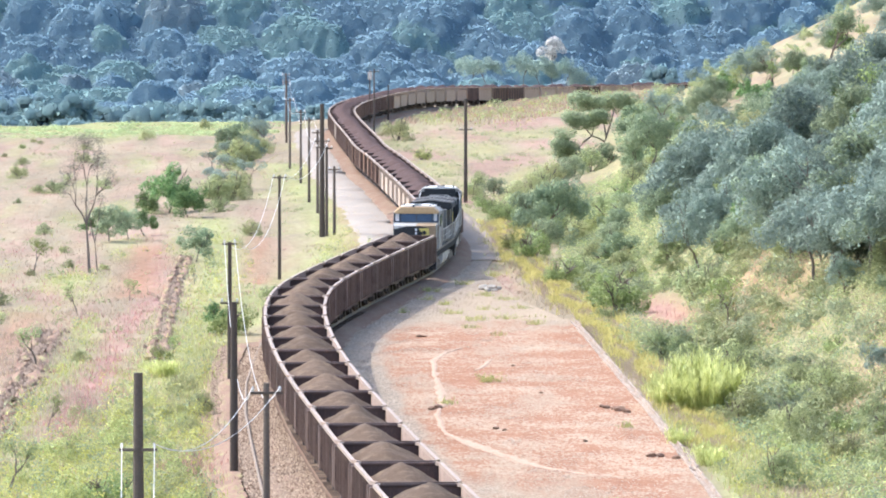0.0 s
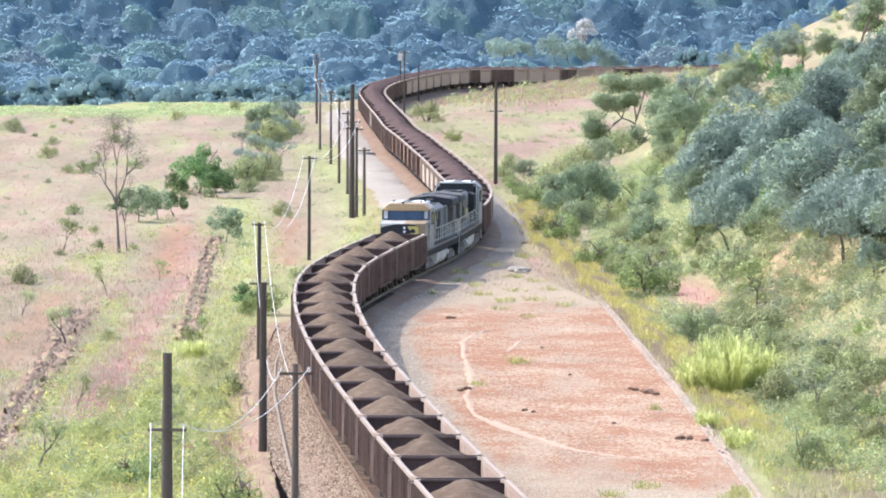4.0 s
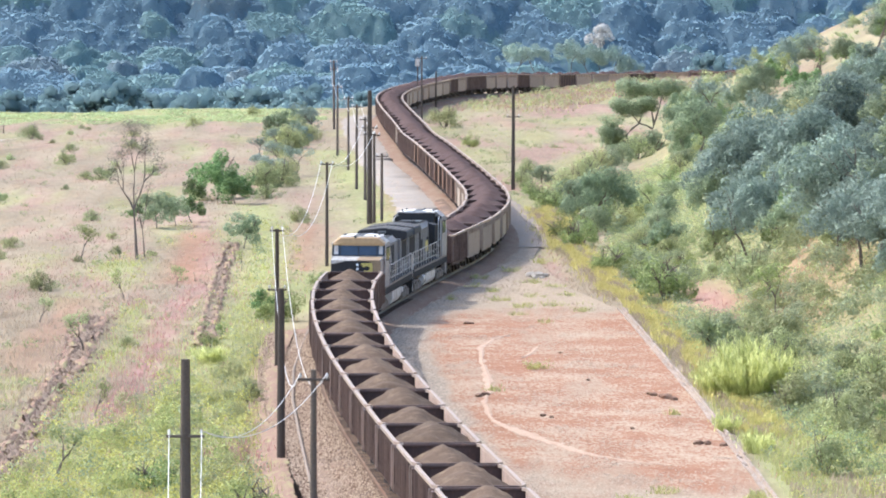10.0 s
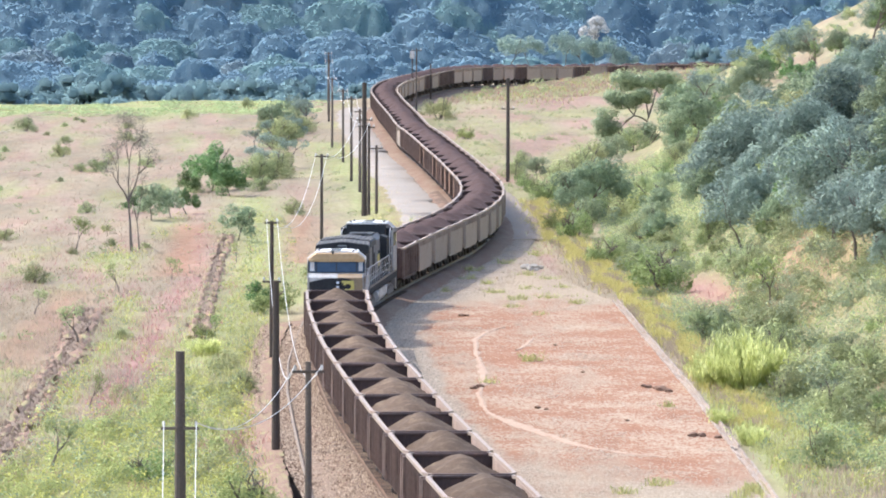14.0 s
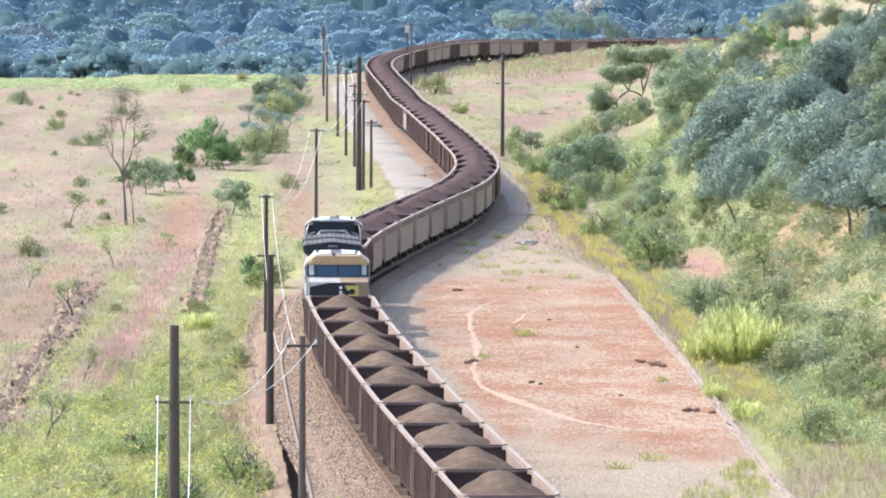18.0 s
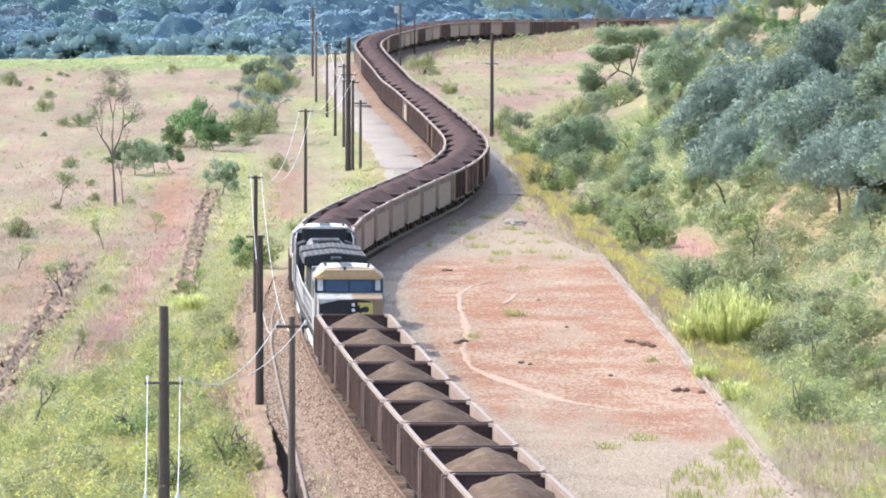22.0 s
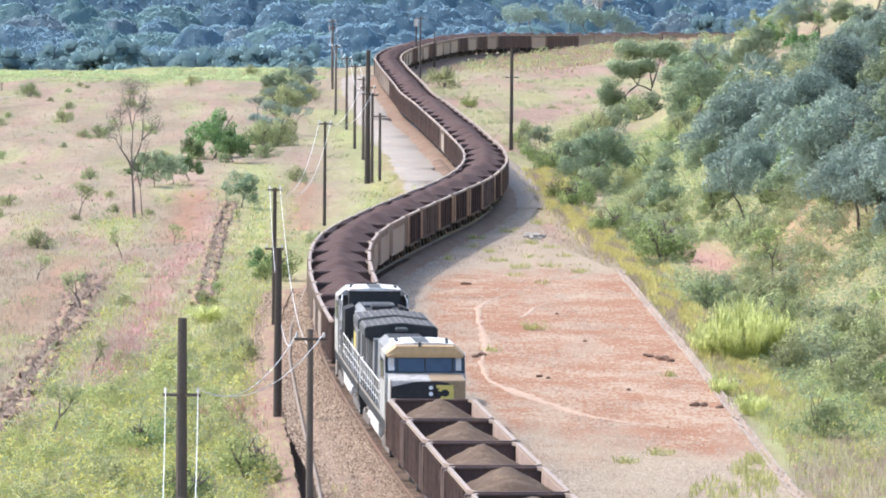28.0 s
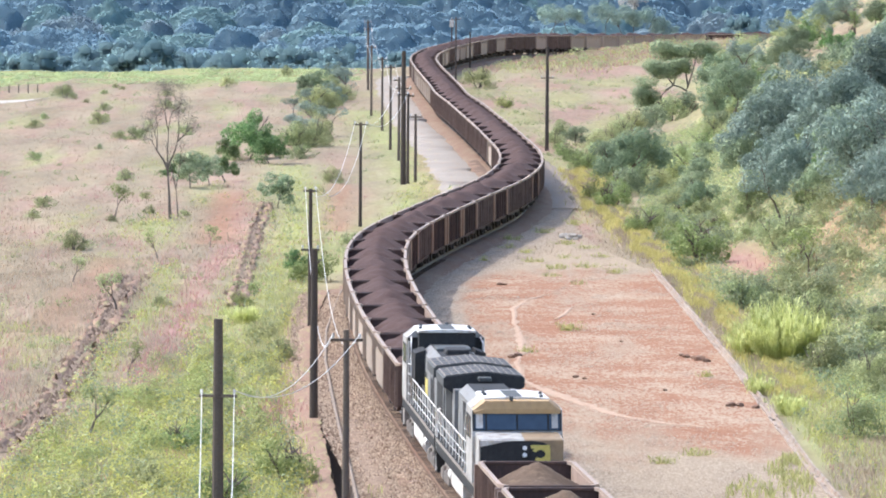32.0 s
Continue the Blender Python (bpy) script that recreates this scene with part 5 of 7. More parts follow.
def make_tree(name, seed, height, spread, leaf_mat, leaves, leaf_size, trunk=0.35, depth=2, clump=0.9, bushy=0.0):
    g = random.Random(seed)
    ob = new(name)
    bm, tips = bmesh.new(), []
    n = 1 if not bushy else 4
    for i in range(n):
        d = Vector((g.uniform(-0.3, 0.3) + bushy * g.uniform(-1, 1), g.uniform(-0.3, 0.3) + bushy * g.uniform(-1, 1), 1)).normalized()
        limb(bm, g, Vector((0, 0, -0.15)), d, height * trunk, 0.022 * height + 0.02, depth, tips)
    top = max(t.z for t in tips)
    wide = max(max(abs(t.x), abs(t.y)) for t in tips) + 0.01
    kz, kx = (height - clump * 0.6) / top, max(0.2, (spread - clump * 0.7)) / wide
    for v in bm.verts:
        v.co = Vector((v.co.x * kx, v.co.y * kx, v.co.z * kz))
    tips = [Vector((t.x * kx, t.y * kx, t.z * kz)) for t in tips]
    part("trunk", bm, BARK, ob)
    if leaves:
        clumps = [(t.x, t.y, t.z, clump * g.uniform(0.6, 1.3), clump * g.uniform(0.6, 1.3), clump * g.uniform(0.4, 0.8)) for t in tips]
        part("crown", leaf_cloud("crown", clumps, leaves, leaf_size, leaf_mat, seed), None, ob)
    return ob



# pale service strip beside the rails
tagged(new("service_strip", sweep_line("service_strip", [(-6.0, -0.86), (-5.7, -0.655), (-2.6, -0.60), (-2.3, -0.66)], float(np.interp(-840, -RAIL_XY[:, 1], RAIL_S)), float(np.interp(-432, -RAIL_XY[:, 1], RAIL_S)), 2.0, PALE_GRAVEL, wobble=0.4)), "pale gravel service strip beside the rails", "gravel strip", kind="structure")

# far lane with a wire fence, and the signal by the curve
v = [(x, y + dy, float(ground_z(x, y + dy)) + 0.05) for x, y in [(-90, 712), (-75, 720), (-62, 726), (-56, 729), (-53.5, 733), (-51.5, 741)] for dy in (-4, 4)]
tagged(new("road", np_mesh("road", v, [(2 * i, 2 * i + 1, 2 * i + 3, 2 * i + 2) for i in range(5)], ROAD)), "pale dirt lane crossing the meadow", "road", kind="structure")
for i in range(7):
    x, y = -60 + i * 1.0, 748 + i * 1.5
    fp = new("fence_post", None)
    fp.matrix_basis = pose(x, y, float(ground_z(x, y)) - 0.1)
    part("post", tube(bmesh.new(), [(0, 0, 0), (0, 0, 1.1)], [0.07, 0.055], 6), POLE, fp)
    tagged(fp, "weathered wooden fence post on the meadow", "fence post", "fence posts")
sig = new("signal")
sig.matrix_basis = pose(-6.6, 866, -0.8)
part("mast", tube(bmesh.new(), [(0, 0, 0), (0, 0, 6.2)], 0.09, 8), POLE, sig)
part("signal_head", boxes((-0.3, 0.3, -0.2, 0.1, 6.0, 7.0), bevel=0.04), LOCO_WHITE, sig, "white signal head")
tagged(sig, "railway signal with a white head by the curve", "signal")

def dome_clumps(seed, height, spread, base, n, size):
    """Clumps that fill a rough dome: an uneven crown with gaps."""
    g = random.Random(seed)
    out = []
    while len(out) < n:
        a, r, k = g.uniform(0, 6.28), math.sqrt(g.random()), g.random()
        lift = math.sqrt(max(0.0, 1 - r * r))
        z = base + (height - base) * (0.12 + 0.8 * lift * (0.35 + 0.65 * k)) - size * 0.3
        rr = spread * r * (0.8 + 0.25 * math.sin(3 * a + seed))
        s = size * g.uniform(0.6, 1.25)
        out.append((rr * math.cos(a), rr * math.sin(a), z, s, s, s * g.uniform(0.65, 1.0)))
    return out


def make_crowned(name, seed, height, spread, leaf_mat, leaves, leaf_size, n=22, size=0.9, base=0.3, bushy=0.0):
    """A tree or bush: limbs below, a clumped crown above."""
    g = random.Random(seed)
    ob = new(name)
    bm, tips = bmesh.new(), []
    for i in range(1 if not bushy else 4):
        d = Vector((g.uniform(-0.3, 0.3) + bushy * g.uniform(-1, 1), g.uniform(-0.3, 0.3) + bushy * g.uniform(-1, 1), 1)).normalized()
        limb(bm, g, Vector((0, 0, -0.15)), d, height * 0.4, 0.016 * height + 0.02, 1 if bushy else 2, tips)
    top, wide = max(t.z for t in tips), max(max(abs(t.x), abs(t.y)) for t in tips) + 0.01
    for v in bm.verts:
        v.co = Vector((v.co.x * spread * 0.75 / wide, v.co.y * spread * 0.75 / wide, v.co.z * height * 0.85 / top))
    part("trunk", bm, BARK, ob)
    part("crown", leaf_cloud("crown", dome_clumps(seed, height, spread, height * base, n, size), leaves, leaf_size, leaf_mat, seed), None, ob)
    return ob


def make_gnarled(seed):
    """A wind-bent tree: crooked open limbs under a flat lobe of leaves, a hanging lobe on one side."""
    ob = new("tree")
    bm = bmesh.new()
    for pts, r in (([(0.1, 0, -0.2), (-0.05, 0, 0.7), (0, 0, 1.4)], [0.2, 0.17, 0.15]),
                   ([(0, 0, 1.4), (0.9, 0.1, 1.5), (1.5, 0.2, 1.7), (2.2, 0.1, 2.4), (2.45, 0, 3.3), (2.2, 0.1, 4.7)], [0.13, 0.12, 0.12, 0.11, 0.10, 0.06]),
                   ([(0, 0, 1.4), (-0.3, -0.2, 2.2), (0.3, -0.1, 2.9), (1.0, 0, 3.4), (1.3, 0.2, 4.6)], [0.12, 0.10, 0.10, 0.09, 0.05]),
                   ([(2.35, 0, 2.8), (1.7, -0.2, 3.2), (1.0, 0, 3.4), (0.2, 0.2, 4.4)], [0.09, 0.08, 0.07, 0.05]),
                   ([(0, 0, 1.4), (-1.2, 0.2, 2.0), (-1.8, 0.1, 3.1)], [0.1, 0.08, 0.04]),
                   ([(2.45, 0, 3.3), (2.9, 1.0, 4.6), (3.4, 2.2, 6.3)], [0.1, 0.08, 0.05]), ([(2.9, 1.0, 4.6), (1.8, 2.0, 6.2)], [0.06, 0.04])):
        tube(bm, [Vector(p) for p in pts], r, 7)
    part("trunk", bm, BARK, ob, "dark twisted limbs")
    g = random.Random(seed)
    clumps = []
    for x0, x1, y0, y1, z0, z1, n, s in ((-2.5, -0.5, -0.7, 0.9, 1.2, 4.0, 26, 0.85), (-1.5, 2.7, -0.9, 1.0, 4.5, 5.6, 36, 0.82), (-0.6, 5.2, 1.6, 3.6, 6.0, 7.3, 36, 0.95)):
        for i in range(n):
            k = s * g.uniform(0.65, 1.2)
            clumps.append((g.uniform(x0, x1), g.uniform(y0, y1), g.uniform(z0, z1), k, k, k * 0.6))
    part("crown", leaf_cloud("crown", clumps, 26000, 0.095, LEAF_OLIVE, seed), None, ob)
    return ob


TREES = {
    "grey": [make_crowned("tree", 21, 6.0, 3.3, LEAF_GREY, 8500, 0.10, 40, 0.85), make_crowned("tree", 22, 7.0, 3.9, LEAF_GREY, 10500, 0.105, 48, 0.92), make_crowned("tree", 23, 5.0, 3.2, LEAF_GREY, 7600, 0.10, 36, 0.8)],
    "olive": [make_crowned("tree", 11, 5.0, 2.9, LEAF_OLIVE, 7600, 0.095, 36, 0.72), make_crowned("tree", 12, 6.2, 3.4, LEAF_OLIVE, 8800, 0.10, 42, 0.8), make_crowned("tree", 13, 4.2, 2.6, LEAF_OLIVE, 6800, 0.095, 32, 0.68)],
    "green": [make_crowned("tree", 15, 4.6, 2.7, LEAF_GREEN, 4500, 0.12, 34, 0.65, 0.02)],
    "meadow": [make_crowned("tree", 61, 4.0, 1.9, LEAF_OLIVE, 3000, 0.10, 26, 0.5, 0.12), make_crowned("tree", 62, 4.4, 2.2, LEAF_GREY, 3200, 0.10, 26, 0.55, 0.1), make_crowned("tree", 63, 3.6, 2.0, LEAF_GREEN, 2600, 0.10, 22, 0.5, 0.15)],
    "sparse": [make_tree("tree", 31, 3.0, 1.6, LEAF_BRIGHT, 520, 0.085, clump=0.55), make_tree("tree", 32, 2.6, 1.4, LEAF_SHRUB, 420, 0.085, clump=0.5), make_tree("tree", 33, 3.2, 1.5, LEAF_BRIGHT, 380, 0.08, clump=0.5)],
    "bare": [make_tree("tree", 35, 10.2, 2.3, LEAF_TWIG, 5200, 0.045, clump=0.62, depth=4, trunk=0.30), make_tree("tree", 36, 6.5, 1.4, LEAF_TWIG, 500, 0.04, clump=0.5, depth=4, trunk=0.28)],
    "flat": [make_gnarled(38)],
    "airy": [make_tree("tree", 81, 6.0, 3.2, LEAF_OLIVE, 1500, 0.12, clump=0.75, depth=3, trunk=0.3), make_tree("tree", 82, 5.0, 3.0, LEAF_GREY, 1100, 0.12, clump=0.7, depth=3, trunk=0.3)],
    "bush": [make_crowned("bush", 41, 1.9, 1.4, LEAF_BRIGHT, 3000, 0.06, 22, 0.42, -0.05, 0.9), make_crowned("bush", 42, 2.2, 1.5, LEAF_SHRUB, 3200, 0.062, 24, 0.48, -0.05, 0.9), make_crowned("bush", 43, 1.9, 1.4, LEAF_SHRUB, 2900, 0.06, 22, 0.42, -0.05, 0.9), make_crowned("bush", 44, 1.6, 1.5, LEAF_OLIVE, 2700, 0.06, 22, 0.4, -0.05, 0.9)],
    "flower": [make_crowned("tree", 47, 7.5, 1.3, LEAF_PALE, 1500, 0.12, 12, 0.5, 0.5)],
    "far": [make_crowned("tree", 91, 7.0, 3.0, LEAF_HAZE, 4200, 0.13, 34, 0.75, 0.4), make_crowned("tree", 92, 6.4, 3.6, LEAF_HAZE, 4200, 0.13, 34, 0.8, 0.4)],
}
TREE_LABEL = {"olive": "olive-green savanna tree with a spreading crown", "grey": "grey-green leafy tree on the wooded slope", "sparse": "thin crooked savanna tree with sparse leaves",
              "bush": "low leafy bush in the grass", "green": "dense fresh-green tree in the meadow", "bare": "tall nearly bare tree with thin branches", "flat": "flat-topped tree with twisted dark limbs", "airy": "open airy tree whose branches show between the leaves",
              "meadow": "small rounded tree on the dry meadow", "far": "tree beyond the railway curve, its green paled for haze", "flower": "tree covered in pale blossom beyond the line"}
FRESH = set()


def plant(kind, i, x, y, size=1.0, turn=0.0, label="", group="", sink=0.05):
    src = TREES[kind][i]
    m = pose(x, y, float(ground_z(x, y)) - sink, 0, 0, turn)
    ob = src if src.name not in FRESH else copy_thing(src, m)
    FRESH.add(src.name)
    ob.matrix_basis = m @ Matrix.Scale(size, 4)
    tagged(ob, label or TREE_LABEL[kind], "bush" if kind == "bush" else "tree", group or {"bush": "bushes", "grey": "trees of the slope", "olive": "trees of the slope"}.get(kind, ""))
    return ob


# single trees of the meadow
plant("bare", 0, -23.3, 459, 1.0, 20)
plant("bare", 1, -22.9, 462, 0.95, 150, "dead leafless tree with thin upright branches")
plant("green", 0, -22.1, 571, 1.05, 40)
plant("green", 0, -19.9, 560, 0.75, 160)
for i, x, y, s in [(0, -24.0, 502, 0.85), (0, -22.6, 505, 0.7), (2, -21.7, 515, 0.65), (0, -16.3, 474, 0.78), (0, -20.6, 740, 1.05), (0, -21.8, 735, 0.9), (1, -19.2, 775, 0.95), (1, -18.4, 770, 0.8), (1, -17.8, 600, 0.7),
                   (1, -16.6, 630, 0.8), (1, -21.4, 676, 0.6), (1, -18.8, 650, 0.75), (1, -20.0, 690, 0.7), (2, -12.1, 386, 0.55), (1, -19.4, 620, 0.6), (1, -18.0, 705, 0.75), (2, -23.6, 560, 0.7), (2, -26.2, 515, 0.45)]:
    if i == 1 and y > 590 and int(y) % 2 == 0:
        plant("airy", 1, x, y, s * 0.75, x * 31, "open airy tree on the dry meadow", "trees of the meadow")
        continue
    plant("meadow", i, x, y, s, x * 31, group="trees of the meadow")
for i, x, y, s in [(0, -27.2, 456, 0.85), (2, -21.2, 403, 0.7), (1, -20.8, 352, 0.85), (2, -17.5, 305, 0.55), (1, -16.9, 268, 0.9), (2, -15.4, 444, 0.5), (0, -13.8, 361, 0.45), (1, -33.5, 610, 0.7), (0, -18.8, 420, 0.5), (1, -25, 380, 0.6)]:
    plant("sparse", i, x, y, s, x * 47, group="saplings of the meadow")
for i, x, y, s in [(1, -40.4, 655, 0.85), (1, -34, 607, 0.8), (1, -49.8, 742, 1.05), (0, -11.0, 383, 1.15), (0, -8.3, 250, 1.1), (2, -10.7, 316, 0.7), (1, -33, 785, 0.8), (2, -27.8, 845, 0.8), (2, -27.5, 419, 0.8), (1, -18.8, 358, 0.4),
                   (0, -14.3, 360, 0.5), (1, -9.6, 420, 0.6), (2, -13.5, 520, 0.8), (2, -26, 560, 0.7), (1, -36, 700, 0.7), (2, -30, 520, 0.6), (1, -46, 640, 0.6), (0, -12.5, 262, 0.9), (0, -10.2, 240, 0.9)]:
    plant("bush", i, x, y, s, x * 53, group="bushes of the meadow")
# brush that climbs the meadow towards the ridge
g = random.Random(19)
for i in range(24):
    k = g.random()
    x, y = -17.2 - 2.6 * k + g.uniform(-1.6, 1.4), 570 + 200 * k + g.uniform(-15, 15)
    plant("bush", g.choice((1, 2)), x, y, g.uniform(0.7, 1.5), g.uniform(0, 360), group="bushes of the meadow")
for i in range(30):
    x, y = g.uniform(-48, -21), g.uniform(420, 780)
    plant("bush", g.choice((1, 2)), x, y, g.uniform(0.3, 0.7), g.uniform(0, 360), group="bushes of the meadow")
# trees and bushes right of the line
plant("flat", 0, 17.0, 680, 1.05, 0)
for i, x, y, s in [(3, 15.6, 662, 1.5), (2, 17.6, 668, 1.6), (3, 14.2, 640, 1.4), (2, 12.6, 632, 1.5), (3, 19.2, 672, 1.7)]:
    plant("bush", i, x, y, s, x * 40, "olive-green bush beneath the gnarled tree", "bushes of the slope")
plant("airy", 0, 37.6, 600, 1.0, 40, "tall open tree on the grassy ridge", "trees of the ridge")
plant("airy", 1, 34.8, 640, 0.8, 140, "open tree on the grassy ridge", "trees of the ridge")
plant("airy", 1, 24.5, 660, 0.8, 200, "open tree on the grassy ridge", "trees of the ridge")
for x, y, s in [(36.3, 750, 1.5), (38.0, 755, 1.6), (37.2, 746, 1.3)]:
    plant("bush", 0, x, y, s, x * 40, "yellow-green bush on the grassy ridge", "bushes of the ridge")
plant("olive", 1, 10.9, 500, 0.9, 30, "dark leafy tree at the foot of the slope")
plant("olive", 0, 9.2, 512, 0.85, 120, "dark leafy tree at the foot of the slope")
plant("sparse", 0, 18.0, 375, 1.1, 10)
for i, x, y, s in [(0, 12.2, 403, 1.7), (0, 9.8, 441, 1.15), (1, 11.0, 447, 1.0), (0, 8.4, 478, 1.25), (0, 7.2, 490, 1.0), (1, 13.7, 361, 1.0), (1, 15.1, 272, 1.0), (1, 20.4, 318, 1.15), (2, 15.3, 310, 1.1),
                   (2, 18, 296, 1.0), (1, -2.7, 788, 1.6), (0, 0.4, 712, 0.9), (1, 5.0, 597, 1.0), (0, 6.2, 560, 0.9), (2, 8.3, 585, 1.3), (2, 11.5, 575, 1.4), (2, 16.5, 345, 1.2), (1, 17.3, 400, 1.3), (0, 6.8, 545, 1.0), (2, 7.6, 552, 1.2), (0, 5.6, 575, 0.8), (2, 9.4, 560, 1.2), (3, 7.0, 604, 1.2), (2, 10.5, 600, 1.4), (2, 6.0, 625, 1.0), (0, 8.8, 528, 1.2), (2, 12.0, 620, 1.3)]:
    plant("bush", i, x, y, s, x * 53, group="bushes beside the line")
plant("flower", 0, 23.0, 1112, 1.85, 0, sink=0.3)
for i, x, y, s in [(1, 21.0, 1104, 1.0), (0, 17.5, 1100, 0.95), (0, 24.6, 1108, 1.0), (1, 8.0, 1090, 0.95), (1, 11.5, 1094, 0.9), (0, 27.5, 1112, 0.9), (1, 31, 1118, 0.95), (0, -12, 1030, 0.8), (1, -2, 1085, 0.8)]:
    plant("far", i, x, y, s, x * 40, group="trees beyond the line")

# woods on the slope, above the line where the shrubs give way to trees
WOODS_X, WOODS_Y = [10, 13, 16, 18.6, 21, 23.3, 26, 30], [482, 468, 442, 418, 394, 376, 358, 340]


def in_glade(x, y):
    """The open grass round the gnarled tree and at the foot of the woods below it."""
    return x < 0.0335 * y and y > 420 or (x < 0.0395 * y and 400 < y < 560)


g = random.Random(8)
for i in range(225):
    y = 365 + 320 * g.random() ** 1.1
    x = float(np.interp(y, TOE_Y, TOE_X)) + 2.5 + g.random() ** 0.8 * (0.04 * y + 3)
    if y < np.interp(x, WOODS_X, WOODS_Y) or in_glade(x, y):
        continue
    kind = g.choice(("grey", "grey", "olive", "olive", "grey", "green", "meadow", "meadow", "sparse"))
    size = {"green": 0.8, "meadow": 1.15, "sparse": 1.5}.get(kind, g.choice((0.55, 0.7, 0.85, 1.05)))
    up = x - float(np.interp(y, TOE_Y, TOE_X))
    if y > 500 and up > 8:
        if g.random() < (0.4 if up < 11 else 0.62):
            continue
        size *= 0.68
    plant(kind, g.randrange(len(TREES[kind])), x, y, size * g.uniform(0.85, 1.15), g.uniform(0, 360), group="trees of the slope",
          label={"meadow": "small rounded tree on the wooded slope", "green": "fresh-green tree on the wooded slope"}.get(kind, ""))
for i in range(74):
    x = g.uniform(14, 33)
    y = float(np.interp(x, WOODS_X, WOODS_Y)) - 16 + 80 * g.random() ** 1.2
    if in_glade(x, y):
        continue
    kind = g.choice(("grey", "olive", "grey"))
    plant(kind, g.randrange(3), x, y, g.uniform(0.75, 1.1), g.uniform(0, 360), group="trees of the slope", label="tall leafy tree at the foot of the woods")
for i in range(9):
    y = g.uniform(285, 400)
    kind = g.choice(("meadow", "sparse", "meadow"))
    plant(kind, g.randrange(3), float(np.interp(y, TOE_Y, TOE_X)) + g.uniform(2, 9), y, g.uniform(0.45, 0.75), g.uniform(0, 360), group="trees of the slope", label="small leafy tree above the yard" if kind == "meadow" else "")
for i in range(160):
    y = 235 + 400 * g.random() ** 1.3
    x = float(np.interp(y, TOE_Y, TOE_X)) + g.uniform(-2.0, 11)
    if (y > 560 and x < 0.031 * y) or ((x - 15.0) / 2.0) ** 2 + ((y - 398) / 24) ** 2 < 1:
        continue
    low = y < np.interp(x, WOODS_X, WOODS_Y)
    plant("bush", g.choice((0, 1, 2) if low else (0, 1, 2, 3)), x, y, g.choice((0.35, 0.5, 0.6, 0.75, 0.95) if low else (0.7, 0.9, 1.2, 1.5)) * g.uniform(0.85, 1.15), g.uniform(0, 360), group="bushes of the slope")


def round_off(clouds):
    """Directions out of the middle of each cloud of leaves."""
    out = []
    for v in clouds:
        d = np.repeat(v.reshape(-1, 4, 3).mean(1), 4, 0) - (v.mean(0) * (1, 1, 0) + (0, 0, v[:, 2].min() * 0.65 + v[:, 2].max() * 0.35))
        d = d / np.linalg.norm(d, axis=1).mean() + np.random.RandomState(1).normal(0, 0.12, (len(d) // 4, 3)).repeat(4, 0) + (0, -0.5, 1.1)
        out.append(d / np.linalg.norm(d, axis=1)[:, None])
    return out


def crowd(name, protos, places, mat, label):
    """Trees too far to tell apart, joined."""
    vs = []
    r = np.random.RandomState(len(places))
    for x, y, s in places:
        q = protos[r.randint(len(protos))] * s
        a = r.uniform(0, 6.28)
        vs.append(np.column_stack([q[:, 0] * np.cos(a) - q[:, 1] * np.sin(a) + x, q[:, 0] * np.sin(a) + q[:, 1] * np.cos(a) + y, q[:, 2] + ground_z(x, y)]))
    v = np.concatenate(vs)
    me = np_mesh(name, v, np.arange(len(v)).reshape(-1, 4), mat, True)
    tagged(new(name, soft_leaves(me, np.concatenate(round_off(vs)))), label, "trees", kind="stuff")


def cloud_points(seed, height, spread, base, n, size, count, leaf):
    me = leaf_cloud("proto", dome_clumps(seed, height, spread, base, n, size), count, leaf, LEAF_FAR, seed + 7, 0.8)
    v = np.zeros(len(me.vertices) * 3, np.float32)
    me.vertices.foreach_get("co", v)
    bpy.data.meshes.remove(me)
    return v.reshape(-1, 3)


LOW = [cloud_points(160 + k, 2.0, 1.5, -0.1, 16, 0.45, 900, 0.075) for k in range(4)]
spots = []
for i in range(130):
    y = 270 + 175 * g.random()
    x = float(np.interp(y, TOE_Y, TOE_X)) + g.uniform(-1, 9)
    if ((x - 15.0) / 2.0) ** 2 + ((y - 398) / 24) ** 2 > 1 and y < np.interp(x, WOODS_X, WOODS_Y) + 15:
        spots.append((x, y, g.choice((0.4, 0.6, 0.85, 1.1)) * g.uniform(0.85, 1.15)))
crowd("slope_thicket", LOW, spots[::2], LEAF_SHRUB, "pale green thicket on the lower slope")
crowd("slope_bramble", LOW, spots[1::2], LEAF_OLIVE, "olive-green thicket on the lower slope")
near_slope = []
while len(near_slope) < 64:
    y = g.uniform(205, 330)
    x = g.uniform(-19.5, float(line_x(y)) - 6.0)
    if x > np.interp(y, [200, 292, 324], [-20, -18.0, -15.0]) and abs(x - np.interp(y, [p[0] for p in DITCH], [p[1] for p in DITCH])) > 2.4:
        near_slope.append((x, y, g.choice((0.3, 0.45, 0.6, 0.8)) * g.uniform(0.85, 1.15)))
crowd("feathery_shrubs", LOW, near_slope[::2], LEAF_SHRUB, "feathery pale green shrubs on the near slope")
crowd("leafy_shrubs", LOW, near_slope[1::2], LEAF_BRIGHT, "fresh green shrubs on the near slope")
SMALL = [cloud_points(130 + k, 5.0, 2.6, 0.1, 20, 0.8, 1000, 0.16) for k in range(4)]
back = []
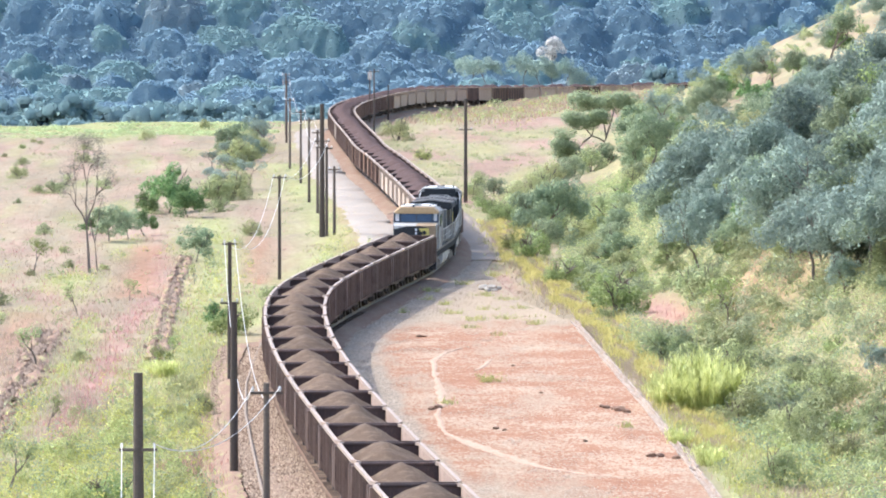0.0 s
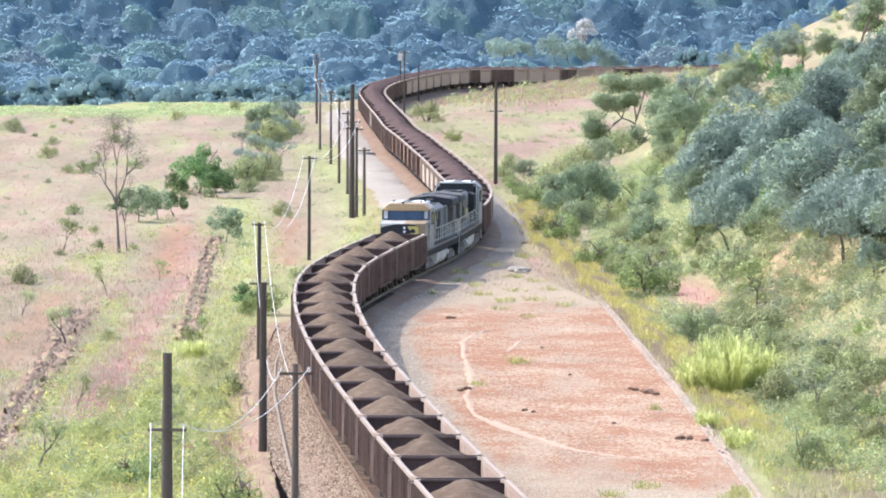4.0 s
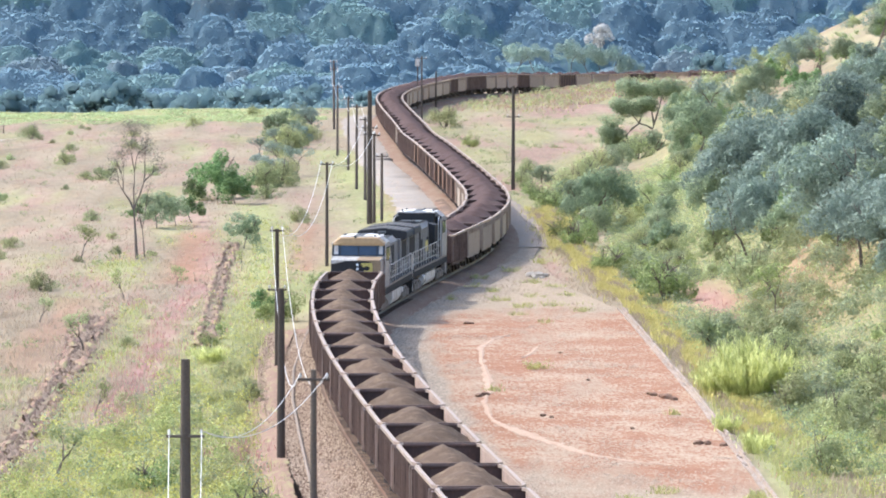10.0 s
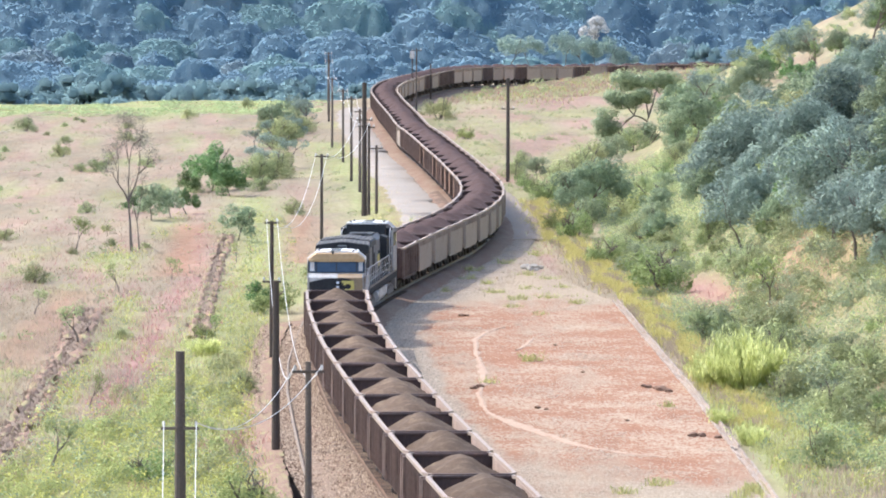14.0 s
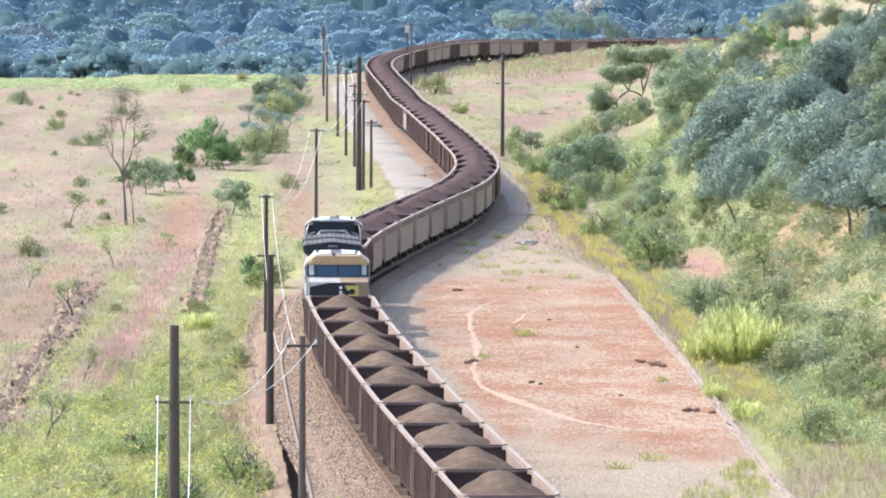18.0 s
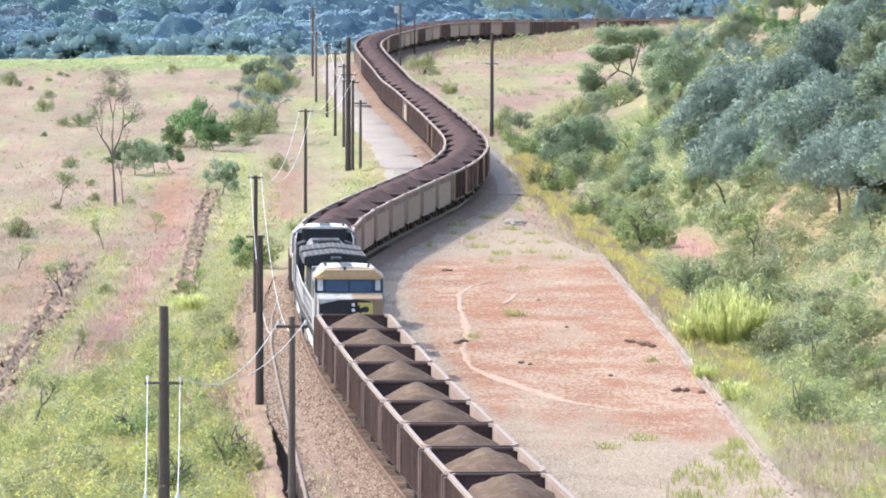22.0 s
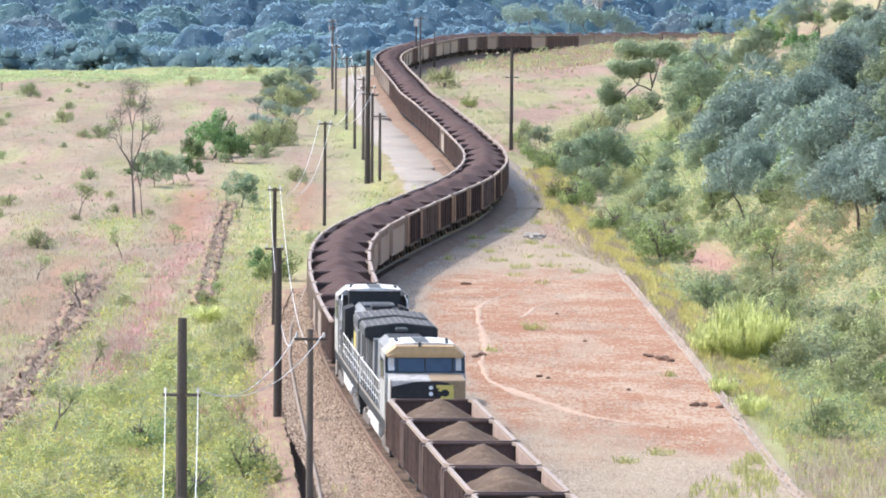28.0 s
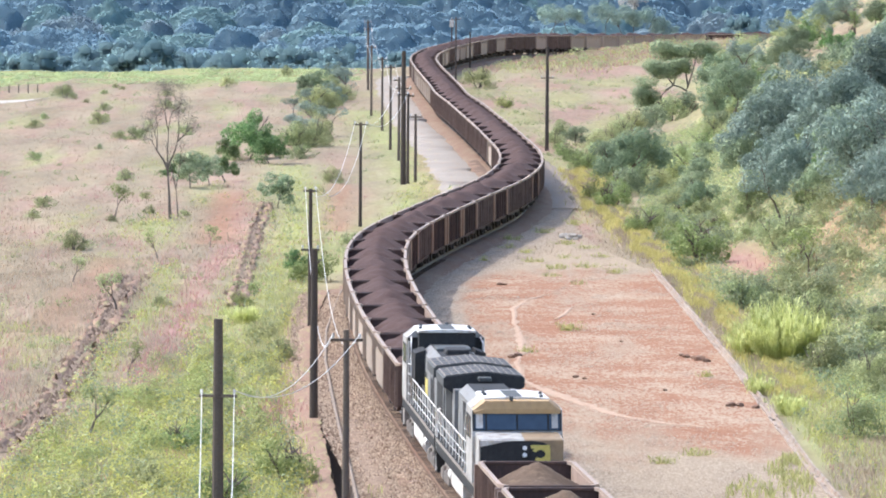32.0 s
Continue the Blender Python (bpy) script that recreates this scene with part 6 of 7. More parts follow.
while len(back) < 150:
    y = g.uniform(640, 900)
    up = g.uniform(0, 1) ** 1.3 * (0.03 * y + 6)
    x = float(np.interp(y, TOE_Y, TOE_X)) + 1.5 + up
    if (wave_noise(x, y * 0.12, 9, 66) > 0.1 and up > 6) or x < 0.0305 * y:
        continue
    back.append((x, y, g.choice((0.25, 0.35, 0.5, 0.7)) * g.uniform(0.9, 1.1) * (1.0 if up < 8 else 0.7)))
crowd("upper_woods", SMALL, back[:60], LEAF_GREY, "grey-green woods on the upper slope")
crowd("upper_thicket", SMALL, back[60:], LEAF_SHRUB, "lighter green thicket on the upper slope")


# ---- giant grass clump, fountain of blades ----
def blade_arrays(roots, heights, lean, width, g, out=None):
    """Bent blades as two quads each."""
    n = len(roots)
    a = g.uniform(0, 6.283, n) if out is None else out
    d = np.stack([np.cos(a), np.sin(a), np.zeros(n)], 1)
    w = np.stack([-d[:, 1], d[:, 0], np.zeros(n)], 1) * (width * g.uniform(0.6, 1.3, n))[:, None]
    up = np.array([0, 0, 1.0])
    h, k = heights[:, None], (lean * g.uniform(0.2, 1.0, n))[:, None]
    p1 = roots + up * h * 0.6 + d * h * k * 0.35
    p2 = roots + up * h * (1 - 0.25 * k) + d * h * k
    v = np.stack([roots - w, roots + w, p1 + w * 0.8, p1 - w * 0.8, p2 + w * 0.25, p2 - w * 0.25], 1).reshape(-1, 3)
    base = np.arange(n)[:, None] * 6
    f = np.concatenate([base + np.array([0, 1, 2, 3]), base + np.array([3, 2, 4, 5])], 1).reshape(-1, 4)
    return v, f


def cane_clump(x, y, h, r, stems, leaves, seed, label, mat, leaf=0.32):
    """A rounded clump: arching stems, each set with narrow leaves."""
    g = np.random.RandomState(seed)
    a, q = g.uniform(0, 6.283, stems), np.sqrt(g.uniform(0, 1, stems))
    tall = h * g.uniform(0.65, 1.08, stems) * (1.0 - 0.38 * q ** 2)
    reach = r * q * g.uniform(0.75, 1.15, stems)
    root = np.stack([0.5 * reach * np.cos(a), 0.5 * reach * np.sin(a), np.zeros(stems)], 1)
    sv, sf = blade_arrays(root, tall, reach / tall, 0.022, g, a)
    k = g.randint(0, stems, leaves)
    up = g.uniform(0.12, 1.0, leaves) ** 0.8
    d = np.stack([np.cos(a), np.sin(a)], 1)[k]
    at = np.column_stack([root[k, :2] + d * (reach[k] * 0.75 * up ** 1.8)[:, None], tall[k] * 0.96 * up]) + g.normal(0, 0.09, (leaves, 3))
    lv, lf = blade_arrays(at, leaf * g.uniform(0.5, 1.2, leaves), 0.9, 0.019, g, a[k] + g.normal(0, 1.0, leaves))
    ob = new("tall_grass", np_mesh("tall_grass", np.concatenate([sv, lv]), np.concatenate([sf, lf + len(sv)]), mat))
    ob.matrix_basis = pose(x, y, float(ground_z(x, y)) - 0.05)
    tagged(ob, label, "grass", "tall grass clumps")


cane_clump(13.9, 318, 3.3, 2.3, 190, 11000, 5, "giant yellow-green clump of arching grass", LEAF_CANE)
cane_clump(12.5, 321, 1.8, 1.3, 80, 3200, 6, "tall yellow-green clump of arching grass", LEAF_CANE)
cane_clump(11.9, 296, 0.9, 0.7, 40, 700, 7, "low yellow-green clump of grass", LEAF_CANE, 0.25)
cane_clump(12.7, 284, 1.1, 0.9, 45, 900, 8, "low yellow-green clump of grass", LEAF_CANE, 0.25)
cane_clump(-13.6, 345, 0.95, 1.1, 60, 1100, 9, "bright clump of grass on the meadow", LEAF_CANE, 0.25)
for n, (x, y, h, r, count) in enumerate([(3.6, 339, 0.55, 0.8, 260), (3.3, 396, 0.4, 0.9, 200), (1.3, 322, 0.35, 0.5, 120), (9.8, 306, 0.35, 0.4, 120), (2.0, 404, 0.4, 0.8, 200), (0.9, 430, 0.4, 0.8, 160), (4.4, 425, 0.4, 0.9, 200), (6.3, 410, 0.45, 0.9, 220),
                                        (5.0, 452, 0.4, 0.7, 160), (-1.0, 405, 0.3, 0.5, 100), (8.0, 262, 0.35, 0.7, 160), (6.4, 258, 0.35, 0.6, 140), (5.4, 398, 0.35, 0.9, 170), (2.9, 388, 0.3, 0.7, 120), (6.9, 392, 0.35, 0.8, 150), (4.2, 408, 0.4, 1.0, 190), (1.6, 414, 0.35, 0.7, 130), (5.6, 420, 0.4, 0.9, 170), (7.4, 400, 0.4, 0.7, 150), (0.4, 420, 0.3, 0.6, 100), (3.0, 440, 0.4, 0.9, 160), (4.6, 380, 0.25, 0.5, 80)]):
    cane_clump(x, y, h, r, 16, count, 20 + n, "sparse tuft of weeds on the bare ground", GRASS_GREEN, 0.2)


# clods and stones along the washed-out drains
def build_clods():
    g = np.random.RandomState(14)
    for pts, wide, n in (([(-17.3, 480), (-16.8, 445), (-15.6, 400), (-14.6, 358)], 0.36, 600), ([(-22.0, 386), (-20.7, 343), (-20.3, 317), (-20.2, 296), (-20.0, 262)], 0.65, 1500)):
        p = np.array(pts[::-1])
        y = g.uniform(p[0, 1], p[-1, 1], n)
        x = np.interp(y, p[:, 1], p[:, 0]) + g.normal(0, wide * 0.75, n)
        r = g.uniform(0.05, 0.20, n)
        o = np.array([(1, 0, 0), (-0.5, 0.87, 0), (-0.5, -0.87, 0), (0, 0, 1.0)])
        v = (np.stack([x, y, ground_z(x, y) + 0.05], 1)[:, None, :] + o[None] * r[:, None, None] * g.uniform(0.6, 1.5, (n, 4, 1))).reshape(-1, 3)
        f = (np.arange(n)[:, None] * 4)[:, :, None] + np.array([[0, 1, 3], [1, 2, 3], [2, 0, 3]])[None]
        tagged(new("clods", np_mesh("clods", v, f.reshape(-1, 3), CLODS)), "brown clods and stones in the eroded drain", "clods", kind="stuff")


build_clods()


# ---- meadow grass and weeds, beyond counting ----
def build_grass():
    g = np.random.RandomState(12)
    n = 120000
    y = 195 + 830 * g.uniform(0, 1, n) ** 1.6
    half = 0.076 * y + 2
    x = g.uniform(-1, 1, n) * half
    u = x - line_x(y)
    toe = np.interp(y, TOE_Y, TOE_X)
    keep = ((u < -3.8) | ((u > 3.4) & ((x > yard_edge(y) + 0.8) | (y > 400)) & (x < toe + 12))) & (np.abs(x - np.interp(y, [180, 225, 256, 294, 337, 377], [-2.3, -4.7, -6.1, -7.8, -9.2, -9.3])) > 0.75)
    keep &= g.uniform(0, 1, n) > 0.78 * smooth_step(y, 380, 540)
    keep &= (x < toe) | (g.uniform(0, 1, n) < 0.35)
    keep &= (u < 0) | (y > 476) | (g.uniform(0, 1, n) < np.where((y > 392) & (u > 5), 0.6, 0.2)) | (x > np.interp(y, [388, 400, 420, 450, 474], [9.0, 8.4, 7.2, 6.4, 5.6]))
    keep &= (g.uniform(0, 1, n) < 0.5) | (np.abs(x - np.interp(y, [p[0] for p in DITCH], [p[1] for p in DITCH])) > 2)
    keep &= np.abs(x - np.interp(y, [358, 400, 445, 480], [-14.6, -15.6, -16.8, -17.3])) > 0.45 * (y > 355) * (y < 482)
    keep &= np.abs(x - np.interp(y, [262, 296, 317, 343, 386], [-20, -20.2, -20.3, -20.7, -22])) > 0.55 * (y < 388)
    x, y = x[keep], y[keep]
    pink, green, bare = cover(x, y)
    r = g.uniform(0, 1, len(x))
    kind = np.where(r < bare * 0.9, -1, np.where(r < green * 0.95, 2, np.where(r < green + pink * 0.8, 1, 0)))
    near = smooth_step(-y, -420, -260)
    for k, mat, tall, name, label in ((0, GRASS_STRAW, 0.42, "dry_grass", "tall straw-coloured dry grass"), (1, GRASS_PINK, 0.4, "pink_grass", "grass with pink seed heads"), (2, GRASS_GREEN, 0.46, "green_grass", "yellow-green grass")):
        s = kind == k
        xs, ys = np.repeat(x[s], 4), np.repeat(y[s], 4)
        xs, ys = xs + g.normal(0, 0.2, len(xs)), ys + g.normal(0, 0.5, len(ys))
        roots = np.stack([xs, ys, land_z(xs, ys) - 0.05], 1)
        v, f = blade_arrays(roots, tall * g.uniform(0.4, 1.25, len(xs)) * np.interp(ys, [250, 550], [0.9, 0.6]), 0.75, 0.019, g)
        tagged(new(name, np_mesh(name, v, f, mat)), label, "grass", kind="stuff")


def build_weeds():
    """Leafy knee-high growth where the meadow is greenest."""
    g = np.random.RandomState(31)
    n = 22000
    y = 200 + 330 * g.uniform(0, 1, n) ** 1.3
    x = g.uniform(-1, 1, n) * (0.074 * y + 2)
    pink, green, bare = cover(x, y)
    u = x - line_x(y)
    keep = (g.uniform(0, 1, n) < np.where(x > 5, green * 0.7, green ** 1.5 * 0.75)) & ((u < -4.4) | (x > yard_edge(y) + 1.0)) & (np.abs(u) > 4.2) & (x < np.interp(y, TOE_Y, TOE_X) + 1.5) & (((x - 15.0) / 1.6) ** 2 + ((y - 402) / 19) ** 2 > 1)
    keep &= np.abs(x - np.interp(y, [p[0] for p in DITCH], [p[1] for p in DITCH])) > 1.7
    x, y = x[keep], y[keep]
    size = g.uniform(0.14, 0.5, len(x)) * np.where((y < 320) & (x < 0), 1.3, 0.75)
    z = land_z(x, y)
    for k, (mat, name) in enumerate(((LEAF_WEED, "yellow_weeds"), (LEAF_OLIVE, "green_weeds"))):
        s = g.uniform(0, 1, len(x)) < (0.7 if k == 0 else 0.35)
        cl = np.column_stack([x[s], y[s], z[s] + size[s] * 0.6, size[s], size[s] * 1.3, size[s] * g.uniform(0.8, 1.6, s.sum())])
        tagged(new(name, leaf_cloud(name, cl, int(34 * s.sum()), 0.062, mat, 5 + k, 0.5)), "leafy green weeds crowding the slope", "weeds", kind="stuff")


def build_slope_growth():
    """Leafy undergrowth on the slope behind the yard."""
    g = np.random.RandomState(55)
    n = 15000
    y = 225 + 400 * g.uniform(0, 1, n) ** 1.2
    toe = np.interp(y, TOE_Y, TOE_X)
    x = np.maximum(yard_edge(y) + 1.5, toe - 3) + g.uniform(0, 1, n) * 15
    lump = wave_noise(x, y * 0.25, 5, 56) + g.uniform(-0.6, 0.6, n)
    s = g.uniform(0.18, 0.6, n)
    z = ground_z(x, y)
    lump = np.where(((x - 15.0) / 1.6) ** 2 + ((y - 402) / 19) ** 2 < 1, -9, lump)
    lump = np.where((x < yard_edge(y) + 4.5) & (y > 300) & (y < 440), lump - 0.55, lump)
    for name, mat, pick, label in (("slope_shrubs", LEAF_SHRUB, lump > 0.25, "pale green undergrowth on the slope"), ("slope_brush", LEAF_OLIVE, (lump > -0.15) & (lump <= 0.25), "grey-green brush on the slope"), ("slope_weeds", LEAF_BRIGHT, (lump <= -0.15) & (lump > -0.4), "fresh-green weeds on the slope")):
        cl = np.column_stack([x, y, z + s * 0.5, s * 1.1, s * 1.2, s * 0.9])[pick]
        tagged(new(name, leaf_cloud(name, cl, 36 * len(cl), 0.062, mat, 15, 0.3)), label, "undergrowth", kind="stuff")


def build_low_shrubs():
    """Ankle-high grey-green shrubs dotted over the meadow, and weeds on the yard's near end."""
    g = np.random.RandomState(77)
    n = 1700
    y = 230 + 620 * g.uniform(0, 1, n) ** 1.2
    x = line_x(y) - 6.5 - g.uniform(0, 1, n) * (0.072 * y)
    lump = wave_noise(x, y * 0.2, 9, 71) + 0.6 * wave_noise(x, y * 0.3, 3, 72)
    keep = lump + g.uniform(-0.5, 0.5, n) > 0.25
    x, y = x[keep], y[keep]
    ye = 470 + 400 * g.uniform(0, 1, 900)
    xe = line_x(ye) + 5.5 + g.uniform(0, 1, 900) * np.maximum(1, np.interp(ye, TOE_Y, TOE_X) - line_x(ye) - 5)
    ok = wave_noise(xe, ye * 0.2, 7, 73) + g.uniform(-0.5, 0.5, 900) > 0.1
    x, y = np.concatenate([x, xe[ok]]), np.concatenate([y, ye[ok]])
    s = g.uniform(0.12, 0.42, len(x))
    cl = np.column_stack([x, y, ground_z(x, y) + s * 0.5, s * 1.2, s * 1.4, s * 0.8])
    tagged(new("low_shrubs", leaf_cloud("low_shrubs", cl, 30 * len(x), 0.075, LEAF_SHRUB, 9, 0.3)), "small grey-green shrubs dotted over the meadow", "shrubs", kind="stuff")
    n = 2600
    xb = -18 - 60 * g.uniform(0, 1, n)
    yb = brow_y(xb) - 4 - 62 * g.uniform(0, 1, n) ** 1.4
    ok = wave_noise(xb, yb * 0.3, 12, 78) + g.uniform(-0.5, 0.5, n) > 0.0
    xb, yb = xb[ok], yb[ok]
    sb = g.uniform(0.15, 0.5, len(xb))
    cl = np.column_stack([xb, yb, ground_z(xb, yb) + sb * 0.3, sb * 1.6, sb * 1.6, sb * 0.6])
    tagged(new("brow_growth", leaf_cloud("brow_growth", cl, 24 * len(xb), 0.11, LEAF_LIP, 19, 0.9)), "bright green growth along the brow of the meadow", "growth", kind="stuff")
    n = 2600
    y = 195 + 66 * g.uniform(0, 1, n)
    x = yard_edge(y) - 0.2 - 4.2 * g.uniform(0, 1, n) * smooth_step(-y, -266, -240)
    thin = wave_noise(x, y * 0.15, 2.5, 91) + g.uniform(-0.7, 0.7, n) > 0.1
    x, y = x[thin], y[thin]
    n = len(x)
    roots = np.stack([np.repeat(x, 3) + g.normal(0, 0.08, 3 * n), np.repeat(y, 3) + g.normal(0, 0.08, 3 * n), np.full(3 * n, -0.66)], 1)
    v, f = blade_arrays(roots, g.uniform(0.15, 0.4, 3 * n), 0.6, 0.025, g)
    tagged(new("yard_grass", np_mesh("yard_grass", v, f, GRASS_GREEN)), "dry grass creeping over the red earth", "grass", kind="stuff")


def build_hump_grass():
    """Tall dry grass on the bank before the far stretch of the line."""
    g = np.random.RandomState(61)
    n = 11000
    y = 860 + 215 * g.uniform(0, 1, n) ** 0.7
    x = line_x(y) + 4.5 + 18 * g.uniform(0, 1, n)
    tuft = wave_noise(x, y * 0.5, 7, 62) + g.uniform(-0.5, 0.5, n)
    for pick, mat, name, label in ((tuft > 0.05, GRASS_STRAW, "bank_grass", "tall dry grass on the bank"), (tuft < -0.25, GRASS_GREEN, "bank_weeds", "green growth on the bank"), ((tuft > -0.25) & (tuft < -0.05), GRASS_PINK, "bank_seed_grass", "pink seed grass on the bank")):
        roots = np.stack([x[pick], y[pick], land_z(x[pick], y[pick]) - 0.05], 1)
        v, f = blade_arrays(roots, 0.5 * g.uniform(0.4, 1.3, pick.sum()), 0.8, 0.06, g)
        tagged(new(name, np_mesh(name, v, f, mat)), label, "grass", kind="stuff")
    b = g.uniform(0, 1, 70)
    yb = 880 + 180 * b
    xb = line_x(yb) + 6 + 14 * g.uniform(0, 1, 70)
    sb = g.uniform(0.3, 0.9, 70)
    cl = np.column_stack([xb, yb, ground_z(xb, yb) + sb * 0.5, sb * 1.3, sb * 1.3, sb])
    tagged(new("bank_shrubs", leaf_cloud("bank_shrubs", cl, 5000, 0.13, LEAF_SHRUB, 63, 0.5)), "pale shrubs on the grassy bank", "shrubs", kind="stuff")


def build_verge():
    """A strip of tall yellow grass that follows the kerb and the foot of the slope."""
    g = np.random.RandomState(41)
    n = 44000
    y = 295 + 250 * g.uniform(0, 1, n)
    x = np.interp(y, [295, 350, 400, 440, 480, 545], [13.6, 12.3, 10.7, 9.0, 7.4, 6.6]) + g.normal(0, 0.75, n) + 0.5 * wave_noise(y, y, 25, 44)
    keep = (x > yard_edge(y) + 0.5) | (y > 405)
    x, y = x[keep], y[keep]
    tuft = wave_noise(x * 1.5, y * 0.2, 2.5, 45)
    h = (0.42 + 0.25 * tuft) * g.uniform(0.6, 1.3, len(x))
    for pick, mat, name, label in ((tuft + g.uniform(-0.5, 0.5, len(x)) > 0, GRASS_YELLOW, "verge_grass", "tall yellow-green grass beside the kerb"), (tuft < -0.1, GRASS_STRAW, "verge_straw", "dry orange-straw grass beside the kerb")):
        roots = np.stack([x[pick], y[pick], land_z(x[pick], y[pick]) - 0.05], 1)
        v, f = blade_arrays(roots, h[pick], 0.75, 0.022, g)
        tagged(new(name, np_mesh(name, v, f, mat)), label, "grass", kind="stuff")


build_verge()
build_hump_grass()
build_grass()
build_weeds()
build_slope_growth()
build_low_shrubs()


# ---- stones ----
def stone(x, y, r, seed, flat=0.6, mat=None):
    g = random.Random(seed)
    bm = bmesh.new()
    bmesh.ops.create_icosphere(bm, subdivisions=2, radius=r)
    for v in bm.verts:
        v.co *= g.uniform(0.75, 1.15)
        v.co.z *= flat
    me = bpy.data.meshes.new("stone")
    bm.to_mesh(me)
    bm.free()
    me.materials.append(mat or STONE)
    ob = new("stone", me)
    ob.matrix_basis = pose(x, y, max(float(ground_z(x, y)), -0.64) + r * flat * 0.5, 0, 0, g.uniform(0, 360))
    tagged(ob, "pale sandy boulder on the gravel" if mat else "rough brown stone on the red earth", "stone", "stones of the yard")


for i, (x, y, r) in enumerate([(9.8, 317, 0.3), (10.1, 316, 0.22), (9.6, 318, 0.2), (9.2, 319, 0.2), (9.0, 320, 0.15), (10.3, 288, 0.22), (10.7, 288, 0.2), (0.0, 379, 0.2), (0.3, 379, 0.15), (3.6, 305, 0.16), (4.0, 304, 0.12),
                               (0.6, 318, 0.2), (0.9, 319, 0.24), (4.3, 433, 0.4), (4.8, 432, 0.45), (5.2, 433, 0.3), (4.5, 431, 0.25), (5.0, 431, 0.2), (6.2, 330, 0.12), (5.1, 352, 0.12), (7.6, 297, 0.12), (11.4, 287, 0.2)]):
    stone(x, y, r, i, mat=PALE_STONE if y > 430 else None)


def build_gravel():
    """Loose pale chippings on the yard and the ballast's foot, beyond counting."""
    g = np.random.RandomState(9)
    n = 80000
    y = 200 + 270 * g.uniform(0, 1, n)
    lx = line_x(y)
    x = lx + 2.4 + g.uniform(0, 1, n) ** 1.5 * (np.where(y < 396, yard_edge(y), np.interp(y, [396, 420, 450, 474], [8.4, 7.0, 6.2, 5.4])) - lx - 2.6)
    lump = wave_noise(x, y * 0.35, 2.6, 81) + 0.8 * wave_noise(x, y * 0.25, 7, 82) + 0.35 * smooth_step(-y, -300, -230)
    keep = lump + g.uniform(-0.35, 0.35, n) > 0.35
    x, y = x[keep], y[keep]
    m = 44000
    yl = 200 + 170 * g.uniform(0, 1, m)
    for xs, ys, lo, hi, mat, label in ((x, y, 0.02, 0.055, CHIPS_PALE, "loose pale gravel scattered on the earth"), (line_x(yl) - 1.5 - 3.0 * g.uniform(0, 1, m) ** 1.15, yl, 0.03, 0.09, CHIPS, "brown and grey ballast stones")):
        u = xs - line_x(ys)
        z = np.where(u > 0, -0.62, np.interp(-u, [1.5, 1.6, 2.6, 3.3, 4.5], [-0.45, -0.46, -0.70, -0.74, -0.70]))
        r = g.uniform(lo, hi, len(xs))
        o = np.array([(1, 0, 0), (-0.5, 0.87, 0), (-0.5, -0.87, 0), (0, 0, 0.9)])
        v = (np.stack([xs, ys, z], 1)[:, None, :] + o[None] * r[:, None, None] * g.uniform(0.6, 1.4, (len(xs), 4, 1))).reshape(-1, 3)
        f = (np.arange(len(xs))[:, None] * 4)[:, :, None] + np.array([[0, 1, 3], [1, 2, 3], [2, 0, 3]])[None]
        tagged(new("gravel", np_mesh("gravel", v, f.reshape(-1, 3), mat)), label, "gravel", kind="stuff")


build_gravel()


# ---- forest on the mountain beyond the valley ----
def build_crowns(name, places, kinds, mat, label):
    """Far trees, crown by crown, joined: each a cluster of leafy lobes under a coat of leaves."""
    g = np.random.RandomState(len(places) + len(name))
    cv, cf, cn, lv, ln = [], [], [], [], []
    total = 0
    for x, y, s in places:
        core, faces, core_n, leaves, leaf_n = kinds[g.randint(len(kinds))]
        a = g.uniform(0, 6.28)
        turn = np.array([[np.cos(a), -np.sin(a), 0], [np.sin(a), np.cos(a), 0], [0, 0, 1]])
        at = np.array([x, y, float(ground_z(x, y)) - 0.3])
        size = np.array([s, s, s * g.uniform(0.8, 1.15)])
        cv.append((core @ turn.T) * size + at)
        lv.append((leaves @ turn.T) * size + at)
        cn.append(core_n @ turn.T)
        ln.append(leaf_n @ turn.T)
        cf.append(faces + total)
        total += len(core)
    v = np.concatenate(lv)
    tagged(new(name + "_leaves", soft_leaves(np_mesh(name, v, np.arange(len(v)).reshape(-1, 4), mat, True), np.concatenate(ln))), label, "forest", kind="stuff")
    tagged(new(name, soft_leaves(np_mesh(name, np.concatenate(cv), np.concatenate(cf), mat, True), np.concatenate(cn))), label, "forest", kind="stuff")


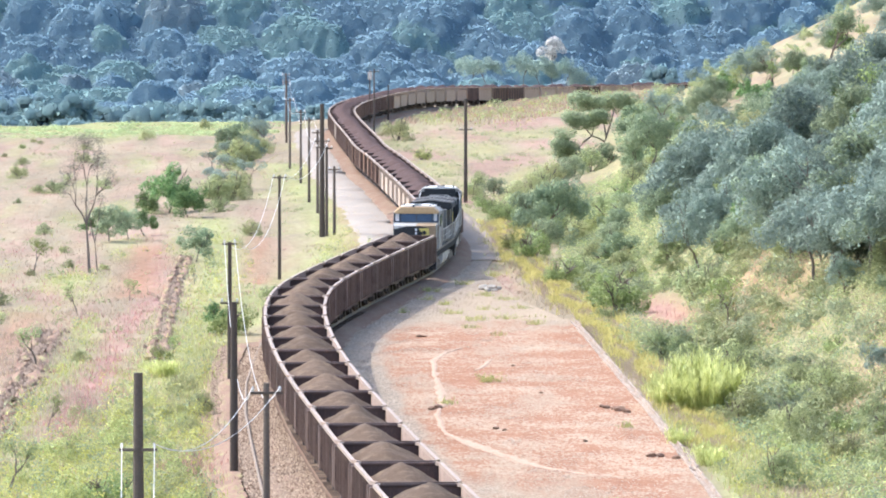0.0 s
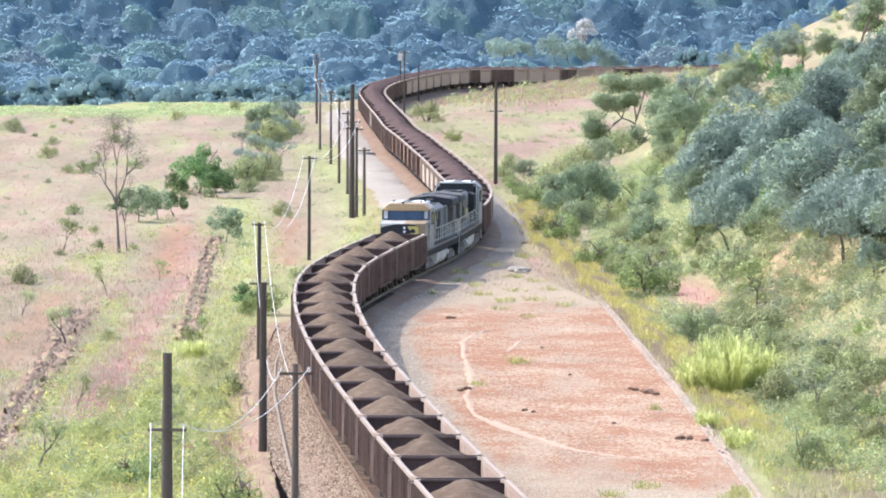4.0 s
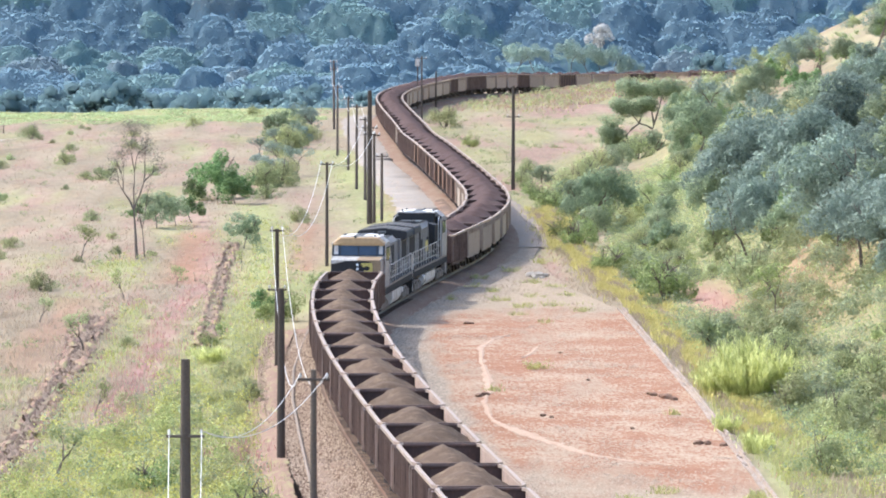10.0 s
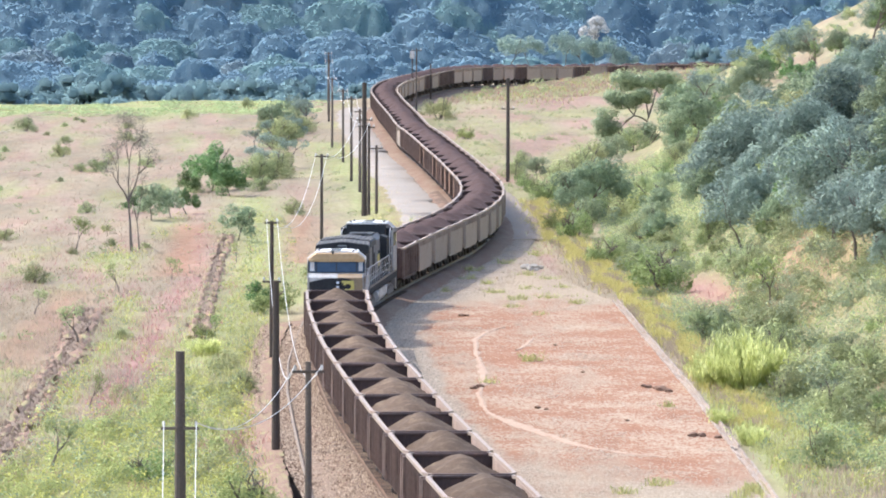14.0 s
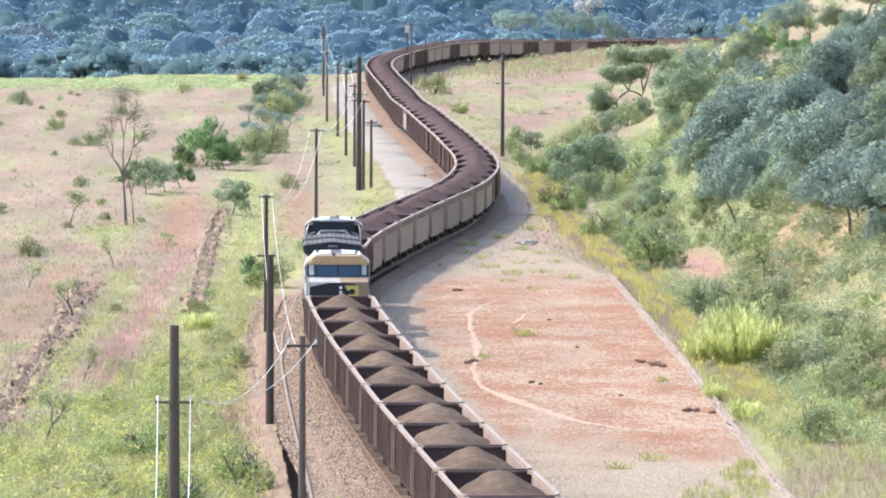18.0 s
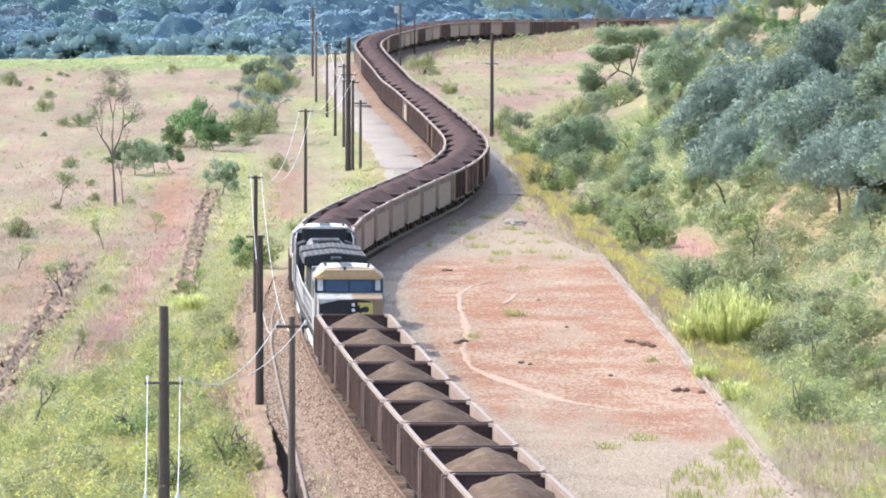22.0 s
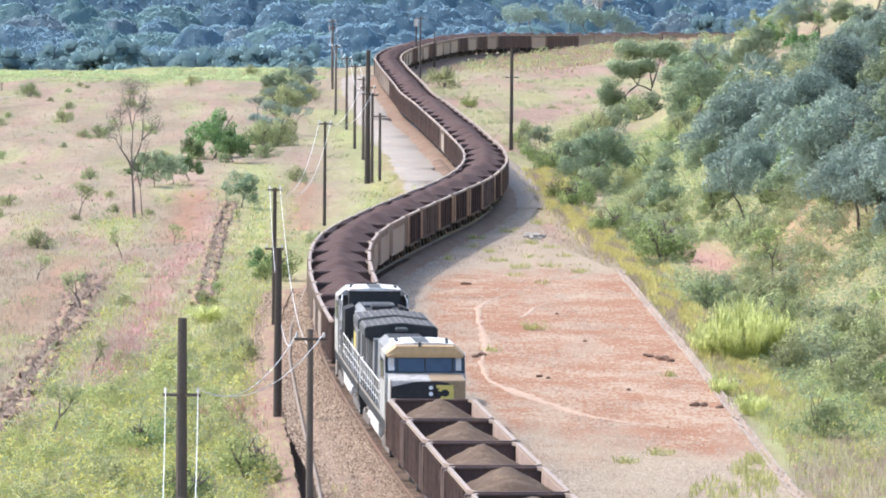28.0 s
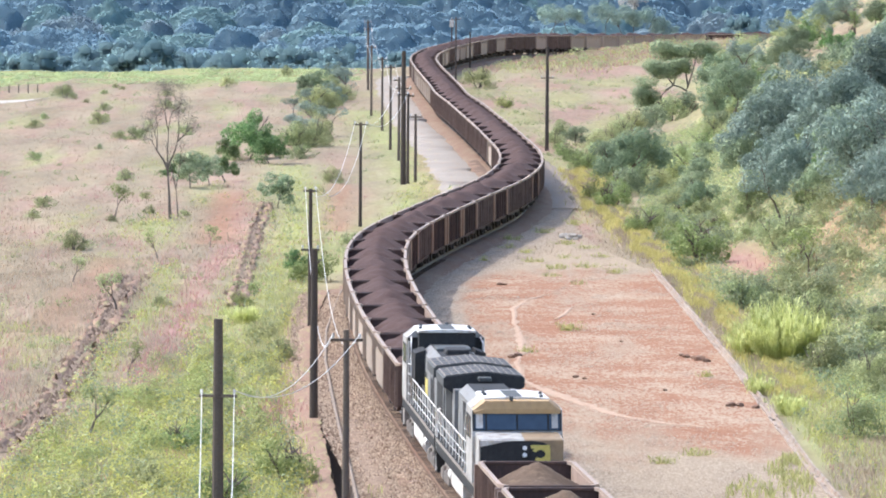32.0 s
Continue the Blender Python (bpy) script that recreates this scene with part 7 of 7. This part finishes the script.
def crown_kind(seed, height, spread, lobes, size):
    """One far crown: lobes, their faces and soft directions, and the leaves on them."""
    g = np.random.RandomState(seed)
    bm = bmesh.new()
    bmesh.ops.create_icosphere(bm, subdivisions=1, radius=1.0)
    ball = np.array([v.co[:] for v in bm.verts])
    tri = np.array([[v.index for v in f.verts] for f in bm.faces])
    bm.free()
    c = np.array(dome_clumps(seed, height, spread, height * 0.35, lobes, size))
    lump = 1 + 0.22 * np.array([wave_noise(ball[:, 0] * 3 + k, ball[:, 1] * 3 + ball[:, 2] * 2, 2.4, seed + k) for k in range(lobes)])
    core = (c[:, None, :3] + ball[None] * c[:, None, 3:] * 0.78 * lump[:, :, None]).reshape(-1, 3)
    faces = (tri[None] + (np.arange(lobes) * len(ball))[:, None, None]).reshape(-1, 3)
    n = 30 * lobes
    pick = g.randint(0, lobes, n)
    d = g.normal(size=(n, 3))
    d /= np.linalg.norm(d, axis=1)[:, None]
    p = c[pick, :3] + d * c[pick, 3:] * g.uniform(0.85, 1.12, n)[:, None]
    t = d + g.normal(size=(n, 3)) * 0.6
    t /= np.linalg.norm(t, axis=1)[:, None]
    a = np.cross(t, g.normal(size=(n, 3)))
    a /= np.linalg.norm(a, axis=1)[:, None]
    b = np.cross(t, a)
    q = 0.27 * g.uniform(0.5, 1.3, n)[:, None]
    leaves = np.stack([p - a * q, p - b * q * 0.6, p + a * q, p + b * q * 0.6], 1).reshape(-1, 3)
    mid = np.array([0, 0, height * 0.45])
    def soft(points, own):
        out = (points - mid) / np.linalg.norm(points - mid, axis=1)[:, None]
        w = 0.6 * out + 0.3 * own + np.array([-0.1, -0.1, 0.7])
        return w / np.linalg.norm(w, axis=1)[:, None]
    return core, faces, soft(core, np.tile(ball, (lobes, 1))), leaves, soft(leaves, np.repeat(d, 4, 0))


def build_forest():
    """The closed canopy of the mountainside: crown against crown, with lobes, under a coat of leaves."""
    g = np.random.RandomState(3)
    cx, cy = [], []
    for y in np.arange(1180, 1292, 7.0):
        for x in np.arange(-116, 92, 8.2):
            cx.append(x + g.uniform(-3.6, 3.6))
            cy.append(y + g.uniform(-3.2, 3.2))
    cx, cy = np.array(cx), np.array(cy)
    rad, tall = g.uniform(3.4, 8.2, len(cx)), g.choice([0.8, 1.2, 1.7, 2.3, 3.1, 4.0], len(cx))
    sort = wave_noise(cx, cy, 40, 15) + g.uniform(-0.6, 0.6, len(cx))
    sort = np.where(sort < 0.15, 0, np.where(sort < 0.62, 1, 2))

    def canopy(x, y):
        """Height of the canopy, and the crown that makes it."""
        best, owner = np.full(x.shape, -9.0), np.zeros(x.shape, int)
        x0, y0 = x, y
        x, y = x0 + 1.7 * wave_noise(x0, y0, 7, 57) + 0.6 * wave_noise(x0, y0, 2.6, 59), y0 + 1.7 * wave_noise(x0, y0, 7, 58)
        for k in range(len(cx)):
            near = (np.abs(x - cx[k]) < rad[k]) & (np.abs(y - cy[k]) < rad[k])
            q = 1 - ((x[near] - cx[k]) ** 2 + (y[near] - cy[k]) ** 2) / rad[k] ** 2
            h = np.where(q > 0, tall[k] * np.maximum(q, 0) ** 0.62 + 0.10 * tall[k], -9.0)
            more = h > best[near]
            best[near] = np.where(more, h, best[near])
            owner[near] = np.where(more, k, owner[near])
        lobes = 0.75 * wave_noise(x, y, 4.2, 51) + 0.45 * wave_noise(x, y, 2.1, 52) + 0.22 * wave_noise(x, y, 1.0, 53)
        return ground_z(x0, y0) - 0.3 + smooth_step(y0, 1184, 1198) * (3.3 + np.maximum(best, -0.4) + lobes), owner

    xs, ys = np.arange(-110, 86, 0.6), np.arange(1186, 1284, 0.6)
    gx, gy = np.meshgrid(xs, ys)
    gz, owner = canopy(gx, gy)
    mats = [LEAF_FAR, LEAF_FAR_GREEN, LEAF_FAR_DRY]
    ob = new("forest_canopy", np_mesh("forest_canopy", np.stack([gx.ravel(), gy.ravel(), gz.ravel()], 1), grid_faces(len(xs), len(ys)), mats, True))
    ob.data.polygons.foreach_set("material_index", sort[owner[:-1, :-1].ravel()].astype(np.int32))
    tagged(ob, "haze-tinted blue-green canopy on the far mountainside", "forest", kind="stuff")
    n = 270000
    x, y = g.uniform(-108, 84, n), g.uniform(1188, 1282, n)
    z, own = canopy(x, y)
    e = 0.5
    nx, ny = -(canopy(x + e, y)[0] - z) / e, -(canopy(x, y + e)[0] - z) / e
    d = np.stack([nx, ny, np.ones(n)], 1)
    d /= np.linalg.norm(d, axis=1)[:, None]
    t = d + g.normal(size=(n, 3)) * 0.55
    t /= np.linalg.norm(t, axis=1)[:, None]
    a = np.cross(t, g.normal(size=(n, 3)))
    a /= np.linalg.norm(a, axis=1)[:, None]
    b = np.cross(t, a)
    q = 0.25 * g.uniform(0.5, 1.4, n)[:, None]
    p = np.stack([x, y, z + g.uniform(0.0, 0.35, n)], 1)
    soft = d + np.array([0, 0, 0.5]) + g.normal(size=(n, 3)) * 0.11
    soft /= np.linalg.norm(soft, axis=1)[:, None]
    for k, name, label in ((0, "far_forest", "haze-tinted blue forest on the far mountainside"), (1, "far_green_forest", "haze-tinted blue-green crowns on the far mountainside"), (2, "far_dry_forest", "haze-tinted greyish crowns on the far mountainside")):
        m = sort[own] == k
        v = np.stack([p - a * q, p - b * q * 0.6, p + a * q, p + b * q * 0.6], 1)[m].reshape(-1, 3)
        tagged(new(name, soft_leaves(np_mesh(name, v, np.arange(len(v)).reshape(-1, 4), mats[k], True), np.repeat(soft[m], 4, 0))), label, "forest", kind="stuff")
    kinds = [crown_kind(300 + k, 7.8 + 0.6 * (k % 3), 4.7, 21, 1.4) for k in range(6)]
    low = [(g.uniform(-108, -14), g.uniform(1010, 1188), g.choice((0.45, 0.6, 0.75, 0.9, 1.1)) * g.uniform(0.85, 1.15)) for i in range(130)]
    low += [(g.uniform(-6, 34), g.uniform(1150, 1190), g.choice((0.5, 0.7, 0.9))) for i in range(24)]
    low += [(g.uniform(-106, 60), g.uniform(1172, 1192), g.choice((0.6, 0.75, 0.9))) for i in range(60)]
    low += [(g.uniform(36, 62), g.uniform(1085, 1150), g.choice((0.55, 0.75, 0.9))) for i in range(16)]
    build_crowns("valley_woods", low, kinds, LEAF_MID, "haze-tinted leafy trees in the valley beyond the meadow")


build_forest()


# ---- what moves: the train rolls towards the lookout ----
def motions():
    for ob, offset, half, turned in VEHICLES:
        rows = vehicle_rows(offset, half)
        if turned:
            rows = [(t, m @ pose(0, 0, 0, 0, 0, 180)) for t, m in rows]
        walk(ob, rows)


motions()
